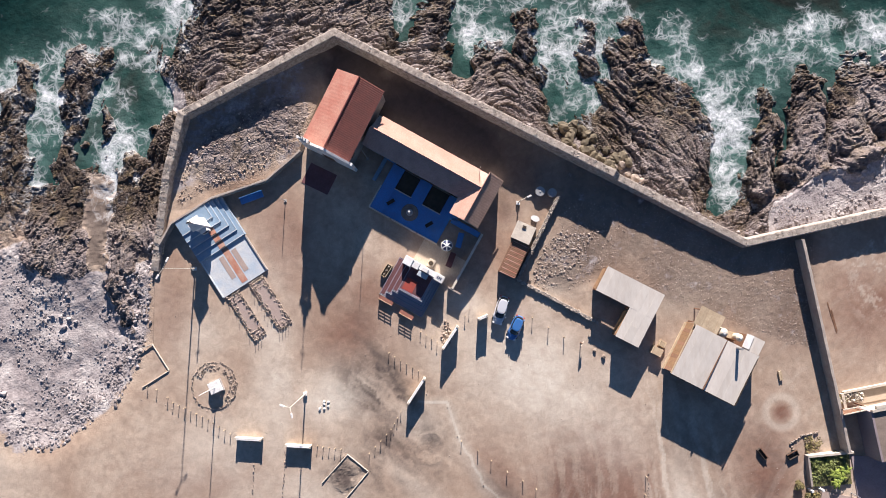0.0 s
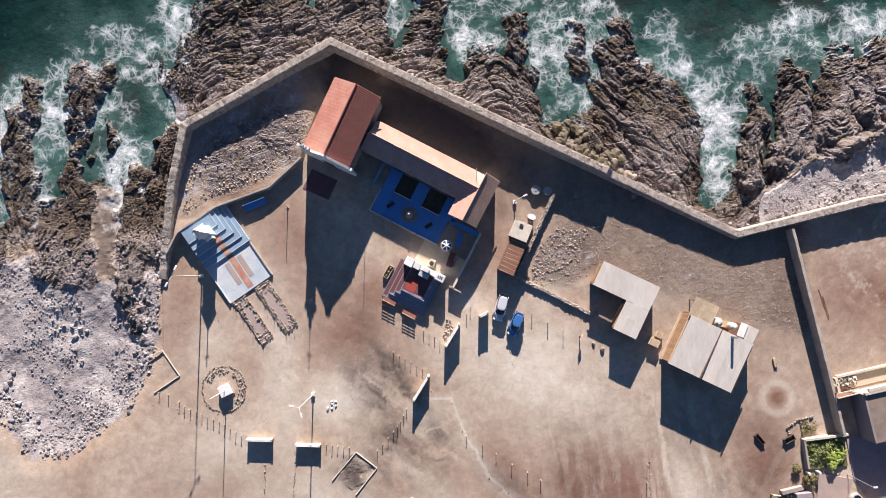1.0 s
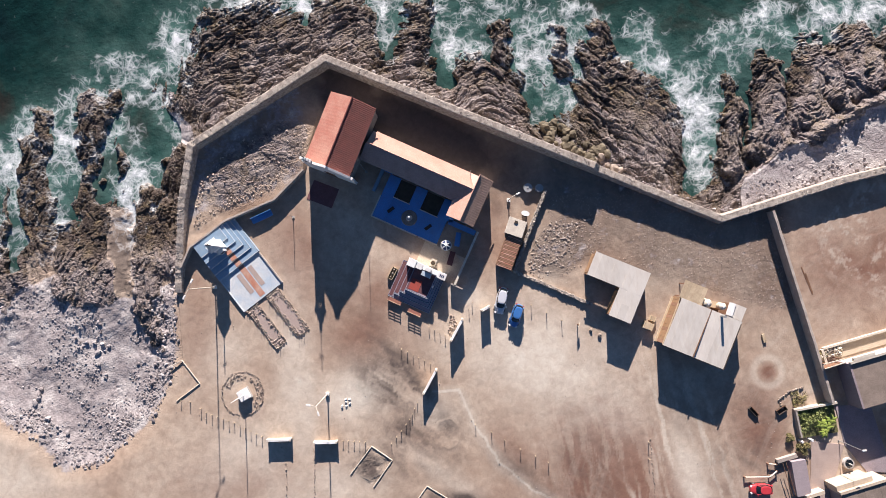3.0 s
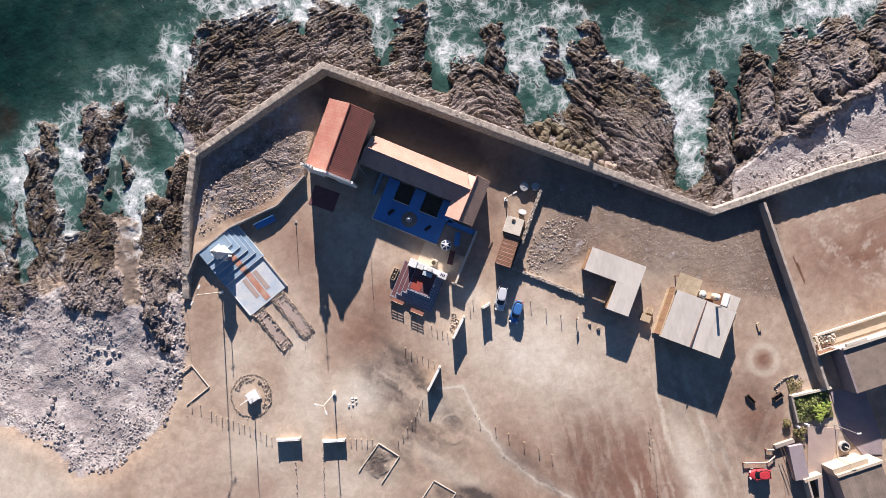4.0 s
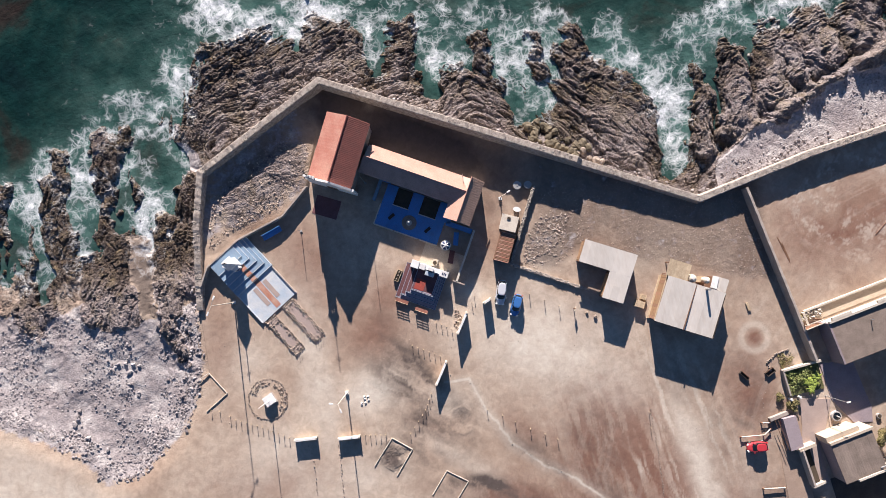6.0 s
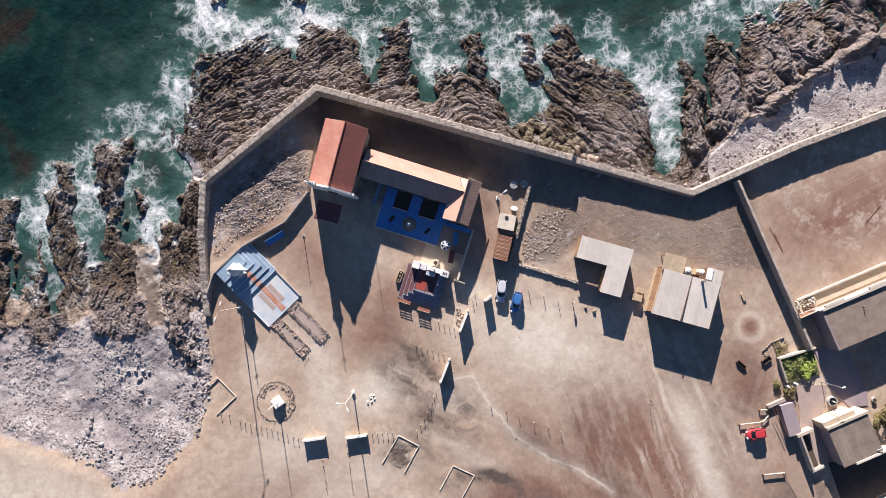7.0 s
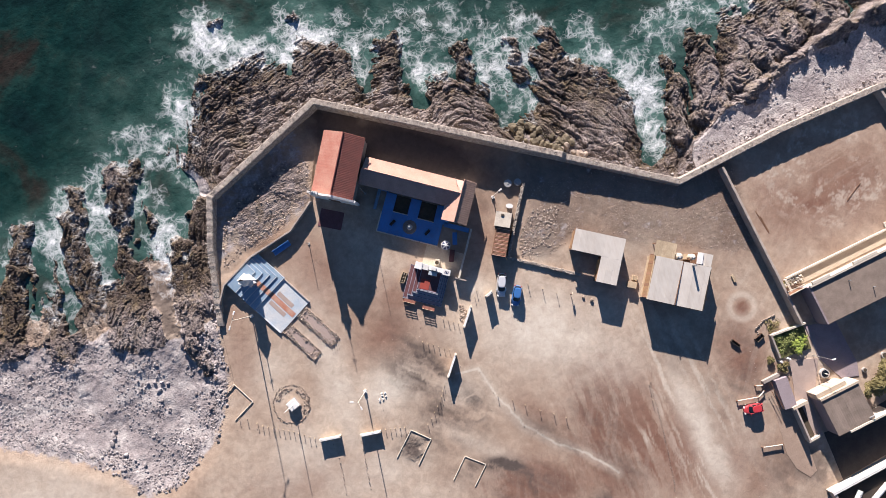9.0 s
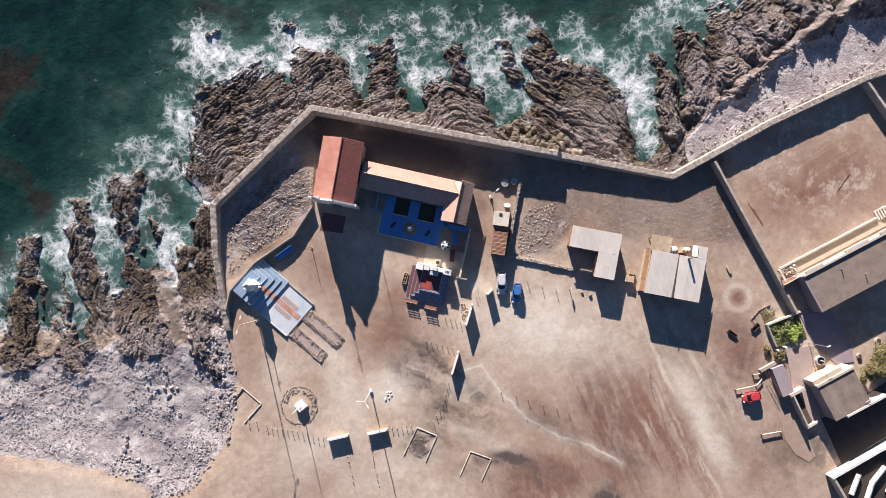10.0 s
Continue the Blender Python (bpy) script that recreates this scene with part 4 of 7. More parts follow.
def ribbed_slope(bm, a, b, c, d, pitch, rise, across=0):
    """A roof slope from the ridge a-b to the eave d-c, ribbed along the fall, with courses across it."""
    a, b, c, d = (Vector(v) for v in (a, b, c, d))
    n = (b - a).cross(d - a).normalized()
    if n.z < 0:
        n = -n
    k = max(2, int((b - a).length / pitch) * 2)
    rows = max(1, across)
    grid = []
    for r in range(rows):
        for end in (0, 1):
            f = (r + end) / rows
            lift = 0.0 if rows == 1 else (0.05 if end else 0.0)
            line = []
            for i in range(k + 1):
                g = i / k
                p = a.lerp(b, g).lerp(d.lerp(c, g), f)
                line.append(bm.verts.new(p + n * (rise * (i % 2) + lift)))
            grid.append(line)
    for r, q in zip(grid, grid[1:]):
        for i in range(k):
            bm.faces.new((r[i], r[i + 1], q[i + 1], q[i]))
    bmesh.ops.recalc_face_normals(bm, faces=bm.faces)
    return bm


def solid(bm, depth):
    """Gives a sheet a thickness downwards."""
    faces = list(bm.faces)
    if sum(f.normal.z for f in faces) < 0:
        bmesh.ops.reverse_faces(bm, faces=faces)
    r = bmesh.ops.extrude_face_region(bm, geom=faces)
    for v in (g for g in r["geom"] if isinstance(g, bmesh.types.BMVert)):
        v.co.z -= depth
    bmesh.ops.recalc_face_normals(bm, faces=bm.faces)
    return bm


def gable_body(bm, x0, x1, y0, y1, eave, ridge, along="y"):
    """Walls of a gabled house as a closed body; the ridge runs along x or y."""
    if along == "y":
        prof = [(x0, 0), (x1, 0), (x1, eave), ((x0 + x1) / 2, ridge), (x0, eave)]
        near = [bm.verts.new((u, y0, z)) for u, z in prof]
        far = [bm.verts.new((u, y1, z)) for u, z in prof]
    else:
        prof = [(y0, 0), (y1, 0), (y1, eave), ((y0 + y1) / 2, ridge), (y0, eave)]
        near = [bm.verts.new((x0, u, z)) for u, z in prof]
        far = [bm.verts.new((x1, u, z)) for u, z in prof]
    bm.faces.new(near)
    bm.faces.new(far[::-1])
    for i in range(5):
        j = (i + 1) % 5
        bm.faces.new((near[i], near[j], far[j], far[i]))
    bmesh.ops.recalc_face_normals(bm, faces=bm.faces)
    return bm


# ---------------------------------------------------------------- chapel
def chapel():
    m = pose(-12.5, 22.45, 0, 0, 0, -26.0)
    t = thing("chapel", m, "seaside chapel with red sheet and tile roof and a bell gable", "chapel")
    w, h, eave, ridge = 3.6, 5.5, 5.05, 6.5
    part("wall", gable_body(bmesh.new(), -w + 0.3, w - 0.3, -h + 0.2, h - 0.1, eave - 0.1, ridge - 0.15), WALL_BLOCK, t)
    r = part("roof", solid(ribbed_slope(bmesh.new(), (0, -h, ridge), (0, h, ridge), (-w, h, eave), (-w, -h, eave), 0.5, 0.006, 1), 0.1), ROOF_RED, t, "faded red sheet roof slope")
    part("roof", solid(ribbed_slope(bmesh.new(), (0, -h, ridge), (0, h, ridge), (w, h, eave), (w, -h, eave), 0.28, 0.022, 30), 0.1), ROOF_TILE, t, "dark terracotta tile roof slope")
    bm = bmesh.new()
    tube(bm, (0, -h, ridge + 0.05), (0, h, ridge + 0.05), 0.12, sides=6)
    part("ridge_cap", bm, ROOF_TILE, t)
    # front gable, wider than the nave
    f = prism(bmesh.new(), [(-w - 0.35, -h - 0.25), (w + 0.5, -h - 0.25), (w + 0.5, -h + 0.15), (-w - 0.35, -h + 0.15)], 0, eave - 0.1)
    prof = [(-w - 0.1, eave - 0.1), (w + 0.1, eave - 0.1), (w + 0.1, eave + 0.2), (0.55, ridge + 0.45), (0.3, ridge + 0.85), (-0.3, ridge + 0.85), (-0.55, ridge + 0.45), (-w - 0.1, eave + 0.2)]
    near = [f.verts.new((x, -h - 0.22, z)) for x, z in prof]
    far = [f.verts.new((x, -h + 0.1, z)) for x, z in prof]
    f.faces.new(near)
    f.faces.new(far[::-1])
    for i in range(len(prof)):
        k = (i + 1) % len(prof)
        f.faces.new((near[i], near[k], far[k], far[i]))
    bmesh.ops.recalc_face_normals(f, faces=f.faces)
    part("facade", f, WHITE, t, "white plastered front gable")
    # bell gable: two piers, a lintel and a cap, with a tall iron cross
    bx = -w + 0.75
    b = bmesh.new()
    for x in (bx - 0.5, bx + 0.5):
        box(b, x, -h - 0.05, eave - 0.4, 0.42, 0.4, 2.5)
    box(b, bx, -h - 0.05, 0, 1.42, 0.36, eave + 1.45)
    box(b, bx, -h - 0.05, 7.15, 1.75, 0.45, 0.3)
    prism(b, [(bx - 0.5, -h - 0.2), (bx + 0.5, -h - 0.2), (bx + 0.5, -h + 0.12), (bx - 0.5, -h + 0.12)], 7.45, 7.8)
    prism(b, [(bx - 0.2, -h - 0.18), (bx + 0.2, -h - 0.18), (bx + 0.2, -h + 0.1), (bx - 0.2, -h + 0.1)], 7.8, 8.3)
    bg = part("bell_gable", b, WHITE, t, "slender white bell gable")
    bell = bmesh.new()
    bmesh.ops.create_cone(bell, cap_ends=True, segments=12, radius1=0.26, radius2=0.12, depth=0.42, matrix=pose(bx, -h - 0.05, 6.85))
    part("bell", bell, TIMBER_DARK, bg)
    c = bmesh.new()
    tube(c, (bx, -h - 0.05, 8.3), (bx, -h - 0.05, 10.4), 0.05)
    tube(c, (bx - 0.4, -h - 0.05, 9.6), (bx + 0.4, -h - 0.05, 9.6), 0.05)
    part("cross", c, TIMBER_DARK, bg)
    part("door", boxed(0, -h - 0.27, 0, 1.8, 0.06, 2.6), WOOD_BROWN, t)
    part("window", boxed(w - 0.28, -4.2, 3.2, 0.1, 0.9, 1.3), GLASS, t)


chapel()


# ---------------------------------------------------------------- long house and its wing
HOUSE = local(-29.0)


def long_house():
    t = thing("house", HOUSE @ pose(-9, 14.2, 0), "long low house with clay tile roof and a gabled wing", "house")
    ox, oy = -9.0, 14.2

    def q(u, n, z):
        return (u - ox, n - oy, z)

    e, r = 3.1, 4.3
    part("wall", gable_body(bmesh.new(), -17.9 - ox, -0.4 - ox, 11.9 - oy, 16.4 - oy, e - 0.1, r - 0.15, "x"), WALL_BLOCK, t)
    part("wall", gable_body(bmesh.new(), -2.3 - ox, 1.6 - ox, 9.35 - oy, 16.35 - oy, e - 0.1, r - 0.12, "y"), PALE_WALL, t)
    # slope colours carry part of the sun and shade
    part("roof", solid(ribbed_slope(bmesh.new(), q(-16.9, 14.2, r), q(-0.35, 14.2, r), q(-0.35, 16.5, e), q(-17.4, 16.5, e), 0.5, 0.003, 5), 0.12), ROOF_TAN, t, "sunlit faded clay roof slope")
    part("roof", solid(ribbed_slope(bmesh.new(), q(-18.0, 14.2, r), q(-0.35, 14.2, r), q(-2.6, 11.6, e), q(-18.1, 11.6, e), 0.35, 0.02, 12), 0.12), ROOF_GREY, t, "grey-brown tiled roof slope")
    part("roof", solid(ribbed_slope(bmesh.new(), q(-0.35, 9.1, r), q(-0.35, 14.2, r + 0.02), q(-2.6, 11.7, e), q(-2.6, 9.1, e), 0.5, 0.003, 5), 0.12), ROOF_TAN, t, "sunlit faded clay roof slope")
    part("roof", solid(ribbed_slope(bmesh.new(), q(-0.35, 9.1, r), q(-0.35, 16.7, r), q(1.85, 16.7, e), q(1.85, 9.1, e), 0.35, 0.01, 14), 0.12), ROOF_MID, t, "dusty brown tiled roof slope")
    bm = bmesh.new()
    tube(bm, q(-17.9, 14.2, r + 0.06), q(-0.35, 14.2, r + 0.06), 0.1, sides=6)
    tube(bm, q(-0.35, 9.1, r + 0.06), q(-0.35, 16.7, r + 0.06), 0.1, sides=6)
    part("ridge_cap", bm, ROOF_TAN, t)
    for u in (-15.2, -12.4, -9.6, -6.8, -4.0):
        part("door", boxed(u - ox, 11.87 - oy, 0.1, 0.95, 0.08, 2.1), WOOD_BROWN, t)
    part("pipe", tube(bmesh.new(), q(-1.9, 16.6, 2.2), q(-1.9, 16.6, 4.7), 0.035), STEEL, t)


long_house()


def patio():
    t = thing("patio", HOUSE, "blue painted patio deck with two sunken beds", "patio", kind="structure")
    z0, z1 = -0.1, 0.42
    cells = [(-13.2, -11.35, 4.6, 11.7), (-11.35, -8.55, 4.6, 8.5), (-8.55, -6.8, 4.6, 11.7), (-6.8, -3.75, 4.6, 8.4), (-3.75, -2.2, 4.6, 11.7), (-2.2, -1.3, 8.6, 9.3), (-1.9, 2.6, 8.2, 9.0)]
    for a, b, c, d in cells:
        part("slab", boxed((a + b) / 2, (c + d) / 2, z0, b - a, d - c, z1 - z0), BLUE_FLOOR, t)
    for a, b, c, d in ((-11.35, -8.55, 8.5, 11.6), (-6.8, -3.75, 8.4, 11.6)):
        part("bed", boxed((a + b) / 2, (c + d) / 2, z0, b - a, d - c, 0.22), DARK_SOIL, t, "dark soil bed")
        part("curb", boxed((a + b) / 2, c + 0.08, z0, b - a, 0.16, 0.62), PALE_WALL, t)
        part("curb", boxed(b - 0.07, (c + d) / 2 + 0.1, z0, 0.14, d - c - 0.2, 0.6), BLUE_FLOOR, t)
    for a, b in ((-13.25, -9.9), (-9.6, -5.6), (-5.3, -2.1)):
        part("rim", boxed((a + b) / 2, 4.5, z0, b - a, 0.2, 0.66), PALE_WALL, t)
    part("rim", boxed(-13.3, 6.3, z0, 0.18, 3.6, 0.62), PALE_WALL, t)
    ring = bmesh.new()
    bmesh.ops.create_cone(ring, cap_ends=True, segments=28, radius1=1.25, radius2=1.2, depth=0.12, matrix=pose(-7.75, 6.6, 0.48))
    part("disc", ring, FELT, t, "brown round paving")
    return t


patio()


def fountain():
    t = thing("fountain", HOUSE @ pose(-7.75, 6.6, 0.54), "small round stone fountain on the blue deck", "fountain")
    b = bmesh.new()
    bmesh.ops.create_cone(b, cap_ends=True, segments=20, radius1=0.5, radius2=0.45, depth=0.35, matrix=pose(0, 0, 0.175))
    part("basin", b, CONCRETE, t)
    b = bmesh.new()
    bmesh.ops.create_cone(b, cap_ends=True, segments=12, radius1=0.14, radius2=0.1, depth=0.7, matrix=pose(0, 0, 0.65))
    part("column", b, CONCRETE, t)
    b = bmesh.new()
    bmesh.ops.create_uvsphere(b, u_segments=12, v_segments=8, radius=0.2, matrix=pose(0, 0, 1.1))
    part("finial", b, WHITE, t)


fountain()


# ---------------------------------------------------------------- sheds
SHED = local(-27.0)


def roof_panels(t, u0, u1, n0, n1, z, width, material, slope=0.0):
    """Corrugated sheets laid side by side along u, each a piece of its own."""
    k = max(1, round((u1 - u0) / width))
    for i in range(k):
        a, b = u0 + (u1 - u0) * i / k, u0 + (u1 - u0) * (i + 1) / k
        lift = 0.012 * (i % 2)
        bm = ribbed_slope(bmesh.new(), (a, n1, z + slope + lift), (b + 0.03, n1, z + slope + lift), (b + 0.03, n0, z + lift), (a, n0, z + lift), 0.25, 0.003)
        part("sheet", solid(bm, 0.04), material, t)


def shed():
    t = thing("shed", SHED, "open L-shaped shed roofed with pale corrugated sheets", "shed")
    z = 2.45
    roof_panels(t, 20.9, 29.75, 8.9, 12.65, z + 0.1, 1.1, CORRUGATED, 0.12)
    roof_panels(t, 26.2, 29.75, 6.7, 8.9, z + 0.04, 1.18, CORRUGATED, 0.06)
    roof_panels(t, 26.2, 29.75, 4.4, 6.75, z, 1.18, CORRUGATED, 0.06)
    for u, n in ((21.1, 9.1), (21.1, 12.4), (26.4, 4.6), (29.6, 4.6), (29.6, 12.4), (25.2, 12.4), (29.6, 8.7), (26.4, 8.7)):
        part("post", boxed(u, n, -0.1, 0.16, 0.16, z + 0.08), WOOD_BROWN, t)
    part("wall", boxed(25.3, 12.4, 0, 8.4, 0.12, z), WOOD_BROWN, t)
    part("wall", boxed(21.05, 10.8, 0, 0.12, 3.1, z), WOOD_ORANGE, t)
    part("wall", boxed(29.6, 8.5, 0, 0.12, 7.6, z - 0.02), WOOD_BROWN, t)
    part("wall", boxed(26.35, 6.5, 0, 0.1, 3.6, z - 0.1), WOOD_ORANGE, t)
    part("wall", boxed(28.0, 4.55, 0, 3.1, 0.1, z - 0.1), WOOD_BROWN, t)
    part("beam", boxed(20.85, 10.8, z - 0.04, 0.16, 3.9, 0.13), WOOD_ORANGE, t)
    part("beam", boxed(23.6, 9.0, z - 0.12, 5.2, 0.14, 0.18), WOOD_BROWN, t)
    # rafters seen past the eaves
    for n in (9.4, 10.5, 11.6):
        part("rafter", boxed(20.7, n, z - 0.05, 0.5, 0.1, 0.12), WOOD_ORANGE, t)


shed()


def hut():
    t = thing("hut", SHED, "large hut with grey sheet roof and timber annexes", "hut")
    part("wall", boxed(40.1, 7.1, 0, 9.6, 7.2, 3.0), WOOD_BROWN, t)
    roof_panels(t, 35.25, 39.95, 3.25, 10.9, 3.05, 1.0, CORRUGATED, 0.25)
    roof_panels(t, 40.1, 44.95, 3.25, 10.9, 3.0, 1.0, CORRUGATED, 0.25)
    part("batten", boxed(40.03, 7.1, 3.15, 0.12, 7.7, 0.14), WOOD_BROWN, t)
    part("batten", boxed(44.93, 7.1, 3.12, 0.12, 7.7, 0.12), TIMBER_DARK, t)
    part("fascia", boxed(40.1, 3.2, 2.8, 9.7, 0.08, 0.22), TIMBER_DARK, t)
    for i in range(15):
        part("plank", boxed(35.2 + 0.012 * (i % 2), 3.75 + 0.5 * i, 0, 0.08, 0.48, 2.8), WOOD_ORANGE if i % 4 else WOOD_RUST, t)
    part("sill", boxed(35.05, 7.1, 0, 0.3, 7.4, 0.25), WOOD_TAN, t)
    part("plate", boxed(35.2, 7.1, 2.8, 0.14, 7.6, 0.14), WOOD_TAN, t)
    for i in range(6):
        part("plank", boxed(35.1 + 0.6 * i, 12.25, 3.2 + 0.012 * (i % 2), 0.58, 2.75, 0.05), WOOD_TAN, t, "" )
    for u, n in ((35.35, 13.2), (38.0, 13.2), (35.35, 11.2), (38.0, 11.2)):
        part("post", boxed(u, n, -0.1, 0.14, 0.14, 3.28), WOOD_BROWN, t)
    roof_panels(t, 42.6, 44.9, 10.95, 13.1, 2.95, 1.15, CORRUGATED, 0.05)
    part("board", boxed(42.75, 12.05, 3.04, 1.0, 1.95, 0.1, 3), WHITE, t, "white board laid on the annex roof")
    part("wall", boxed(43.7, 12.0, 0, 2.2, 2.0, 2.9), WOOD_BROWN, t)
    v = tube(bmesh.new(), (41.75, 10.6, 3.0), (41.75, 10.6, 4.55), 0.2, sides=12)
    part("flue", v, STEEL, t, "upright sheet metal flue")
    for n in (4.2, 5.6, 7.0, 8.4, 9.8):
        part("rafter", boxed(45.05, n, 2.9, 0.3, 0.1, 0.12), TIMBER_DARK, t)


hut()


def barrel(u, n, z, s, group):
    t = thing("water_tank", SHED @ pose(u, n, z), "cream plastic water tank beside the hut roof", "tank", group)
    b = bmesh.new()
    bmesh.ops.create_cone(b, cap_ends=True, segments=18, radius1=0.62 * s, radius2=0.6 * s, depth=1.1, matrix=pose(0, 0, 0.55))
    bmesh.ops.create_cone(b, cap_ends=True, segments=18, radius1=0.6 * s, radius2=0.2 * s, depth=0.28, matrix=pose(0, 0, 1.24))
    part("body", b, PLASTIC_CREAM, t, smooth=False)
    b = bmesh.new()
    bmesh.ops.create_cone(b, cap_ends=True, segments=14, radius1=0.2 * s, radius2=0.2 * s, depth=0.1, matrix=pose(0, 0, 1.42))
    part("lid", b, WHITE, t)
    part("stand", boxed(0, 0, -z, 1.1 * s, 1.1 * s, z), WOOD_TAN, t)


barrel(39.2, 11.6, 1.9, 1.1, "tanks by the hut")
barrel(41.5, 12.0, 1.9, 0.9, "tanks by the hut")


# ---------------------------------------------------------------- court, podium and altar screen
def court():
    t = thing("courtyard_wall", HOUSE, "low pale wall round the small courtyard", "wall", kind="structure")
    part("coping", boxed(2.9, 4.45, 1.15, 0.34, 8.9, 0.1), PALE_WALL, t)
    part("panel", boxed(2.9, 4.45, -0.1, 0.24, 8.8, 1.25), WALL_BLOCK, t)
    part("panel", boxed(3.3, -0.1, -0.1, 2.0, 0.22, 1.3), WALL_BLOCK, t)
    part("floor", boxed(-0.6, 2.2, -0.1, 6.9, 4.4, 0.16), SANDY, t, "sandy paved court floor")


court()


def podium():
    t = thing("podium", HOUSE, "stepped open-air podium with red floor and white altar screen", "podium")
    tiers = [(-5.9, 1.1, -5.75, 0.3, 0.0, 0.3), (-5.2, 0.72, -5.05, 0.3, 0.3, 0.62), (-4.5, 0.34, -4.4, 0.3, 0.62, 0.94), (-3.8, 0.0, -3.75, 0.3, 0.94, 1.25)]
    for a, b, c, d, z0, z1 in tiers:
        step_ = part("step", boxed((a + b) / 2, (c + d) / 2, z0 - 0.05, b - a, d - c, z1 - z0 + 0.05), BLUE_DARK, t, "dark painted step")
        part("tread", boxed((a + b) / 2, (c + d) / 2 + 0.02, z1 + 0.002, b - a - 0.3, d - c - 0.26, 0.03), STEP_GREY, step_, "grey-violet tread")
        part("tread", boxed(a + 0.38, (c + d) / 2 + 0.06, z1 + 0.034, 0.54, d - c - 0.4, 0.012), MAROON, step_, "maroon side tread")
        part("edge", boxed((a + b) / 2, c + 0.05, z1 + 0.004, b - a, 0.07, 0.03), BLUE_PALE, step_, "pale painted edge")
        part("edge", boxed(b - 0.05, (c + d) / 2 + 0.04, z1 + 0.004, 0.07, d - c - 0.1, 0.03), BLUE_PALE, step_, "pale painted edge")
        part("edge", boxed(a + 0.05, (c + d) / 2 + 0.04, z1 + 0.004, 0.07, d - c - 0.1, 0.03), STEP_GREY, step_)
    part("floor", boxed(-1.9, -1.7, 1.254, 3.2, 3.4, 0.03), MAROON, t, "maroon podium floor")
    # brighter red slab paints the sunlit corner of the maroon floor
    part("carpet", boxed(-2.6, -2.5, 1.29, 1.6, 1.8, 0.02), RED_FLOOR, t, "sun-faded red carpet")
    s = part("screen", boxed(-1.9, 0.55, 0, 6.2, 0.75, 1.9), WHITE, t, "white altar screen wall")
    for x, w_, d_, h_ in ((-4.45, 1.3, 1.25, 2.1), (-3.2, 1.0, 0.95, 2.0), (0.55, 1.4, 1.05, 2.08)):
        part("pier", boxed(x, 0.42, 0, w_, d_, h_, 0, 0.03), WHITE, s)
    part("gable", boxed(-1.75, 0.5, 1.9, 0.9, 0.55, 0.75), WHITE, s)
    part("altar", boxed(-1.7, -0.35, 1.28, 1.5, 0.7, 0.95, 0, 0.03), BLUE_PALE, t)
    for i in range(3):
        part("letter_bar", boxed(0.3 + 0.26 * i, 0.42, 2.083, 0.16, 0.4, 0.02), BLUE_DARK, s)


podium()


def slat_bench(u, n, length):
    t = thing("slatted_bench", HOUSE @ pose(u, n, 0), "terracotta-red wooden bench with a tall open slatted back", "bench", "benches before the podium")
    part("seat", boxed(0, 0, 0.4, length, 0.6, 0.06), SEAT_RED, t, "faded terracotta seat")
    for x in (-length / 2 + 0.08, 0, length / 2 - 0.08):
        part("leg", boxed(x, 0.22, 0, 0.09, 0.09, 0.4), WOOD_BROWN, t)
        part("post", boxed(x, -0.3, 0, 0.09, 0.09, 0.98), WOOD_BROWN, t)
    for i in range(6):
        part("slat", boxed(0, -0.24, 0.12 + 0.15 * i, length, 0.035, 0.075), WOOD_TAN, t)


slat_bench(-4.55, -6.1, 2.15)
slat_bench(-1.0, -6.5, 2.15)


def planter(m, label, sx=1.9, sy=0.75, sz=0.55, material=None):
    t = thing("planter_box", m, label, "planter")
    mt = material or WOOD_TAN
    for x, y, a, b in ((0, -sy / 2, sx, 0.08), (0, sy / 2, sx, 0.08), (-sx / 2, 0, 0.08, sy - 0.09), (sx / 2, 0, 0.08, sy - 0.09)):
        part("board", boxed(x, y, 0, a, b, sz), mt, t)
    part("soil", boxed(0, 0, 0, sx - 0.1, sy - 0.1, sz - 0.14), DARK_SOIL, t)
    for i in range(3):
        part("stone", lump(bmesh.new(), -sx / 3 + sx / 3 * i, 0, sz - 0.16, 0.32, 0.3, 0.28, i + int(sx * 10)), STONE, t)


planter(pose(-6.9, 1.2, 0, 0, 0, 58), "weathered wooden planter box near the podium")


def armillary(m):
    t = thing("globe_sculpture", m, "white and dark blue striped globe on a short plinth", "sculpture")
    b = bmesh.new()
    bmesh.ops.create_uvsphere(b, u_segments=20, v_segments=12, radius=0.74, matrix=pose(0, 0, 1.25))
    part("globe", b, BLUE_DARK, t, "dark blue globe", True)
    for k in range(4):
        b = bmesh.new()
        for i in range(24):
            a0, a1 = 2 * math.pi * i / 24, 2 * math.pi * (i + 1) / 24
            turn = pose(0, 0, 1.25, 90 if k < 3 else 0, 0, 60 * k)
            tube(b, turn @ Vector((0.75 * math.cos(a0), 0.75 * math.sin(a0), 0)), turn @ Vector((0.75 * math.cos(a1), 0.75 * math.sin(a1), 0)), 0.1, sides=6)
        part("hoop", b, WHITE, t)
    part("plinth", boxed(0, 0, 0, 0.7, 0.7, 0.58, 0, 0.03), WHITE, t)


armillary(HOUSE @ pose(-0.75, 5.0, 0.0))


def bench(m, label, material, length=1.9, back=True, deep=0.5):
    t = thing("bench", m, label, "bench")
    part("seat", boxed(0, 0, 0.42, length, deep, 0.06, 0, 0.01), material, t)
    if back:
        part("backrest", boxed(0, deep / 2 - 0.01, 0.5, length, 0.06, 0.45), material, t)
    for x in (-length / 2 + 0.15, length / 2 - 0.15):
        part("leg", boxed(x, 0, 0, 0.1, deep - 0.06, 0.42), TIMBER_DARK, t)


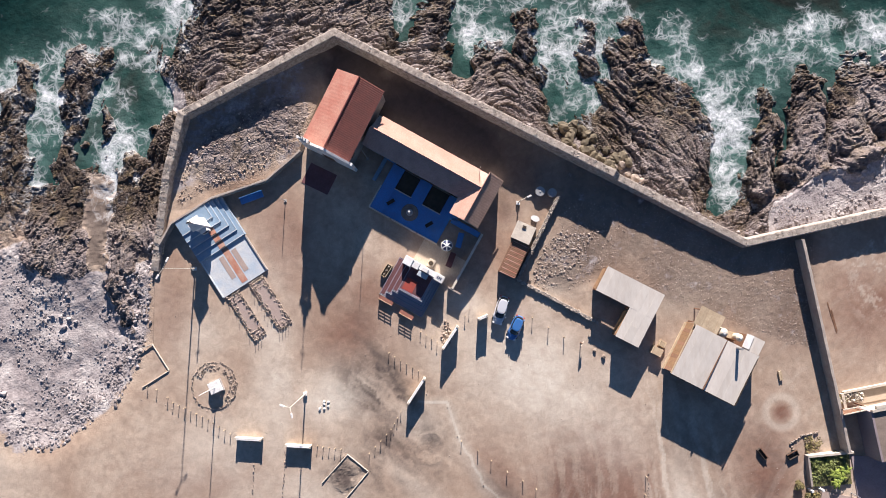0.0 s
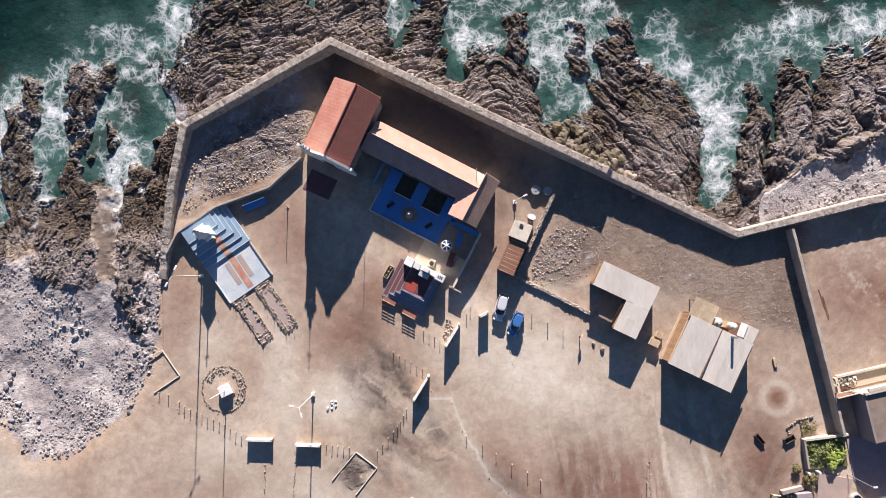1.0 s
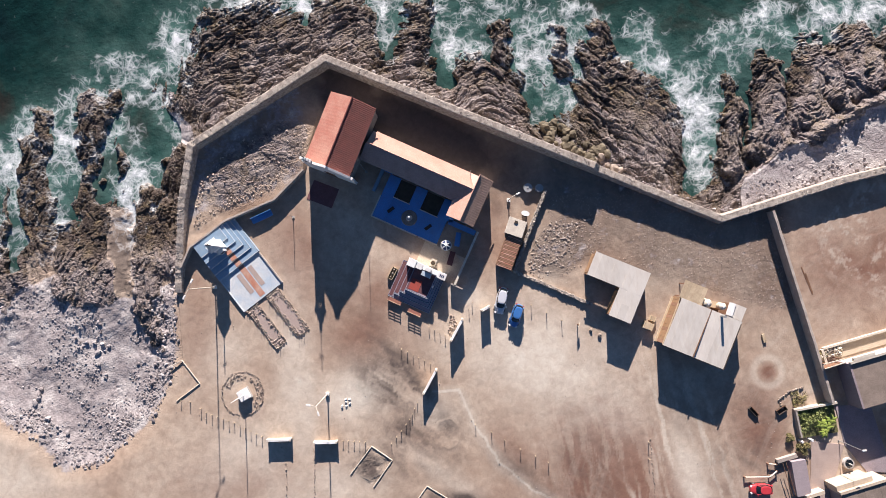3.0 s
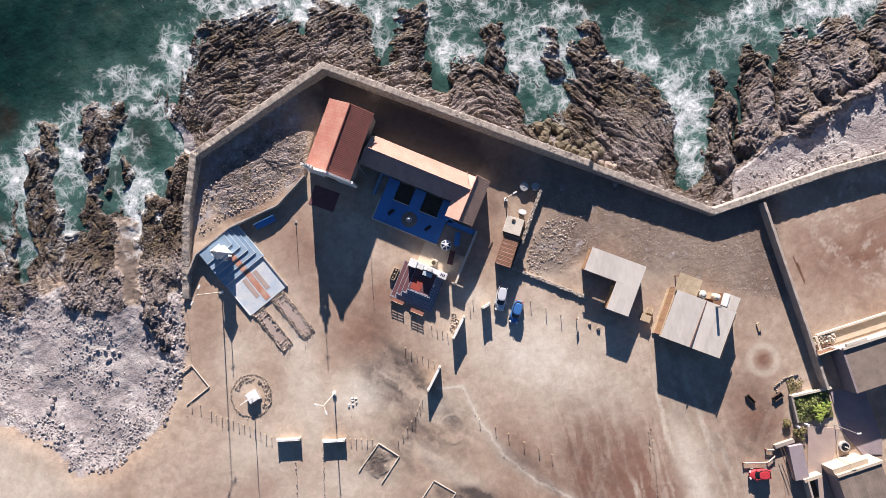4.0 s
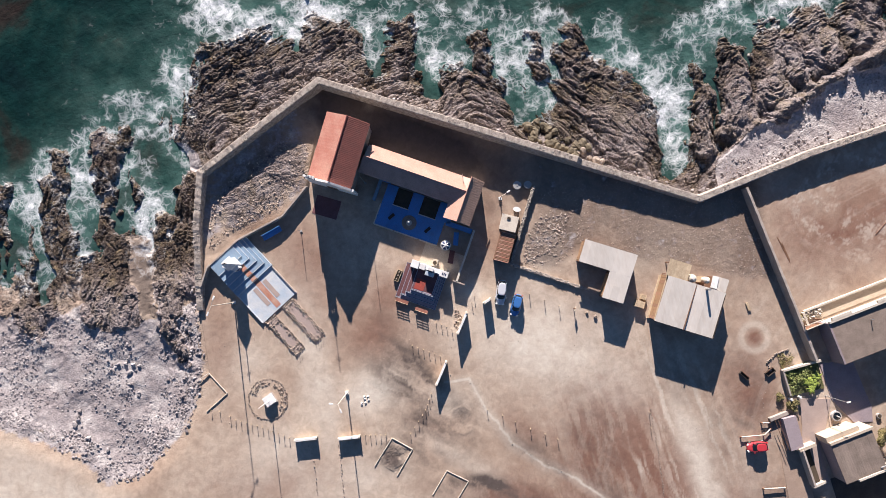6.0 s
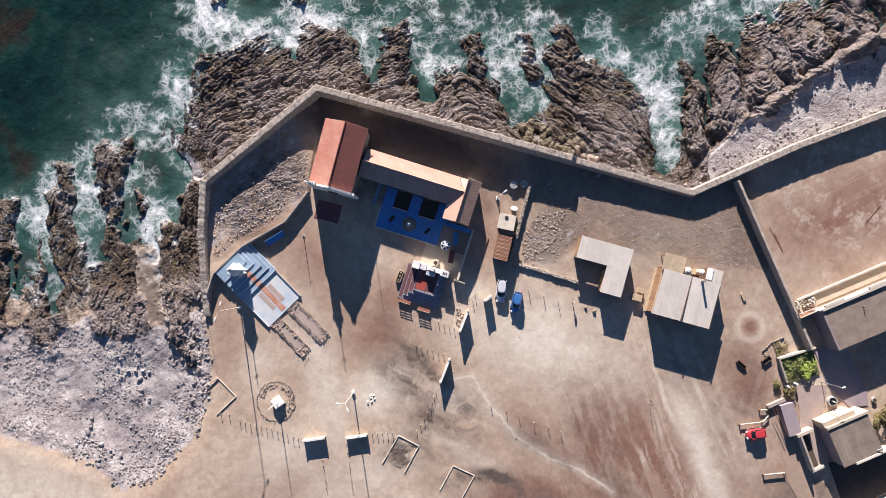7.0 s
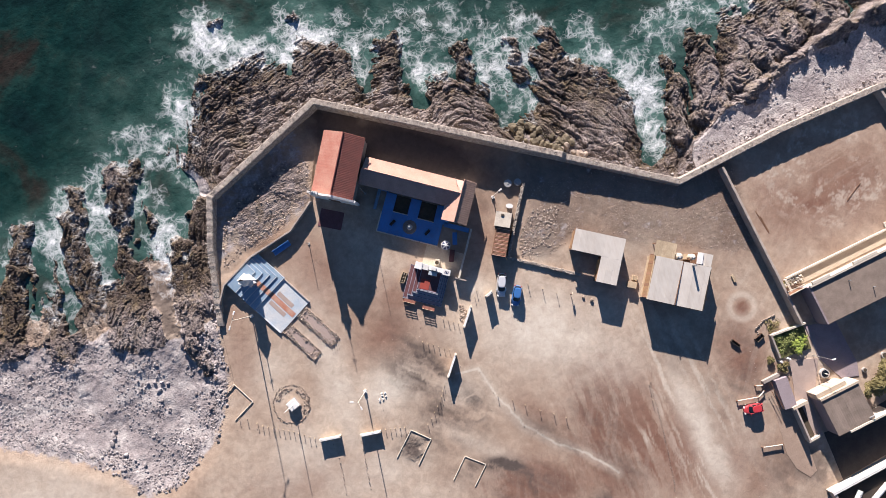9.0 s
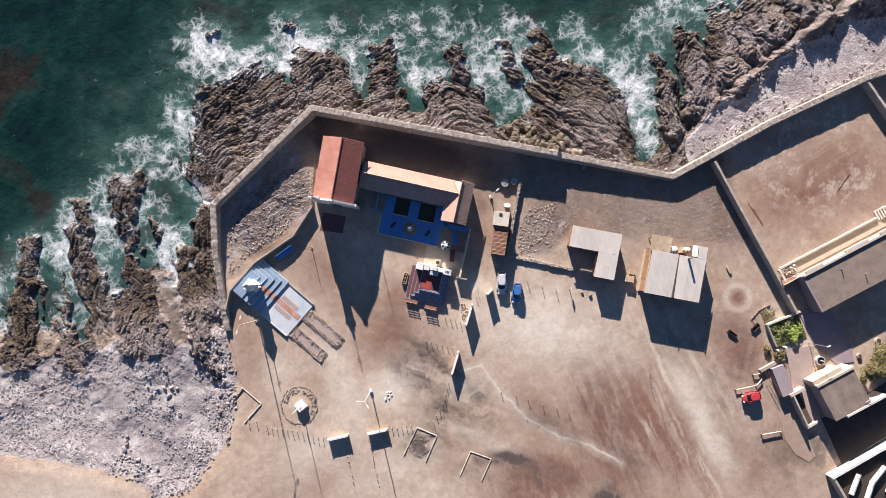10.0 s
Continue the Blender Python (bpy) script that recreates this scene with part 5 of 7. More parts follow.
bench(HOUSE @ pose(0.5, 6.6, 0.0, 0, 0, -75), "blue painted bench in the courtyard", BLUE_FLOOR, 2.2, True, 0.8)
bench(HOUSE @ pose(0.75, 3.5, 0.06, 0, 0, -82), "maroon painted bench with pale edge in the courtyard", MAROON, 2.2, True, 0.85)
bench(pose(-26.4, 11.7, 0, 0, 0, 20), "long blue bench under the terrace wall", BLUE_FLOOR, 3.4, True, 0.95)
bench(HOUSE @ pose(-10.85, 6.6, 0.42, 0, 0, 60), "small dark bench on the blue deck", TIMBER_DARK, 1.2, False)
bench(HOUSE @ pose(-4.45, 6.45, 0.42, 0, 0, 60), "small dark bench on the blue deck", TIMBER_DARK, 1.2, False)


def urn_stand(m):
    t = thing("urn", m, "pale stone urn on a wooden stand", "urn")
    part("stand", boxed(0, 0, 0, 0.95, 1.2, 0.55, 0, 0.04), PALE_WALL, t)
    b = bmesh.new()
    bmesh.ops.create_cone(b, cap_ends=True, segments=14, radius1=0.2, radius2=0.4, depth=0.5, matrix=pose(0, 0, 0.85))
    part("bowl", b, WOOD_TAN, t)
    b = bmesh.new()
    bmesh.ops.create_cone(b, cap_ends=True, segments=14, radius1=0.32, radius2=0.3, depth=0.04, matrix=pose(0, 0, 1.11))
    part("soil", b, DARK_SOIL, t)


urn_stand(HOUSE @ pose(-1.5, 1.7, 0.06))


def side_steps():
    t = thing("blue_step", HOUSE @ pose(-14.6, 10.2, 0), "blue painted low wall corner by the house door", "step", kind="structure")
    part("ledge", boxed(0, 0, 0, 0.5, 4.0, 0.5), BLUE_STEP, t)
    part("ledge", boxed(1.0, 1.8, 0, 1.5, 0.45, 0.5), BLUE_FLOOR, t)


side_steps()

# ---------------------------------------------------------------- stepped shrine
SHRINE = Matrix.Rotation(math.atan2(-0.838, 0.545), 4, "Z")  # local x runs down the steps, y across


def shrine():
    t = thing("shrine_steps", SHRINE, "pale blue stepped shrine terrace with a red runner", "steps", kind="structure")
    part("terrace", boxed(-17.25, -23.2, -0.2, 6.1, 7.5, 0.42), BLUE_PALE, t, "pale blue concrete terrace")
    n = 5
    for i in range(n):
        x1 = -20.3 - 1.1 * i
        y0, y1 = -27.05 + 0.05 * i, -19.35 - 0.62 * i
        z1 = 0.46 + 0.16 * i
        st = part("step", boxed((x1 - 27.1) / 2, (y0 + y1) / 2, z1 - 0.18 if i else -0.2, x1 + 27.1, y1 - y0, 0.18 if i else 0.66), BLUE_STEP, t)
        part("edge", boxed(x1 - 0.06, (y0 + y1) / 2, z1 + 0.003, 0.12, y1 - y0, 0.02), BLUE_PALE, st)
        part("edge", boxed((x1 - 27.1) / 2, y1 - 0.05, z1 + 0.003, x1 + 26.9, 0.1, 0.02), BLUE_PALE, st)
    for i, x in enumerate((-20.85, -21.95, -23.05)):
        part("runner", boxed(x, -23.1, 0.463 + 0.16 * i, 1.05, 0.95, 0.02), RED_FADED, t, "faded red runner")
    for i in range(3):
        part("runner", boxed(-20.288 - 1.1 * i, -23.1, 0.26 + 0.16 * i, 0.02, 0.95, 0.2), RED_FADED, t, "faded red runner")
    part("runner", boxed(-17.4, -23.1, 0.222, 5.7, 0.95, 0.02), RED_FADED, t, "faded red runner")
    for y in (-24.15, -22.05):
        part("strip", boxed(-17.6, y, 0.222, 3.6, 0.75, 0.025), TERRA_FLOOR, t, "worn earth-coloured strip")
    part("kerb", boxed(-17.3, -19.5, 0.2, 6.0, 0.18, 0.2), WALL_BLOCK, t)
    part("kerb", boxed(-17.3, -26.95, 0.2, 6.0, 0.14, 0.16), BLUE_PALE, t)


shrine()


def monument():
    t = thing("monument", SHRINE @ pose(-24.5, -23.6, 0.94), "tapered white monument tower with pyramid cap and iron cross", "monument")
    b = bmesh.new()
    bmesh.ops.create_cone(b, cap_ends=True, segments=4, radius1=1.1, radius2=0.95, depth=2.6, matrix=pose(0, 0, 1.3, 0, 0, 45))
    part("shaft", b, WHITE, t)
    b = bmesh.new()
    bmesh.ops.create_cone(b, cap_ends=True, segments=4, radius1=0.95, radius2=1.25, depth=0.25, matrix=pose(0, 0, 2.72, 0, 0, 45))
    bmesh.ops.create_cone(b, cap_ends=True, segments=4, radius1=1.25, radius2=0.12, depth=0.85, matrix=pose(0, 0, 3.27, 0, 0, 45))
    part("cap", b, WHITE, t, "white pyramid cap")
    niche = part("niche", boxed(0.95, 0, 0.1, 0.7, 1.1, 1.3, 0, 0.03), WHITE, t)
    part("window", boxed(1.28, 0, 0.45, 0.08, 0.75, 0.75), BLUE_DARK, niche, "dark blue pane")
    part("wing", boxed(-0.5, -1.0, 0, 0.9, 0.9, 1.3, 20, 0.03), WHITE, t)
    c = tube(bmesh.new(), (0, 0, 3.7), (0, 0, 5.5), 0.07)
    tube(c, (0, -0.35, 5.0), (0, 0.35, 5.0), 0.06)
    part("cross", c, TIMBER_DARK, t)


monument()


def stone_bed(name, s0, s1, c0, c1, seed):
    t = thing(name, SHRINE @ pose((s0 + s1) / 2, (c0 + c1) / 2, 0), "flower bed edged with rough stones before the shrine", "bed", "stone beds before the shrine")
    rng = random.Random(seed)
    hx, hy = (s1 - s0) / 2, (c1 - c0) / 2
    part("soil", boxed(0, 0, -0.1, 2 * hx - 0.3, 2 * hy - 0.3, 0.2), TERRA_FLOOR, t)
    spots = []
    for i in range(int(2 * hx / 0.28)):
        for y in (-hy, hy):
            spots.append((-hx + 0.28 * i, y))
            spots.append((-hx + 0.28 * i + 0.15, y * 0.78))
            if rng.random() < 0.6:
                spots.append((-hx + 0.28 * i + 0.05, y * 0.56))
    for i in range(int(2 * hy / 0.27) + 1):
        for x in (-hx, -hx + 0.35, -hx + 0.8, -hx + 1.2, hx, hx - 0.35, hx - 0.75, hx - 1.15):
            spots.append((x, -hy + 0.27 * i))
    for i, (x, y) in enumerate(spots):
        s = rng.uniform(0.15, 0.33)
        part("stone", lump(bmesh.new(), x + rng.uniform(-0.07, 0.07), y + rng.uniform(-0.07, 0.07), 0.0, s * 1.15, s, s * rng.uniform(0.8, 1.25), seed * 1000 + i, rng.uniform(0, 180)), STONE, t)
    for i in range(int(2 * hx / 0.9)):
        part("stake", tube(bmesh.new(), (-hx + 0.9 * i, -hy - 0.25, 0), (-hx + 0.9 * i, -hy - 0.25, 0.5), 0.03, sides=5), WOOD_BROWN, t)
    for i in range(int(2 * hy / 0.5)):
        part("stake", tube(bmesh.new(), (hx + 0.25, -hy + 0.5 * i, 0), (hx + 0.25, -hy + 0.5 * i, 0.5), 0.03, sides=5), WOOD_BROWN, t)


stone_bed("stone_bed", -13.9, -6.6, -26.5, -24.6, 4)
stone_bed("stone_bed", -13.9, -6.0, -22.8, -20.6, 5)


def stone_circle():
    t = thing("stone_circle", pose(-31.6, -15.3, 0), "ring of small stones round the white pedestal", "stone ring")
    rng = random.Random(8)
    for i in range(120):
        a = 2 * math.pi * i / 120
        r = 3.2 + rng.uniform(-0.12, 0.12)
        s = rng.uniform(0.1, 0.24)
        part("stone", lump(bmesh.new(), r * math.cos(a), 1.04 * r * math.sin(a), 0, s, s, s * 0.8, 300 + i, rng.uniform(0, 180)), STONE, t)
    for i in range(130):
        a = math.radians(rng.choice((rng.uniform(75, 150), rng.uniform(-50, 60))))
        r = rng.uniform(2.2, 3.0)
        s = rng.uniform(0.1, 0.27)
        part("stone", lump(bmesh.new(), r * math.cos(a), r * math.sin(a), 0, s, s, s * 0.8, 500 + i, rng.uniform(0, 180)), STONE, t)


stone_circle()


def pedestal():
    t = thing("pedestal", pose(-31.25, -15.45, 0, 0, 0, 24), "white box pedestal with a slender flagpole", "pedestal")
    part("base", boxed(0, 0, 0, 1.9, 1.9, 0.2, 0, 0.03), CONCRETE, t)
    part("block", boxed(0, 0, 0.2, 1.6, 1.6, 0.72, 0, 0.04), WHITE, t)
    part("pole", tube(bmesh.new(), (0, 0, 0.9), (0, 0, 6.2), 0.07, 0.04), WHITE, t)


pedestal()


# ---------------------------------------------------------------- boards and lamps
def board(x0, y0, x1, y1, high, label):
    a, b = Vector((x0, y0)), Vector((x1, y1))
    c, d = (a + b) / 2, b - a
    t = thing("notice_wall", pose(c.x, c.y, 0, 0, 0, math.degrees(math.atan2(d.y, d.x))), label, "wall panel", "free-standing panels on the lot")
    L = d.length
    part("panel", boxed(0, 0, 0, L - 0.1, 0.2, high - 0.12), PALE_WALL, t)
    part("coping", boxed(0, 0, high - 0.12, L, 0.34, 0.14, 0, 0.02), WHITE, t)
    for x in (-L / 2 + 0.1, L / 2 - 0.1):
        part("post", boxed(x, 0, 0, 0.26, 0.3, high + 0.08), PALE_WALL, t)


board(-28.2, -22.6, -24.5, -22.8, 1.08, "white free-standing panel wall")
board(-21.1, -23.6, -17.5, -23.8, 1.0, "white free-standing panel wall")
board(-3.7, -17.6, -1.4, -14.1, 1.55, "cream free-standing panel wall set slantwise")
board(1.2, -9.9, 3.3, -6.7, 1.85, "cream free-standing panel wall with stones behind")
board(6.3, -5.75, 7.6, -5.15, 1.85, "narrow cream free-standing panel")


def lamp_post(x, y, high, arms, label):
    t = thing("street_lamp", pose(x, y, 0), label, "lamp")
    part("base", boxed(0, 0, -0.1, 0.55, 0.55, 0.45, 0, 0.03), WHITE, t)
    part("pole", tube(bmesh.new(), (0, 0, 0.2), (0, 0, high), 0.1, 0.055), PALE_WALL, t)
    for angle, reach in arms:
        c, s = math.cos(radians(angle)), math.sin(radians(angle))
        ar = part("arm", tube(bmesh.new(), (0, 0, high - 0.05), (c * reach, s * reach, high + 0.12), 0.045), PALE_WALL, t)
        part("lamp_head", boxed(c * (reach + 0.35), s * (reach + 0.35), high + 0.05, 0.65, 0.26, 0.14, angle, 0.04), WHITE, ar, "pale lamp head")


lamp_post(-34.6, 1.45, 9.9, ((61, 0.9), (241, 0.9)), "tall double-headed street lamp beside the shrine")
lamp_post(-18.5, -16.5, 8.6, ((165, 0.7), (285, 0.7)), "tall double-headed street lamp on a white base")
lamp_post(12.1, 10.95, 3.5, ((25, 0.9),), "short single-armed lamp beside the yard hut")


def mast(x, y, high, label):
    t = thing("mast", pose(x, y, 0), label, "mast")
    part("pole", tube(bmesh.new(), (0, 0, 0), (0, 0, high), 0.06, 0.03), STEEL, t)
    part("foot", boxed(0, 0, -0.1, 0.4, 0.4, 0.2), CONCRETE, t)


mast(-21.65, 11.3, 2.75, "short steel post in the court")
mast(-9.7, 17.4, 7.2, "thin steel mast between chapel and house")


# ---------------------------------------------------------------- cars
def rounded_slice(bm, x0, x1, half, z, power=3.2, n=28):
    """A closed ring at height z: a rectangle with well-rounded corners."""
    cx, hx = (x0 + x1) / 2, (x1 - x0) / 2
    ring = []
    for i in range(n):
        a = 2 * math.pi * i / n
        c, s_ = math.cos(a), math.sin(a)
        r = (abs(c) ** power + abs(s_) ** power) ** (-1 / power)
        ring.append(bm.verts.new((cx + hx * r * c, half * r * s_, z)))
    return ring


def loft(bm, rings):
    for r, q in zip(rings, rings[1:]):
        for i in range(len(r)):
            j = (i + 1) % len(r)
            bm.faces.new((r[i], r[j], q[j], q[i]))
    bm.faces.new(rings[0][::-1])
    bm.faces.new(rings[-1])
    bmesh.ops.recalc_face_normals(bm, faces=bm.faces)
    return bm


def car(m, paint, label, length=4.1, width=1.7, high=1.48):
    t = thing("car", m, label, "car", "parked cars")
    k, w = length / 4.1, width / 2
    b = bmesh.new()
    loft(b, [rounded_slice(b, -1.98 * k, 1.96 * k, w * 0.93, 0.28), rounded_slice(b, -2.05 * k, 2.05 * k, w, 0.45), rounded_slice(b, -2.03 * k, 2.03 * k, w, 0.66),
             rounded_slice(b, -1.92 * k, 2.0 * k, w * 0.98, 0.80), rounded_slice(b, -1.62 * k, 1.97 * k, w * 0.95, 0.90), rounded_slice(b, -1.15 * k, 1.92 * k, w * 0.90, 0.965)])
    part("body", b, paint, t)
    b = bmesh.new()
    loft(b, [rounded_slice(b, -1.12 * k, 1.88 * k, w * 0.89, 0.96, 3.6), rounded_slice(b, -0.72 * k, 1.74 * k, w * 0.83, 1.22, 3.6), rounded_slice(b, -0.38 * k, 1.56 * k, w * 0.76, high - 0.06, 3.6)])
    part("window_glass", b, GLASS, t, "dark tinted glass")
    b = bmesh.new()
    loft(b, [rounded_slice(b, -0.44 * k, 1.58 * k, w * 0.77, high - 0.08, 3.6), rounded_slice(b, -0.36 * k, 1.52 * k, w * 0.74, high - 0.02, 3.6), rounded_slice(b, -0.2 * k, 1.36 * k, w * 0.62, high, 3.6)])
    part("roof", b, paint, t)
    for y in (-1, 1):
        for x0, x1, f0 in ((-1.0, -0.34, 0.84), (0.52, 0.5, 0.88), (1.66, 1.44, 0.82)):
            part("roof_pillar", tube(bmesh.new(), (x0 * k, y * w * f0, 0.97), (x1 * k, y * w * 0.745, high - 0.06), 0.05, sides=6), paint, t)
        part("mirror", boxed(-0.8 * k, y * (w + 0.06), 0.92, 0.14, 0.2, 0.14, 0, 0.02), paint, t)
        part("headlight", boxed(-1.86 * k, y * w * 0.66, 0.68, 0.26, 0.34, 0.13, -y * 18, 0.02), WHITE, t)
        part("tail_light", boxed(1.93 * k, y * w * 0.70, 0.72, 0.16, 0.24, 0.2, y * 12, 0.02), PAINT_RED, t)
        for x in (-1.28, 1.28):
            q = bmesh.new()
            bmesh.ops.create_cone(q, cap_ends=True, segments=18, radius1=0.31, radius2=0.31, depth=0.2, matrix=pose(x * k, y * (w - 0.09), 0.31, 90, 0, 0))
            wheel = part("tyre", q, RUBBER, t)
            q = bmesh.new()
            bmesh.ops.create_cone(q, cap_ends=True, segments=12, radius1=0.19, radius2=0.19, depth=0.03, matrix=pose(x * k, y * (w + 0.015), 0.31, 90, 0, 0))
            part("rim", q, STEEL, wheel)
    part("bonnet_seam", boxed(-1.3 * k, 0, 0.925, 0.03, width * 0.7, 0.015), TIMBER_DARK, t)
    part("wiper", tube(bmesh.new(), (-1.05 * k, -0.3, 1.0), (-0.9 * k, 0.35, 1.1), 0.015, sides=5), RUBBER, t)


car(pose(9.5, -4.5, 0, 0, 0, 73), PAINT_WHITE, "silver white hatchback parked on the lot", 4.2, 1.68, 1.44)
car(pose(11.6, -7.0, 0, 0, 0, 66), PAINT_BLUE, "small bright blue hatchback parked on the lot", 3.7, 1.6, 1.48)
car(pose(46.45, -36.6, 0, 0, 0, -4), PAINT_RED, "small red hatchback parked by the barrier", 3.4, 1.6, 1.3)


# ---------------------------------------------------------------- posts, ropes and edgings
def post_fence(points, high, label):
    t = thing("post_fence", pose(points[0][0], points[0][1], 0), label, "fence", "post fences of the lot")
    ox, oy = points[0]
    for i, (x, y) in enumerate(points):
        lean = 0.04 * math.sin(7.3 * x + y)
        h = high * (1 + 0.08 * math.sin(3.1 * x))
        p = part("post", tube(bmesh.new(), (x - ox, y - oy, -0.1), (x - ox + lean, y - oy + lean, h), 0.05, 0.045, 7), WOOD_TAN, t)
        part("post_cap", tube(bmesh.new(), (x - ox + lean, y - oy + lean, h), (x - ox + lean, y - oy + lean, h + 0.07), 0.08, 0.06, 7), WOOD_TAN, p)


def between(a, b, k):
    return [(a[0] + (b[0] - a[0]) * i / (k - 1), a[1] + (b[1] - a[1]) * i / (k - 1)) for i in range(k)]


post_fence([(-41.1, -15.5)] + between((-39.8, -15.9), (-38.2, -17.0), 2) + between((-37.4, -17.7), (-32.4, -20.1), 7) + between((-31.6, -20.6), (-29.1, -22.1), 4), 0.5, "row of short wooden posts at the lot edge")
post_fence(between((-6.5, -10.6), (-2.3, -13.2), 6), 0.48, "row of short wooden posts beside a panel wall")
post_fence(between((-2.0, -7.6), (0.4, -9.1), 4), 0.5, "row of short wooden posts near the podium")
post_fence(between((-9.3, -24.9), (-6.8, -22.2), 4) + between((-6.2, -21.5), (-4.8, -19.0), 4), 0.5, "row of short wooden posts at the lot edge")
post_fence(between((-16.7, -23.8), (-13.3, -24.3), 5), 0.5, "row of short wooden posts beside the panel wall")
post_fence([(3.9, -23.1), (6.2, -24.5), (8.1, -25.9), (10.4, -27.4), (12.6, -28.7), (14.5, -29.9)], 0.58, "widely spaced wooden posts along the earth bank")
post_fence([(14.1, -5.6), (16.4, -7.0), (18.6, -8.4)], 0.7, "wooden posts by the parked cars")
post_fence([(4.4, -5.4), (5.0, -4.4)], 0.55, "pair of short wooden posts near the podium")
post_fence([(30.2, -28.1), (30.0, -30.7)], 0.7, "pair of wooden posts on the open lot")


def stone_line(points, gap, size, label, seed):
    t = thing("stone_edging", pose(points[0][0], points[0][1], 0), label, "edging", "stone edgings of the lot")
    rng = random.Random(seed)
    ox, oy = points[0]
    n = 0
    for (xa, ya), (xb, yb) in zip(points, points[1:]):
        L = math.hypot(xb - xa, yb - ya)
        k = int(L / gap)
        for i in range(k):
            f = (i + rng.uniform(-0.25, 0.25)) / k
            s = size * rng.uniform(0.65, 1.3)
            part("stone", lump(bmesh.new(), xa + (xb - xa) * f - ox + rng.uniform(-0.08, 0.08), ya + (yb - ya) * f - oy, -0.02, s * 1.2, s, s * 0.8, seed * 100 + n, rng.uniform(0, 180)), STONE, t)
            n += 1


stone_line([(-26.4, -23.6), (-25.7, -26.4), (-26.2, -33.5)], 0.55, 0.2, "line of small stones along a path edge", 21)
stone_line([(-21.3, -24.6), (-21.8, -33.5)], 0.5, 0.2, "line of small stones along a path edge", 22)
stone_line([(-2.0, -16.0), (1.8, -18.2), (3.6, -23.0), (7.0, -29.4), (16.5, -37.0)], 2.6, 0.18, "curved line of small stones on the earth bank", 23)
stone_line([(30.5, -27.8), (30.5, -32.8), (30.4, -38.0), (29.9, -45.1), (29.3, -50.3)], 0.42, 0.17, "long line of small stones across the open lot", 25)
stone_line([(51.3, -25.0), (50.9, -23.5), (52.6, -22.4), (55.0, -21.9)], 0.3, 0.36, "loop of whitish stones round a dry bed", 26)
stone_line([(49.0, -27.0), (49.1, -33.0)], 0.7, 0.12, "short line of stones by the garden", 24)


def bed_frame(points, label):
    t = thing("bed_frame", pose(points[0][0], points[0][1], 0), label, "frame", "low frames on the lot")
    ox, oy = points[0]
    for (xa, ya), (xb, yb) in zip(points, points[1:]):
        L, a = math.hypot(xb - xa, yb - ya), math.degrees(math.atan2(yb - ya, xb - xa))
        part("beam", boxed((xa + xb) / 2 - ox, (ya + yb) / 2 - oy, -0.08, L, 0.13, 0.22, a, 0.02), PALE_WALL, t, "whitewashed beam")


bed_frame([(-43.0, -10.4), (-40.6, -9.4), (-38.1, -13.2), (-41.9, -15.6)], "whitewashed low beam corner at the beach edge")
bed_frame([(-16.0, -29.1), (-12.4, -25.1), (-9.4, -27.5), (-12.6, -31.3)], "square whitewashed frame round turned earth")
bed_frame([(-7.4, -35.4), (-4.4, -31.9), (-1.2, -34.2), (-4.0, -37.4)], "open whitewashed frame lying on bare earth")


# ---------------------------------------------------------------- yard hut and pergola
def yard_hut():
    t = thing("yard_hut", pose(12.55, 6.5, 0, 0, 0, -24), "small square hut with pale flat roof", "hut")
    part("wall", boxed(0, 0, 0, 2.3, 2.1, 2.45), WALL_BLOCK, t)
    part("roof", boxed(0, 0, 2.45, 2.8, 2.6, 0.12, 0, 0.02), PALE_WALL, t, "pale concrete roof slab")
    part("hatch", boxed(-0.2, 0.75, 2.57, 0.5, 0.4, 0.12), TIMBER_DARK, t)
    part("door", boxed(0, -1.08, 0, 0.8, 0.06, 2.0), WOOD_BROWN, t)


yard_hut()


def pergola():
    t = thing("pergola", pose(11.25, 2.75, 0, 0, 0, -25), "slatted timber pergola roof with gaps", "pergola")
    for x, y in ((-1.1, -2.3), (1.1, -2.3), (-1.1, 2.2), (1.1, 2.2)):
        part("post", boxed(x, y, -0.1, 0.14, 0.14, 2.15), WOOD_BROWN, t)
    for x in (-1.1, 1.1):
        part("beam", boxed(x, 0, 2.02, 0.12, 4.9, 0.14), WOOD_BROWN, t)
    part("mat", boxed(0, 0.2, 2.1, 2.3, 5.2, 0.05), WOOD_BROWN, t, "brown board backing")
    for i in range(24):
        part("slat", boxed(0.04 * math.sin(i * 2.2), -2.35 + 5.1 * i / 23, 2.17, 2.35, 0.15, 0.04, 1.2 * math.sin(i * 1.7)), WOOD_RUST if i % 3 else RED_FADED, t)
    for x in (-1.15, 1.15):
        part("side", boxed(x, 0, 0, 0.06, 4.6, 2.0), WOOD_BROWN, t)


pergola()


def drum(x, y, r, h, material, label, group=""):
    t = thing("drum", pose(x, y, 0), label, "drum", group)
    b = bmesh.new()
    bmesh.ops.create_cone(b, cap_ends=True, segments=20, radius1=r, radius2=r, depth=h, matrix=pose(0, 0, h / 2))
    part("body", b, material, t)
    b = bmesh.new()
    bmesh.ops.create_cone(b, cap_ends=True, segments=20, radius1=r * 1.04, radius2=r, depth=0.08, matrix=pose(0, 0, h + 0.04))
    part("lid", b, material, t)
    b = bmesh.new()
    bmesh.ops.create_cone(b, cap_ends=True, segments=10, radius1=r * 0.25, radius2=r * 0.2, depth=0.06, matrix=pose(0, 0, h + 0.11))
    part("cap", b, STEEL, t)


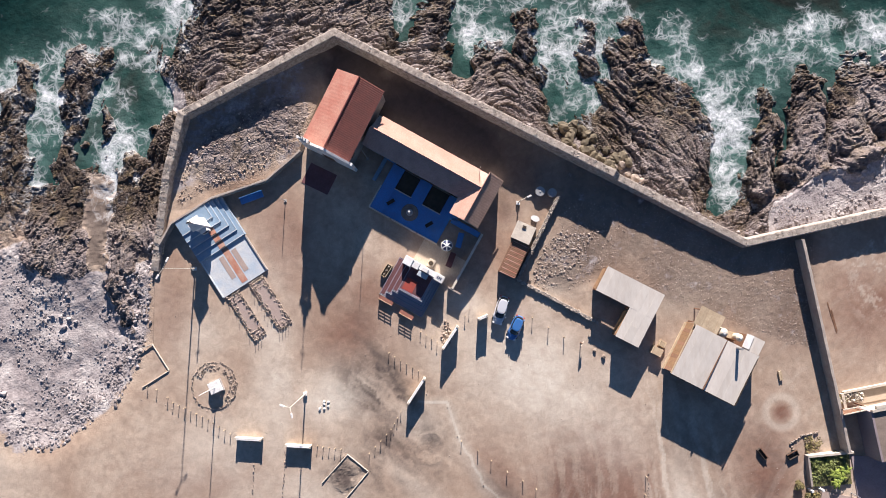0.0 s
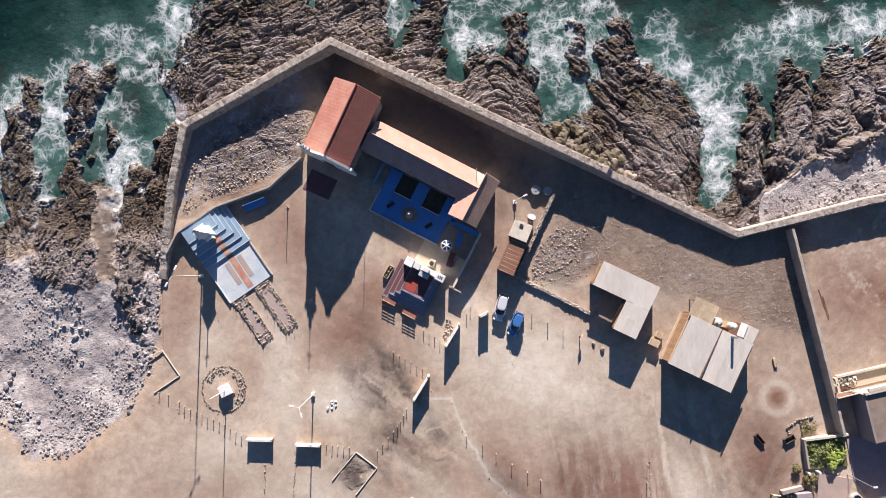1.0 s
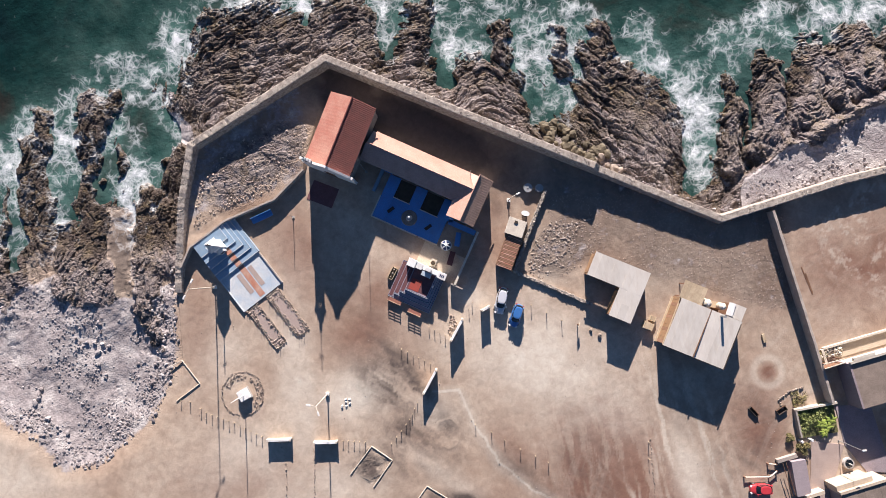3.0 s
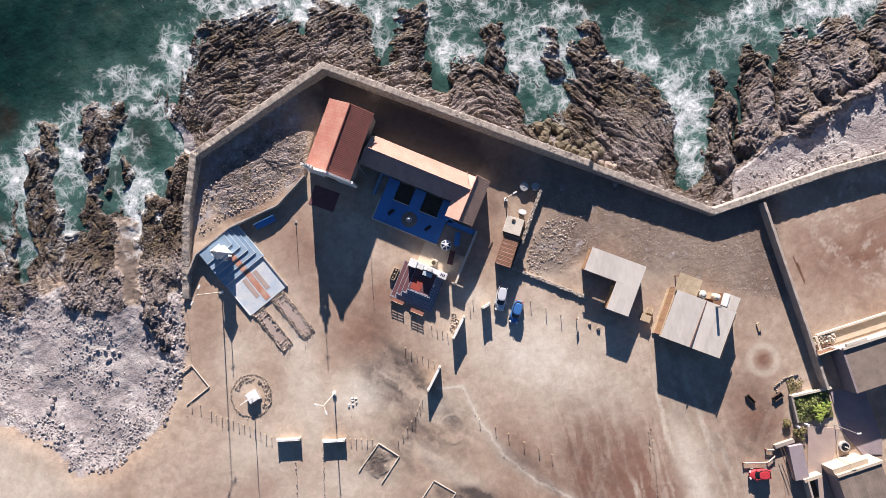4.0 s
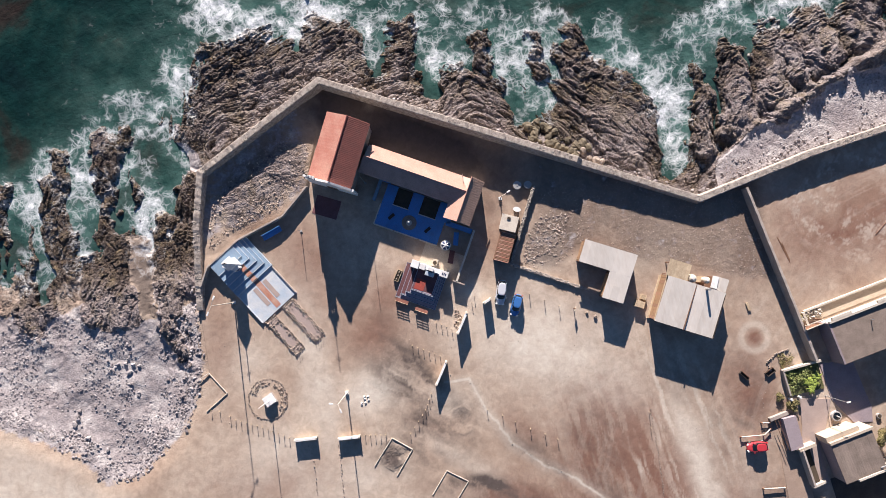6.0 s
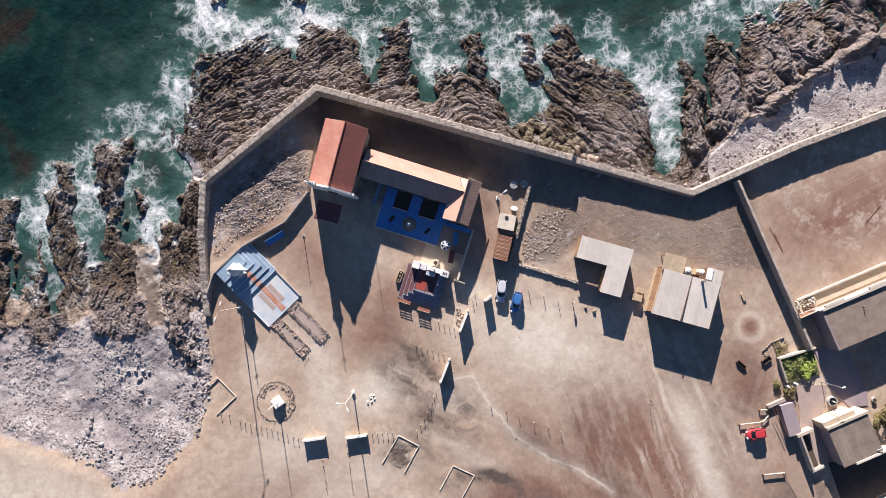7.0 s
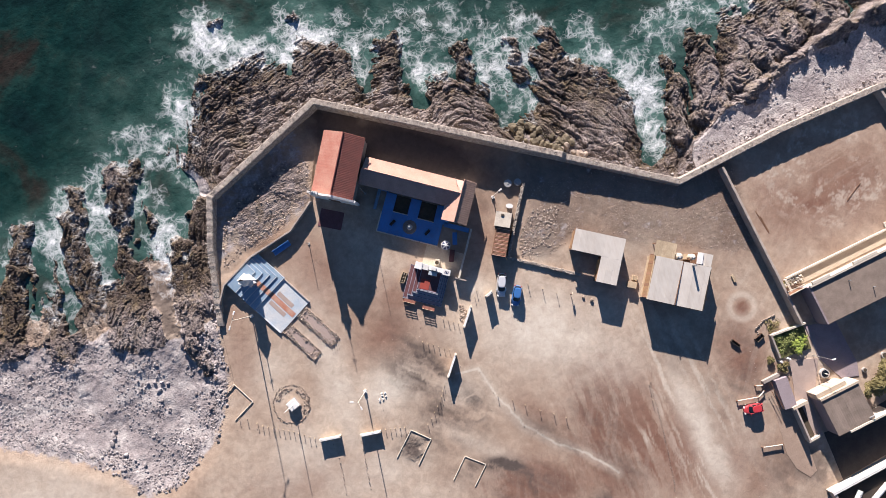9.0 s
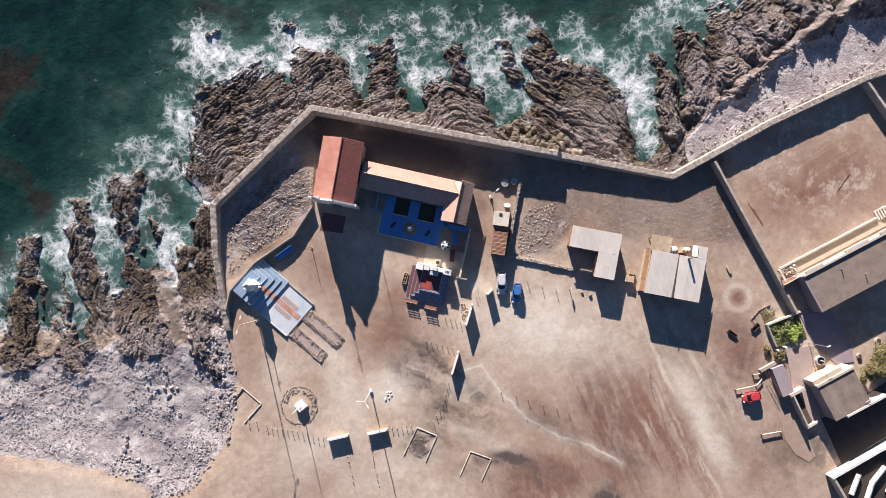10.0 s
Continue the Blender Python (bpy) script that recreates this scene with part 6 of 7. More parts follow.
drum(15.25, 12.6, 0.68, 0.6, STEEL, "round grey drum behind the yard wall", "grey drums")
drum(17.0, 12.4, 0.62, 0.6, STEEL, "round grey drum behind the yard wall", "grey drums")


def basin(x, y, z, rz):
    t = thing("basin", pose(x, y, 0, 0, 0, rz), "white oval basin on a small brick stand", "basin")
    part("stand", boxed(0, 0, -0.05, 0.7, 0.6, z), TIMBER_DARK, t)
    b = bmesh.new()
    bmesh.ops.create_cone(b, cap_ends=True, segments=18, radius1=0.4, radius2=0.6, depth=0.3, matrix=pose(0, 0, z + 0.1) @ Matrix.Diagonal((1.1, 0.7, 1, 1)))
    part("bowl", b, WHITE, t)


basin(14.4, 8.6, 1.0, -20)


def ground_stone(x, y, s, material, label, name, seed, group="", category="stone"):
    z = ground_height(x, y) - 0.08 * s
    b = lump(bmesh.new(), 0, 0, 0, s * 1.25, s, s * 0.8, seed, (seed * 37) % 180, 2)
    ob = part(name, b, material)
    ob.matrix_world = pose(x, y, z)
    tagged(ob, label, category, group)


rng = random.Random(77)
for i in range(46):
    f = rng.random()
    x = 18.6 + 9.5 * f + rng.uniform(-1.2, 1.2)
    y = 22.6 - 6.2 * f + rng.uniform(-2.2, 1.6)
    if y < 20.3 - 0.51 * (x - 14.0) + 1.6:
        y = 20.3 - 0.51 * (x - 14.0) + 1.6 + rng.uniform(0, 1.5)
    ground_stone(x, y, rng.uniform(0.7, 1.5), BOULDER, "ochre rounded boulder below the sea wall", "boulder", 900 + i, "boulders below the sea wall", "boulder")
for i in range(5):
    ground_stone(26.5 + 0.95 * i, 16.6 - 0.5 * i + rng.uniform(-0.4, 0.6), rng.uniform(0.9, 1.4), STONE, "pale rounded boulder beside the sea wall", "boulder", 960 + i, "boulders below the sea wall", "boulder")


def heap(name, rows, material, label, category, flat=(0.55, 0.9)):
    """Many loose stones as one mass."""
    unit = bmesh.new()
    bmesh.ops.create_icosphere(unit, subdivisions=1, radius=0.5)
    base = np.array([v.co[:] for v in unit.verts])
    tris = np.array([[v.index for v in f.verts] for f in unit.faces])
    unit.free()
    gen = np.random.RandomState(len(rows))
    co = np.zeros((len(rows), len(base), 3), np.float32)
    for i, (x, y, z, s) in enumerate(rows):
        k = gen.uniform(0.72, 1.2, (len(base), 1))
        p = base * k * np.array([s * gen.uniform(0.9, 1.5), s, s * gen.uniform(*flat)])
        a = gen.uniform(0, math.pi)
        c, d = math.cos(a), math.sin(a)
        co[i, :, 0] = x + c * p[:, 0] - d * p[:, 1]
        co[i, :, 1] = y + d * p[:, 0] + c * p[:, 1]
        co[i, :, 2] = z + p[:, 2] + 0.2 * s
    faces = (tris[None] + (np.arange(len(rows)) * len(base))[:, None, None]).reshape(-1, 3)
    me = bpy.data.meshes.new(name)
    me.from_pydata(co.reshape(-1, 3).tolist(), [], faces.tolist())
    me.shade_flat()
    me.materials.append(material)
    return tagged(new(name, me), label, category, kind="stuff")


def scatter(count, area, sizes, seed, keep=None):
    """Places on the ground with a stone size each, few large and many small."""
    gen = np.random.RandomState(seed)
    x = gen.uniform(area[0], area[1], count)
    y = gen.uniform(area[2], area[3], count)
    z, masks = terrain(x[None], y[None])
    z = z[0]
    s = sizes[0] + (sizes[1] - sizes[0]) * gen.uniform(0, 1, count) ** 3
    ok = np.ones(count, bool) if keep is None else keep(x, y, z, {k: v[0] for k, v in masks.items()})
    return [(a, b, c, d) for a, b, c, d, o in zip(x, y, z, s, ok) if o]


def varied(name, ramp_stops, rough=0.9):
    """Stone whose tone changes from piece to piece of one mass."""
    m, n, l, b = shader(name, rough, 0.0, 0.2)
    isl = n.new("ShaderNodeNewGeometry").outputs["Random Per Island"]
    c = ramp(n, l, isl, ramp_stops)
    c = mix(n, l, 0.45, c, ramp(n, l, noise_tex(n, l, where(n), 8.0), [(0.3, 0.25), (0.7, 0.75)]), "OVERLAY")
    l.new(c, b.inputs["Base Color"])
    return m


SHINGLE = varied("shingle_stones", [(0.0, (0.20, 0.17, 0.165)), (0.5, (0.31, 0.28, 0.27)), (1.0, (0.44, 0.40, 0.385))])
RUBBLE_WALL = varied("wall_rubble_stones", [(0.0, (0.19, 0.155, 0.13)), (0.5, (0.36, 0.31, 0.26)), (1.0, (0.46, 0.41, 0.345))])
RUBBLE_PALE = varied("pale_rubble_stones", [(0.0, (0.36, 0.30, 0.24)), (0.5, (0.52, 0.46, 0.37)), (1.0, (0.66, 0.61, 0.52))])
RUBBLE = varied("rubble_stones", [(0.0, (0.25, 0.19, 0.155)), (0.5, (0.40, 0.32, 0.26)), (1.0, (0.54, 0.455, 0.38))])


def clumped(x, y, seed, cut, size=0.25):
    return fractal(x * size, y * size, seed, 4) > cut


heap("beach_stones", scatter(26000, (-94, -40, -30, 14), (0.06, 0.4), 5, lambda x, y, z, m: (m["pebble"] > 0.6) & (m["rock"] < 0.6) & (z > SEA + 0.1) & clumped(x, y, 91, 0.44)), SHINGLE, "grey loose stones scattered over the shingle beach", "stones", (0.28, 0.48))
heap("beach_boulders", scatter(5200, (-94, -40, -29, 12), (0.18, 0.95), 51, lambda x, y, z, m: (m["pebble"] > 0.5) & (m["rock"] < 0.8) & (z > SEA + 0.2) & ((clumped(x, y, 58, 0.66, 0.33) & clumped(x, y, 59, 0.5, 1.1)) | (np.hypot((x + 55.0) / 2.9, (y + 4.5) / 3.4) < 0.75 + 0.5 * np.sin(x * 7 + y * 5)))), SHINGLE, "clusters of lilac-grey boulders on the shingle beach", "boulders", (0.4, 0.75))
heap("shore_stones", scatter(4500, (46, 96, 5, 26), (0.07, 0.5), 6, lambda x, y, z, m: (m["pebble"] > 0.6) & (m["rock"] < 0.6) & (z > SEA + 0.2) & clumped(x, y, 91, 0.5)), SHINGLE, "grey loose stones on the shore beside the sea wall", "stones", (0.28, 0.5))
heap("edge_rubble", scatter(8000, (-68, -38, -30, 4), (0.08, 0.58), 7, lambda x, y, z, m: (np.abs(outline_distance(x, y, PLATFORM) - 1.6) < 1.9) & (y < 0.5) & clumped(x, y, 55, 0.45, 0.4)), SHINGLE, "rough rubble bank along the beach edge", "rubble", (0.35, 0.6))
heap("yard_rubble", scatter(13000, (11, 28, -7, 9), (0.05, 0.34), 8, lambda x, y, z, m: (np.hypot(((x - 18.6) * 0.9 + (y - 2.2) * 0.43) / 6.6, (-(x - 18.6) * 0.43 + (y - 2.2) * 0.9) / 3.4) < 1.9 * fractal(x * 0.45, y * 0.45, 9, 4) - 0.12) & (np.sin(x * 53.1 + y * 91.7) > 0.1) & (y > -0.54 * (x - 11.9) + 0.6)), RUBBLE, "heap of broken stone and rubble in the yard", "rubble", (0.35, 0.6))
heap("yard_gravel", scatter(15000, (16, 55, -14, 11), (0.04, 0.17), 9, lambda x, y, z, m: (m["pebble"] > 0.2) & clumped(x, y, 31, 0.40)), RUBBLE, "loose gravel over the yard behind the sheds", "gravel")
heap("terrace_rubble", scatter(6500, (-38, -18, 7, 30), (0.08, 0.36), 10, lambda x, y, z, m: (outline_distance(x, y, TERRACE) < -0.4) & (((m["rock"] > 0.3) & (np.sin(x * 91.7) > 0.75)) | ((np.abs(outline_distance(x, y, TERRACE) + 2.2) < 0.5) & (y < 18)))), RUBBLE, "loose broken stones on the raised terrace", "rubble")
heap("lot_pebbles", scatter(1300, (-44, 58, -56, 2), (0.04, 0.15), 11, lambda x, y, z, m: (outline_distance(x, y, PLATFORM) < -1) & clumped(x, y, 37, 0.5)), RUBBLE, "small pebbles scattered over the dusty lot", "pebbles")
heap("wall_rubble", scatter(900, (-2, 5, -11, -5), (0.12, 0.5), 12, lambda x, y, z, m: np.hypot((x - 1.7) / 0.7, (y + 8.0) / 1.9) < 1), RUBBLE, "small heap of stones behind a panel wall", "rubble")


# rubble set in the top of the sea wall
gen = np.random.RandomState(31)
top_rows = []
for ((xa, ya), ha), ((xb, yb), hb) in zip(CREST, CREST[1:]):
    L = math.hypot(xb - xa, yb - ya)
    for _ in range(int(L * 20)):
        f, side = gen.uniform(), gen.uniform(-0.46, 0.46)
        s_ = 0.1 + 0.3 * gen.uniform() ** 3
        top_rows.append((xa + (xb - xa) * f - (yb - ya) / L * side, ya + (yb - ya) * f + (xb - xa) / L * side, ha + (hb - ha) * f - 0.46 * s_, s_))
for (xa, ya), (xb, yb), h_ in (((17.9, 11.9), (15.9, 8.0), 0.8), ((15.9, 8.0), (11.9, -0.1), 0.8), ((11.9, -0.1), (23.6, -6.4), 0.42)):
    L = math.hypot(xb - xa, yb - ya)
    for _ in range(int(L * 14)):
        f, side = gen.uniform(), gen.uniform(-0.26, 0.26)
        s_ = 0.12 + 0.26 * gen.uniform() ** 2
        top_rows.append((xa + (xb - xa) * f - (yb - ya) / L * side, ya + (yb - ya) * f + (xb - xa) / L * side, h_ - 0.36 * s_, s_))
heap("wall_top_stones", top_rows, RUBBLE_WALL, "rough stones set in the mortar tops of the stone walls", "stones")
foot_rows = []
for ((xa, ya), ha), ((xb, yb), hb) in zip(CREST, CREST[1:]):
    L = math.hypot(xb - xa, yb - ya)
    for _ in range(int(L * 2.2)):
        f, side = gen.uniform(), 0.8 + 1.1 * gen.uniform() ** 2
        x, y = xa + (xb - xa) * f - (yb - ya) / L * side, ya + (yb - ya) * f + (xb - xa) / L * side
        foot_rows.append((x, y, gen.uniform(0.15, 0.7)))
fz = terrain(np.array([[r[0] for r in foot_rows]]), np.array([[r[1] for r in foot_rows]]))[0][0]
heap("wall_foot_rubble", [(x, y, z - 0.1 * s_, s_) for (x, y, s_), z in zip(foot_rows, fz)], SHINGLE, "rough rubble along the foot of the sea wall", "rubble")

tagged(part("pavement_pad", boxed(0, 0, -0.15, 4.2, 3.2, 0.2), MAROON), "dark maroon painted slab before the chapel", "paving", kind="structure").matrix_world = pose(-16.75, 14.5, 0, 0, 0, -26)


# ---------------------------------------------------------------- compound beyond the east wall
EAST = local(11.1)


def long_building():
    t = thing("building", EAST, "long flat-roofed building with cream parapet", "building")
    part("wall", boxed(72.0, -33.1, 0, 32.2, 6.6, 3.0), PALE_WALL, t)
    part("roof", boxed(72.0, -33.1, 3.0, 32.6, 7.0, 0.16), FELT, t, "dark brown roof covering")
    part("parapet", boxed(72.0, -29.5, 3.0, 32.6, 0.35, 0.45), PALE_WALL, t, "cream parapet")
    for u, w in ((58.0, 3.4), (66.5, 4.6), (72.8, 3.2), (79.0, 4.0)):
        part("coping_block", boxed(u, -29.1, 3.1, w, 0.5, 0.36, 0, 0.03), PALE_WALL, t, "cream block on the parapet")
    for u, n in ((62.3, -31.4), (65.6, -34.2), (71.0, -32.0), (75.5, -34.0)):
        part("vent_pipe", tube(bmesh.new(), (u, n, 3.1), (u, n, 3.75), 0.07), STEEL, t)
    # darker material puts this end's shade into its colour
    part("end_wall", boxed(55.75, -33.1, 0, 0.3, 7.0, 3.2), PAVER, t)


long_building()


def terrace_strip():
    t = thing("terrace_wall", EAST, "cream garden wall along the building's terrace", "wall", kind="structure")
    part("wall", boxed(64.2, -27.2, -0.1, 20.0, 0.3, 0.6), PALE_WALL, t)
    part("wall", boxed(54.0, -28.6, -0.1, 0.4, 2.6, 0.6), PALE_WALL, t)
    part("floor", boxed(66.0, -28.3, -0.1, 23.0, 2.0, 0.2), SANDY, t, "sandy terrace floor")
    for i in range(5):
        part("step", boxed(74.5 + 0.45 * i, -26.9, -0.1, 0.42, 1.8, 0.3 + 0.12 * i), PALE_WALL, t)


terrace_strip()


def bush(m, label, leaf, radius, high, count, seed, trunk=0.0, name="bush", size=0.22, squash=1.0):
    t = thing(name, m, label, "plant" if name == "bush" else "tree")
    rng = random.Random(seed)
    tr = bmesh.new()
    tube(tr, (0, 0, -0.1), (0.05, 0.03, max(0.5, trunk)), 0.12 if trunk else 0.06, 0.07 if trunk else 0.04, 7)
    for i in range(7):
        a = 2 * math.pi * i / 7 + rng.uniform(-0.3, 0.3)
        r = radius * rng.uniform(0.45, 0.8)
        tube(tr, (0.03, 0.02, max(0.3, trunk * 0.8)), (r * math.cos(a), r * squash * math.sin(a), trunk + high * rng.uniform(0.35, 0.75)), 0.06, 0.015, 5)
    part("trunk", tr, BARK, t)
    verts, faces = [], []
    lobes = [(rng.uniform(-0.6, 0.6) * radius, rng.uniform(-0.6, 0.6) * radius * squash, trunk + high * rng.uniform(0.3, 0.75), radius * rng.uniform(0.3, 0.55)) for _ in range(9)]
    for i in range(count):
        cx, cy, cz, r = rng.choice(lobes)
        d = Vector((rng.gauss(0, 1), rng.gauss(0, 1), rng.gauss(0, 1))).normalized() * r * rng.uniform(0.55, 1.05)
        p = Vector((cx, cy, cz)) + Vector((d.x, d.y, d.z * 0.75))
        if p.z < 0.05:
            continue
        u = Vector((rng.gauss(0, 1), rng.gauss(0, 1), rng.gauss(0, 0.5))).normalized()
        v = u.cross(Vector((rng.gauss(0, 0.4), rng.gauss(0, 0.4), 1))).normalized()
        s = size * rng.uniform(0.6, 1.3)
        k = len(verts)
        verts += [tuple(p - u * s), tuple(p + v * s * 0.4), tuple(p + u * s), tuple(p - v * s * 0.4)]
        faces.append((k, k + 1, k + 2, k + 3))
    me = bpy.data.meshes.new("crown")
    me.from_pydata(verts, [], faces)
    me.materials.append(leaf)
    ob = new("crown", me)
    ob.parent = t


def broad_plant(m, seed):
    t = thing("banana_plant", m, "broad-leaved yellow-green garden plant", "plant", "broad-leaved plants in the garden")
    rng = random.Random(seed)
    part("stem", tube(bmesh.new(), (0, 0, 0), (0, 0, 0.7), 0.1, 0.06, 7), BARK, t)
    for i in range(9):
        a = 2 * math.pi * i / 9 + rng.uniform(-0.3, 0.3)
        L = rng.uniform(0.7, 1.15)
        b = bmesh.new()
        rows = []
        for k in range(5):
            f = k / 4
            w = 0.2 * math.sin(math.pi * (0.12 + 0.85 * f))
            x, z = L * f, 0.7 + 0.55 * f - 0.75 * f * f
            rows.append([b.verts.new((x, -w, z - 0.05)), b.verts.new((x, 0, z)), b.verts.new((x, w, z - 0.05))])
        for r, q in zip(rows, rows[1:]):
            for j in (0, 1):
                b.faces.new((r[j], q[j], q[j + 1], r[j + 1]))
        bmesh.ops.rotate(b, verts=b.verts, matrix=Matrix.Rotation(a, 3, "Z"))
        part("leaf", b, LEAF_YELLOW, t)


def garden():
    t = thing("garden_wall", pose(0, 0, 0), "pale low wall round a planted garden bed", "wall", kind="structure")
    part("wall", boxed(56.2, -24.85, -0.1, 6.4, 0.3, 1.0, 5.5), PALE_WALL, t)
    part("wall", boxed(53.2, -27.2, -0.1, 0.28, 4.3, 0.95, 6), WALL_BLOCK, t)
    part("soil", boxed(56.4, -27.3, -0.1, 5.8, 4.2, 0.3, 4), GROUND_COVER, t, "low green ground cover")


garden()
bush(pose(55.2, -26.8, 0.15), "dense green bed of garden plants", LEAF, 2.1, 0.3, 1500, 3, 0, "bush", 0.16)
bush(pose(57.4, -26.0, 0.15), "dense green bed of garden plants", LEAF, 1.7, 0.3, 900, 4, 0, "bush", 0.16)
for i, (x, y) in enumerate(((56.7, -27.6), (57.6, -28.0), (57.0, -28.8), (58.2, -27.0))):
    broad_plant(pose(x, y, 0.15), 20 + i)
bush(pose(54.0, -23.6, 0), "dry yellowish bushes behind the low wall", LEAF_DRY, 1.4, 0.15, 700, 5, 0, "bush", 0.15)
bush(pose(53.5, -31.2, 0), "dusty olive shrub by the path", LEAF_DRY, 1.2, 1.3, 1300, 6, 0, "bush", 0.15)
bush(pose(52.0, -29.3, 0), "small dark shrub by the path", LEAF_DRY, 0.8, 0.8, 600, 7, 0, "bush", 0.14)
bush(pose(69.3, -36.4, 0), "spreading olive-green garden tree", LEAF_DRY, 3.9, 2.1, 6500, 8, 1.2, "tree", 0.24, 0.75)
bush(pose(66.9, -38.4, 0), "low rounded garden tree beside the roof", LEAF_DRY, 1.6, 1.5, 1600, 9, 0.8, "tree", 0.2)


def paved(name, outline, z, material, label):
    return tagged(part(name, prism(bmesh.new(), outline, -0.15, z), material), label, "paving", kind="structure")


paved("pavement", [(59.5, -25.2), (64.9, -25.5), (66.6, -33.6), (66.3, -36.0), (63.2, -35.6), (60.3, -31.3)], 0.12, PAVER, "lilac grey paved court")
paved("path", [(55.2, -30.2), (60.2, -31.2), (58.2, -36.2), (56.9, -38.2), (57.3, -44.3), (55.9, -44.6), (54.0, -38.2), (54.6, -35.0)], 0.14, TERRA_FLOOR, "salmon concrete garden path")
paved("pavement_2", [(50.3, -37.0), (53.3, -38.0), (54.2, -44.0), (54.6, -50.0), (53.2, -50.8), (51.3, -48.8), (50.3, -45.9)], 0.06, PATH_BROWN, "raised earth walkway with a curved kerb")


def gate_house():
    t = thing("gate_block", pose(0, 0, 0), "low rendered gate walls beside the path", "wall", kind="structure")
    part("wall", boxed(51.0, -32.4, -0.1, 3.2, 0.6, 0.7, 12, 0.03), WALL_BLOCK, t)
    part("wall", boxed(52.5, -35.3, -0.1, 2.2, 5.3, 1.3, 4), PAVER, t, "lilac rendered block")
    for x in (50.55, 51.05):
        part("rail", tube(bmesh.new(), (x - 0.5, -32.9, 0.9), (x + 0.45, -38.0, 0.9), 0.05, sides=6), WOOD_BROWN, t)
    part("ledge", boxed(54.2, -37.85, -0.1, 2.9, 0.55, 1.6, 12, 0.03), SANDY, t, "cream ledge")
    part("wall", boxed(53.75, -41.2, -0.1, 0.3, 6.2, 1.7, 8), WALL_BLOCK, t)
    part("wall", boxed(55.4, -44.3, -0.1, 2.2, 0.4, 0.9, 14), PALE_WALL, t)
    part("bed", boxed(54.7, -41.3, -0.1, 1.3, 5.4, 0.5, 8), DARK_SOIL, t)
    part("post", boxed(54.9, -29.9, -0.1, 0.35, 0.35, 1.1, 10, 0.03), WHITE, t)
    part("post", boxed(53.4, -30.0, -0.1, 0.35, 0.35, 1.1, 10, 0.03), WHITE, t)


gate_house()


def passage_shade_screen():
    t = thing("passage_shade_screen", pose(58.8, -18.7, 0, 0, 0, 11), "whitewashed beams over a dark boarded screen across the passage", "screen", kind="structure")
    # boards added below the beams to throw shade over the passage
    for k in range(10):
        part("board", boxed(-1.35 + 0.3 * k, 0, 0, 0.28, 0.07, 2.2 + 0.04 * (k % 3)), WOOD_BROWN, t)
    for y in (0.12, 0.75):
        part("beam", boxed(0, y, 2.25, 3.3, 0.12, 0.14, 2 - 5 * y), PALE_WALL, t, "whitewashed beam")
    part("post", boxed(-1.45, 0.75, -0.1, 0.14, 0.14, 2.34), WOOD_BROWN, t)
    part("post", boxed(1.3, 0.75, -0.1, 0.14, 0.14, 2.34), WOOD_BROWN, t)


passage_shade_screen()
heap("passage_rubble", [(57.9 + 3.4 * a, -17.9 + 1.3 * b + 0.5 * a, 0.05 + 0.3 * c, 0.15 + 0.35 * d * d) for a, b, c, d in np.random.RandomState(71).uniform(0, 1, (170, 4))], RUBBLE_PALE, "pale rubble and broken plaster heaped by the passage", "rubble")
bush(pose(58.3, -17.3, 0.1), "low dry plants among the rubble", LEAF_DRY, 0.8, 0.3, 450, 15, 0, "bush", 0.14)


def second_house():
    t = thing("outbuilding", pose(61.0, -39.9, 0, 0, 0, 11.5), "square outbuilding with worn brown sheet roof", "building")
    part("wall", boxed(0, 0, 0, 6.9, 6.5, 3.1), PAVER, t)
    for i in range(6):
        part("roof_strip", solid(ribbed_slope(bmesh.new(), (-3.5 + 1.17 * i, 3.3, 3.2 + 0.015 * (i % 2)), (-2.32 + 1.17 * i, 3.3, 3.2 + 0.015 * (i % 2)), (-2.32 + 1.17 * i, -3.4, 3.12 + 0.015 * (i % 2)), (-3.5 + 1.17 * i, -3.4, 3.12 + 0.015 * (i % 2)), 0.3, 0.006), 0.06), FELT, t)
    part("parapet", boxed(0.1, 3.45, 0, 7.4, 0.4, 3.4), SANDY, t, "sand-coloured parapet")
    part("ledge", boxed(-0.9, 4.05, 0, 5.6, 0.75, 2.9), SANDY, t, "broad sand-coloured ledge")
    part("parapet", boxed(2.6, -3.55, 0, 8.0, 0.32, 3.3), PALE_WALL, t, "cream parapet")
    part("pipe", tube(bmesh.new(), (2.6, -2.9, 3.2), (3.4, -2.7, 3.6), 0.09), STEEL, t)


second_house()
# dark ground laid here also deepens the outbuilding's shade by colour
paved("pavement_3", [(57.6, -44.0), (61.5, -43.6), (76.0, -39.6), (78.0, -47.5), (58.6, -52.6)], 0.1, DARK_PAD, "dark worn asphalt yard behind the outbuilding")


def third_house():
    t = thing("workshop", pose(55.5, -53.45, 0, 0, 0, 13.0), "workshop with dark flat roof behind a white parapet", "building")
    part("wall", boxed(8.0, -0.2, 0, 16.5, 0.34, 1.9), PALE_WALL, t, "cream parapet wall")
    part("coping", boxed(8.0, -0.2, 1.9, 16.6, 0.42, 0.1), WHITE, t, "white coping")
    part("wall", boxed(0.1, -5.0, 0, 0.4, 9.2, 1.85), WALL_BLOCK, t)
    part("floor", boxed(8.2, -5.2, 0, 15.8, 9.2, 1.1), TIMBER_DARK, t, "dark flat roof")


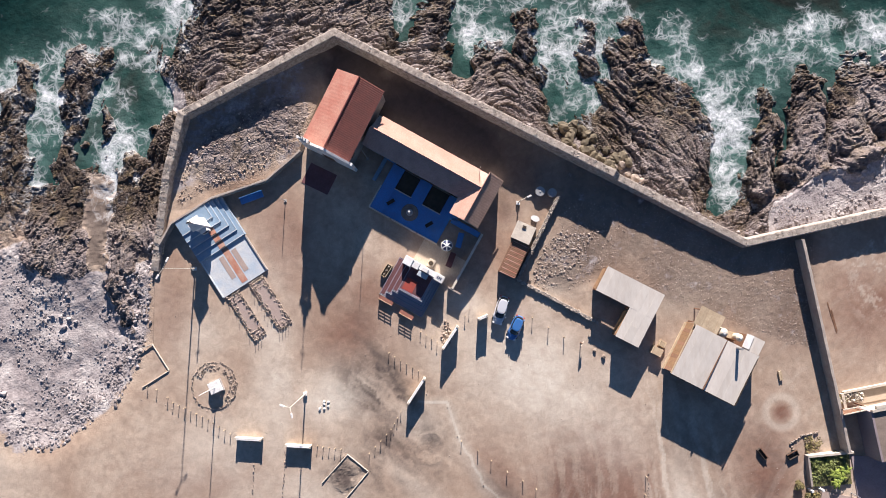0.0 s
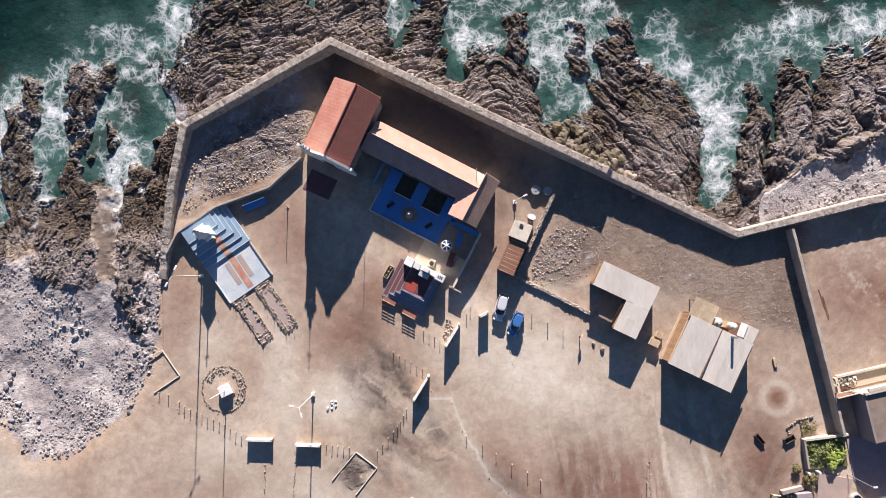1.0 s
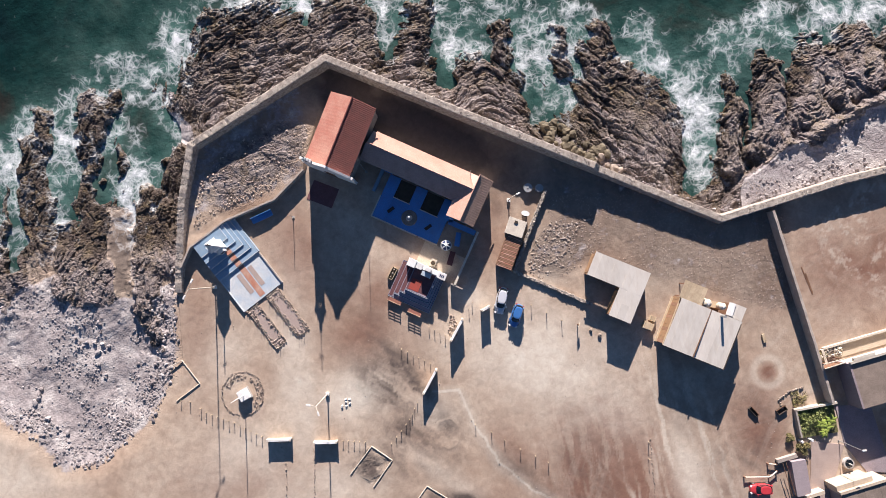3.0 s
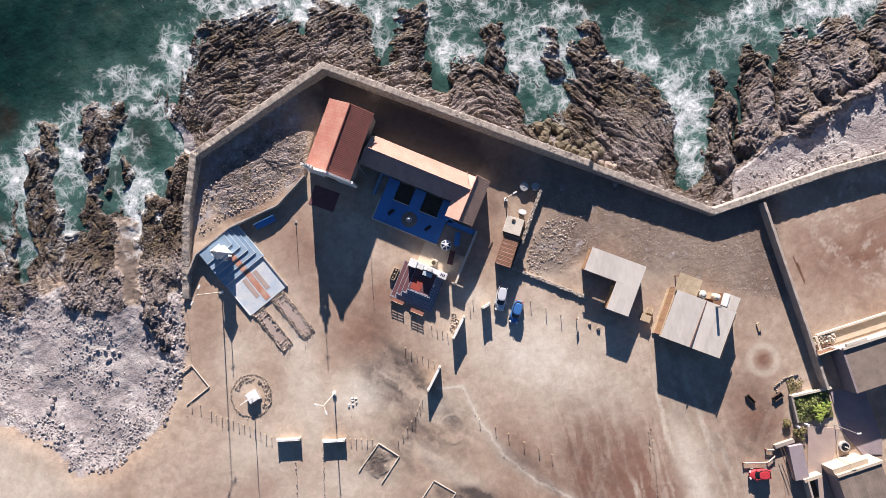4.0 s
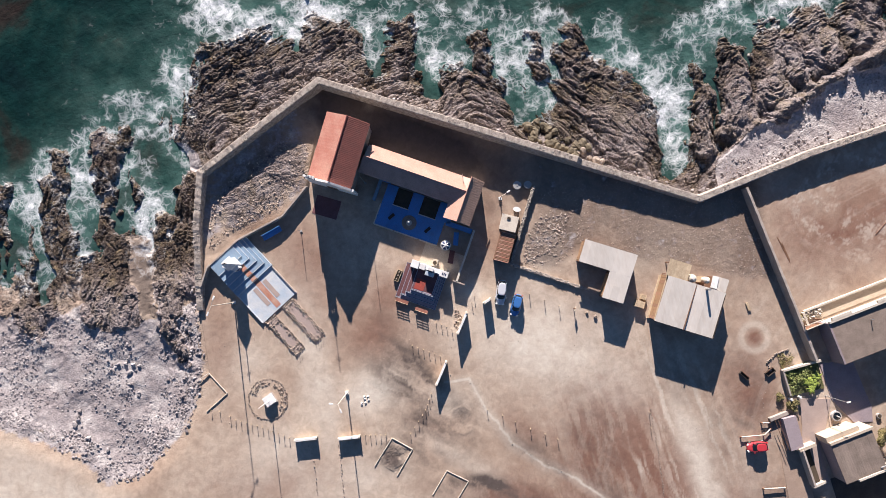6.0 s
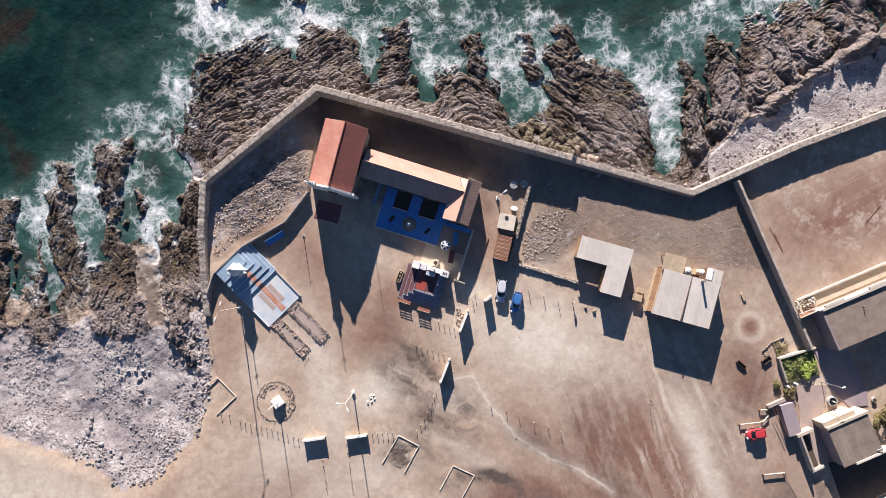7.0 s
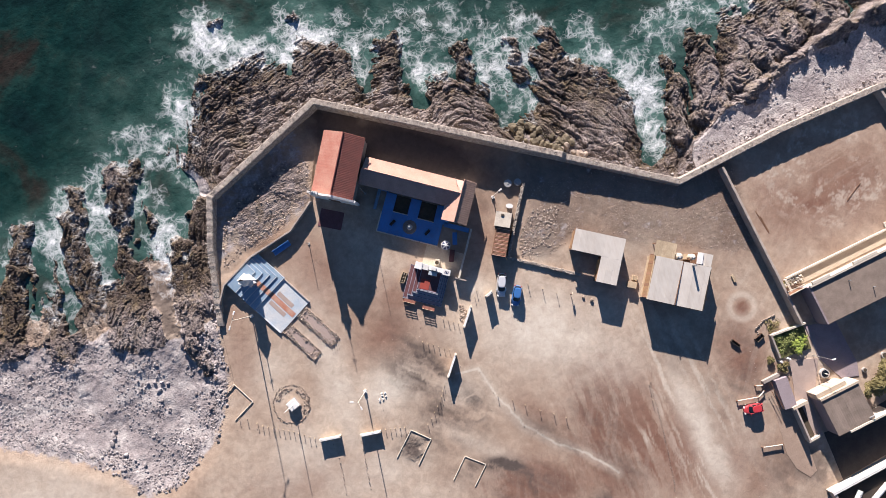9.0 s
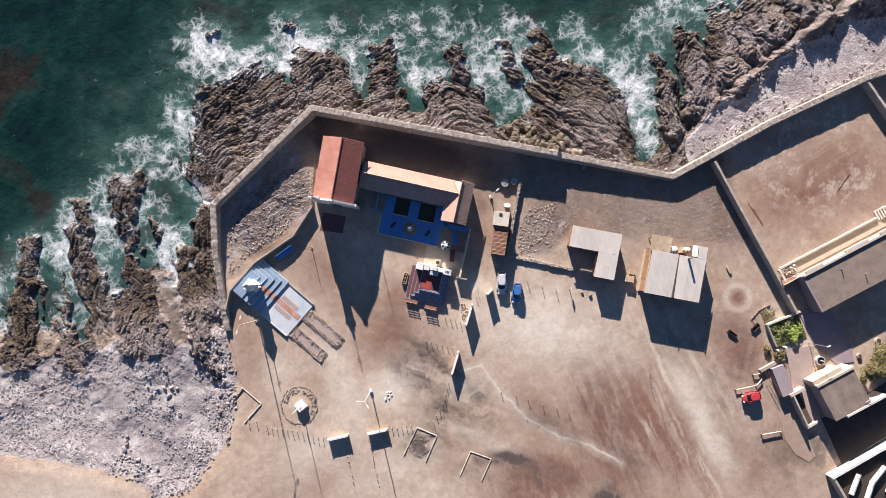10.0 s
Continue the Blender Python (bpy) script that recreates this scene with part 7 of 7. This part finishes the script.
third_house()
for i, (x, y, a) in enumerate(((59.0, -56.0, 52), (61.0, -57.9, 54), (63.4, -55.6, 34), (65.2, -57.4, 54))):
    t = thing("white_roll", pose(x, y, 1.1, 0, 0, a), "white rolled tarpaulin lying on the workshop roof", "roll", "white rolls on the roof")
    part("roll", tube(bmesh.new(), (-1.9, 0, 0.42), (1.9, 0, 0.42), 0.42, sides=14), WHITE, t)
    for sx in (-1.2, 1.2):
        part("band", tube(bmesh.new(), (sx - 0.05, 0, 0.42), (sx + 0.05, 0, 0.42), 0.435, sides=14), STEEL, t)


def barrier(points, label, posts=True):
    t = thing("barrier", pose(points[0][0], points[0][1], 0), label, "barrier", "white barriers by the red car")
    ox, oy = points[0]
    for (xa, ya), (xb, yb) in zip(points, points[1:]):
        part("beam", tube(bmesh.new(), (xa - ox, ya - oy, 0.42), (xb - ox, yb - oy, 0.42), 0.11, sides=8), PALE_WALL, t, "whitewashed log")
    for x, y in points:
        part("post", tube(bmesh.new(), (x - ox, y - oy, -0.1), (x - ox, y - oy, 0.55), 0.12, 0.1, 8), WOOD_BROWN, t)


barrier([(44.3, -34.7), (48.1, -35.0), (49.3, -34.2)], "whitewashed log barrier behind the red car")
barrier([(46.4, -43.6), (49.9, -44.0)], "whitewashed log barrier on dark posts")
barrier([(48.1, -33.0), (49.3, -33.2)], "short whitewashed log barrier")


def thin_post(x, y, h, label):
    t = thing("lamp_post", pose(x, y, 0), label, "lamp")
    part("pole", tube(bmesh.new(), (0, 0, 0), (0, 0, h), 0.06, 0.04), STEEL, t)
    part("head", boxed(0.25, 0, h - 0.05, 0.6, 0.22, 0.14, 0, 0.03), WHITE, t)


thin_post(73.9, -30.6, 3.0, "short grey lamp post in the paved court")
thin_post(59.45, -30.5, 5.3, "slender pale lamp post beside the paving")


def garden_ring(x, y, r, label):
    t = thing("stone_tub", pose(x, y, 0), label, "tub", "round tubs in the garden")
    b = bmesh.new()
    bmesh.ops.create_cone(b, cap_ends=True, segments=20, radius1=r, radius2=r * 1.05, depth=0.4, matrix=pose(0, 0, 0.2))
    part("rim", b, CONCRETE, t)
    b = bmesh.new()
    bmesh.ops.create_cone(b, cap_ends=True, segments=18, radius1=r * 0.75, radius2=r * 0.75, depth=0.03, matrix=pose(0, 0, 0.42))
    part("soil", b, DARK_SOIL, t)


garden_ring(71.5, -33.6, 0.55, "round concrete tub on the sandy garden")
garden_ring(67.4, -35.2, 0.4, "small round concrete tub on the sandy garden")


def figure_base(x, y):
    t = thing("garden_fountain", pose(x, y, 0), "round garden fountain with coiled grey pipe", "fountain")
    b = bmesh.new()
    bmesh.ops.create_cone(b, cap_ends=True, segments=20, radius1=0.85, radius2=0.8, depth=0.5, matrix=pose(0, 0, 0.25))
    part("basin", b, CONCRETE, t)
    b = bmesh.new()
    bmesh.ops.create_cone(b, cap_ends=True, segments=20, radius1=0.62, radius2=0.62, depth=0.03, matrix=pose(0, 0, 0.52))
    part("water", b, GLASS, t)
    part("spout", tube(bmesh.new(), (0, 0, 0.5), (0, 0, 1.3), 0.12, 0.08), CONCRETE, t)


figure_base(60.4, -34.0)


def trough(m, sx, sy, sz, label):
    t = thing("trough", m, label, "trough")
    for y in (-sy / 2 + 0.05, sy / 2 - 0.05):
        part("side", boxed(0, y, 0, sx, 0.08, sz), TIMBER_DARK, t)
    for x in (-sx / 2 + 0.04, sx / 2 - 0.04):
        part("end", boxed(x, 0, 0, 0.08, sy - 0.19, sz - 0.03), TIMBER_DARK, t)
    part("base", boxed(0, 0, 0, sx - 0.17, sy - 0.19, 0.12), TIMBER_DARK, t)
    part("rail", boxed(0, sy / 2, sz, sx + 0.1, 0.12, 0.05), WOOD_BROWN, t, "bleached top rail")


trough(pose(46.75, -24.95, 0, 0, 0, -52), 1.7, 0.55, 0.4, "dark wooden trough lying on the lot")
trough(pose(51.1, -25.1, 0, 0, 0, 28), 1.6, 0.85, 0.4, "dark wooden trough near the garden")


def crate(m, label, sx, sy, sz, material):
    t = thing("crate", m, label, "crate")
    part("box", boxed(0, 0, 0, sx, sy, sz, 0, 0.02), material, t)
    for x in (-sx / 2 + 0.06, sx / 2 - 0.06):
        part("batten", boxed(x, 0, 0.03, 0.1, sy + 0.06, sz), material, t)


crate(pose(49.6, -13.9, 0, 0, 0, 10), "low pale wooden crate on bare ground", 0.45, 1.3, 0.2, WOOD_TAN)
crate(SHED @ pose(33.0, 5.2, 0), "pale wooden crates stacked against the hut", 1.5, 1.1, 0.9, WOOD_TAN)
crate(SHED @ pose(33.3, 6.5, 0), "pale wooden crates stacked against the hut", 0.9, 0.8, 0.6, WOOD_TAN)


def plank_on_ground(x, y, a, L, label):
    ob = part("plank", boxed(0, 0, 0, L, 0.14, 0.08), WOOD_BROWN)
    ob.matrix_world = pose(x, y, ground_height(x, y) - 0.02, 0, 0, a)
    tagged(ob, label, "plank", "loose planks")


plank_on_ground(57.3, -5.6, -74, 4.6, "dark plank leaning along the boundary wall")
plank_on_ground(57.6, -6.0, -76, 3.2, "dark plank leaning along the boundary wall")
plank_on_ground(74.5, -4.5, 38, 4.0, "weathered plank lying in the empty yard")


def signpost(x, y, a, label):
    t = thing("signpost", pose(x, y, 0, 0, 0, a), label, "sign")
    part("post", tube(bmesh.new(), (0, 0, -0.1), (0, 0, 1.2), 0.07), WOOD_BROWN, t)
    part("board", boxed(0, -0.06, 0.75, 0.8, 0.05, 0.5, 0), PLASTIC_CREAM, t, "yellowish sign board")


signpost(21.0, -9.2, 60, "small yellowish wooden signpost on the lot")
ground_stone(23.0, -10.3, 0.5, STONE, "single rough stone on the dusty lot", "stone", 31, "single stones")
ground_stone(24.3, -11.2, 0.6, STONE, "single rough stone on the dusty lot", "stone", 32, "single stones")
for i in range(7):
    ground_stone(-15.8 + 0.7 * math.sin(i * 2.1), -18.2 + 0.6 * math.cos(i * 1.7), 0.32, WHITE, "whitewashed stone in a small cluster", "white_stone", 40 + i, "cluster of whitewashed stones")
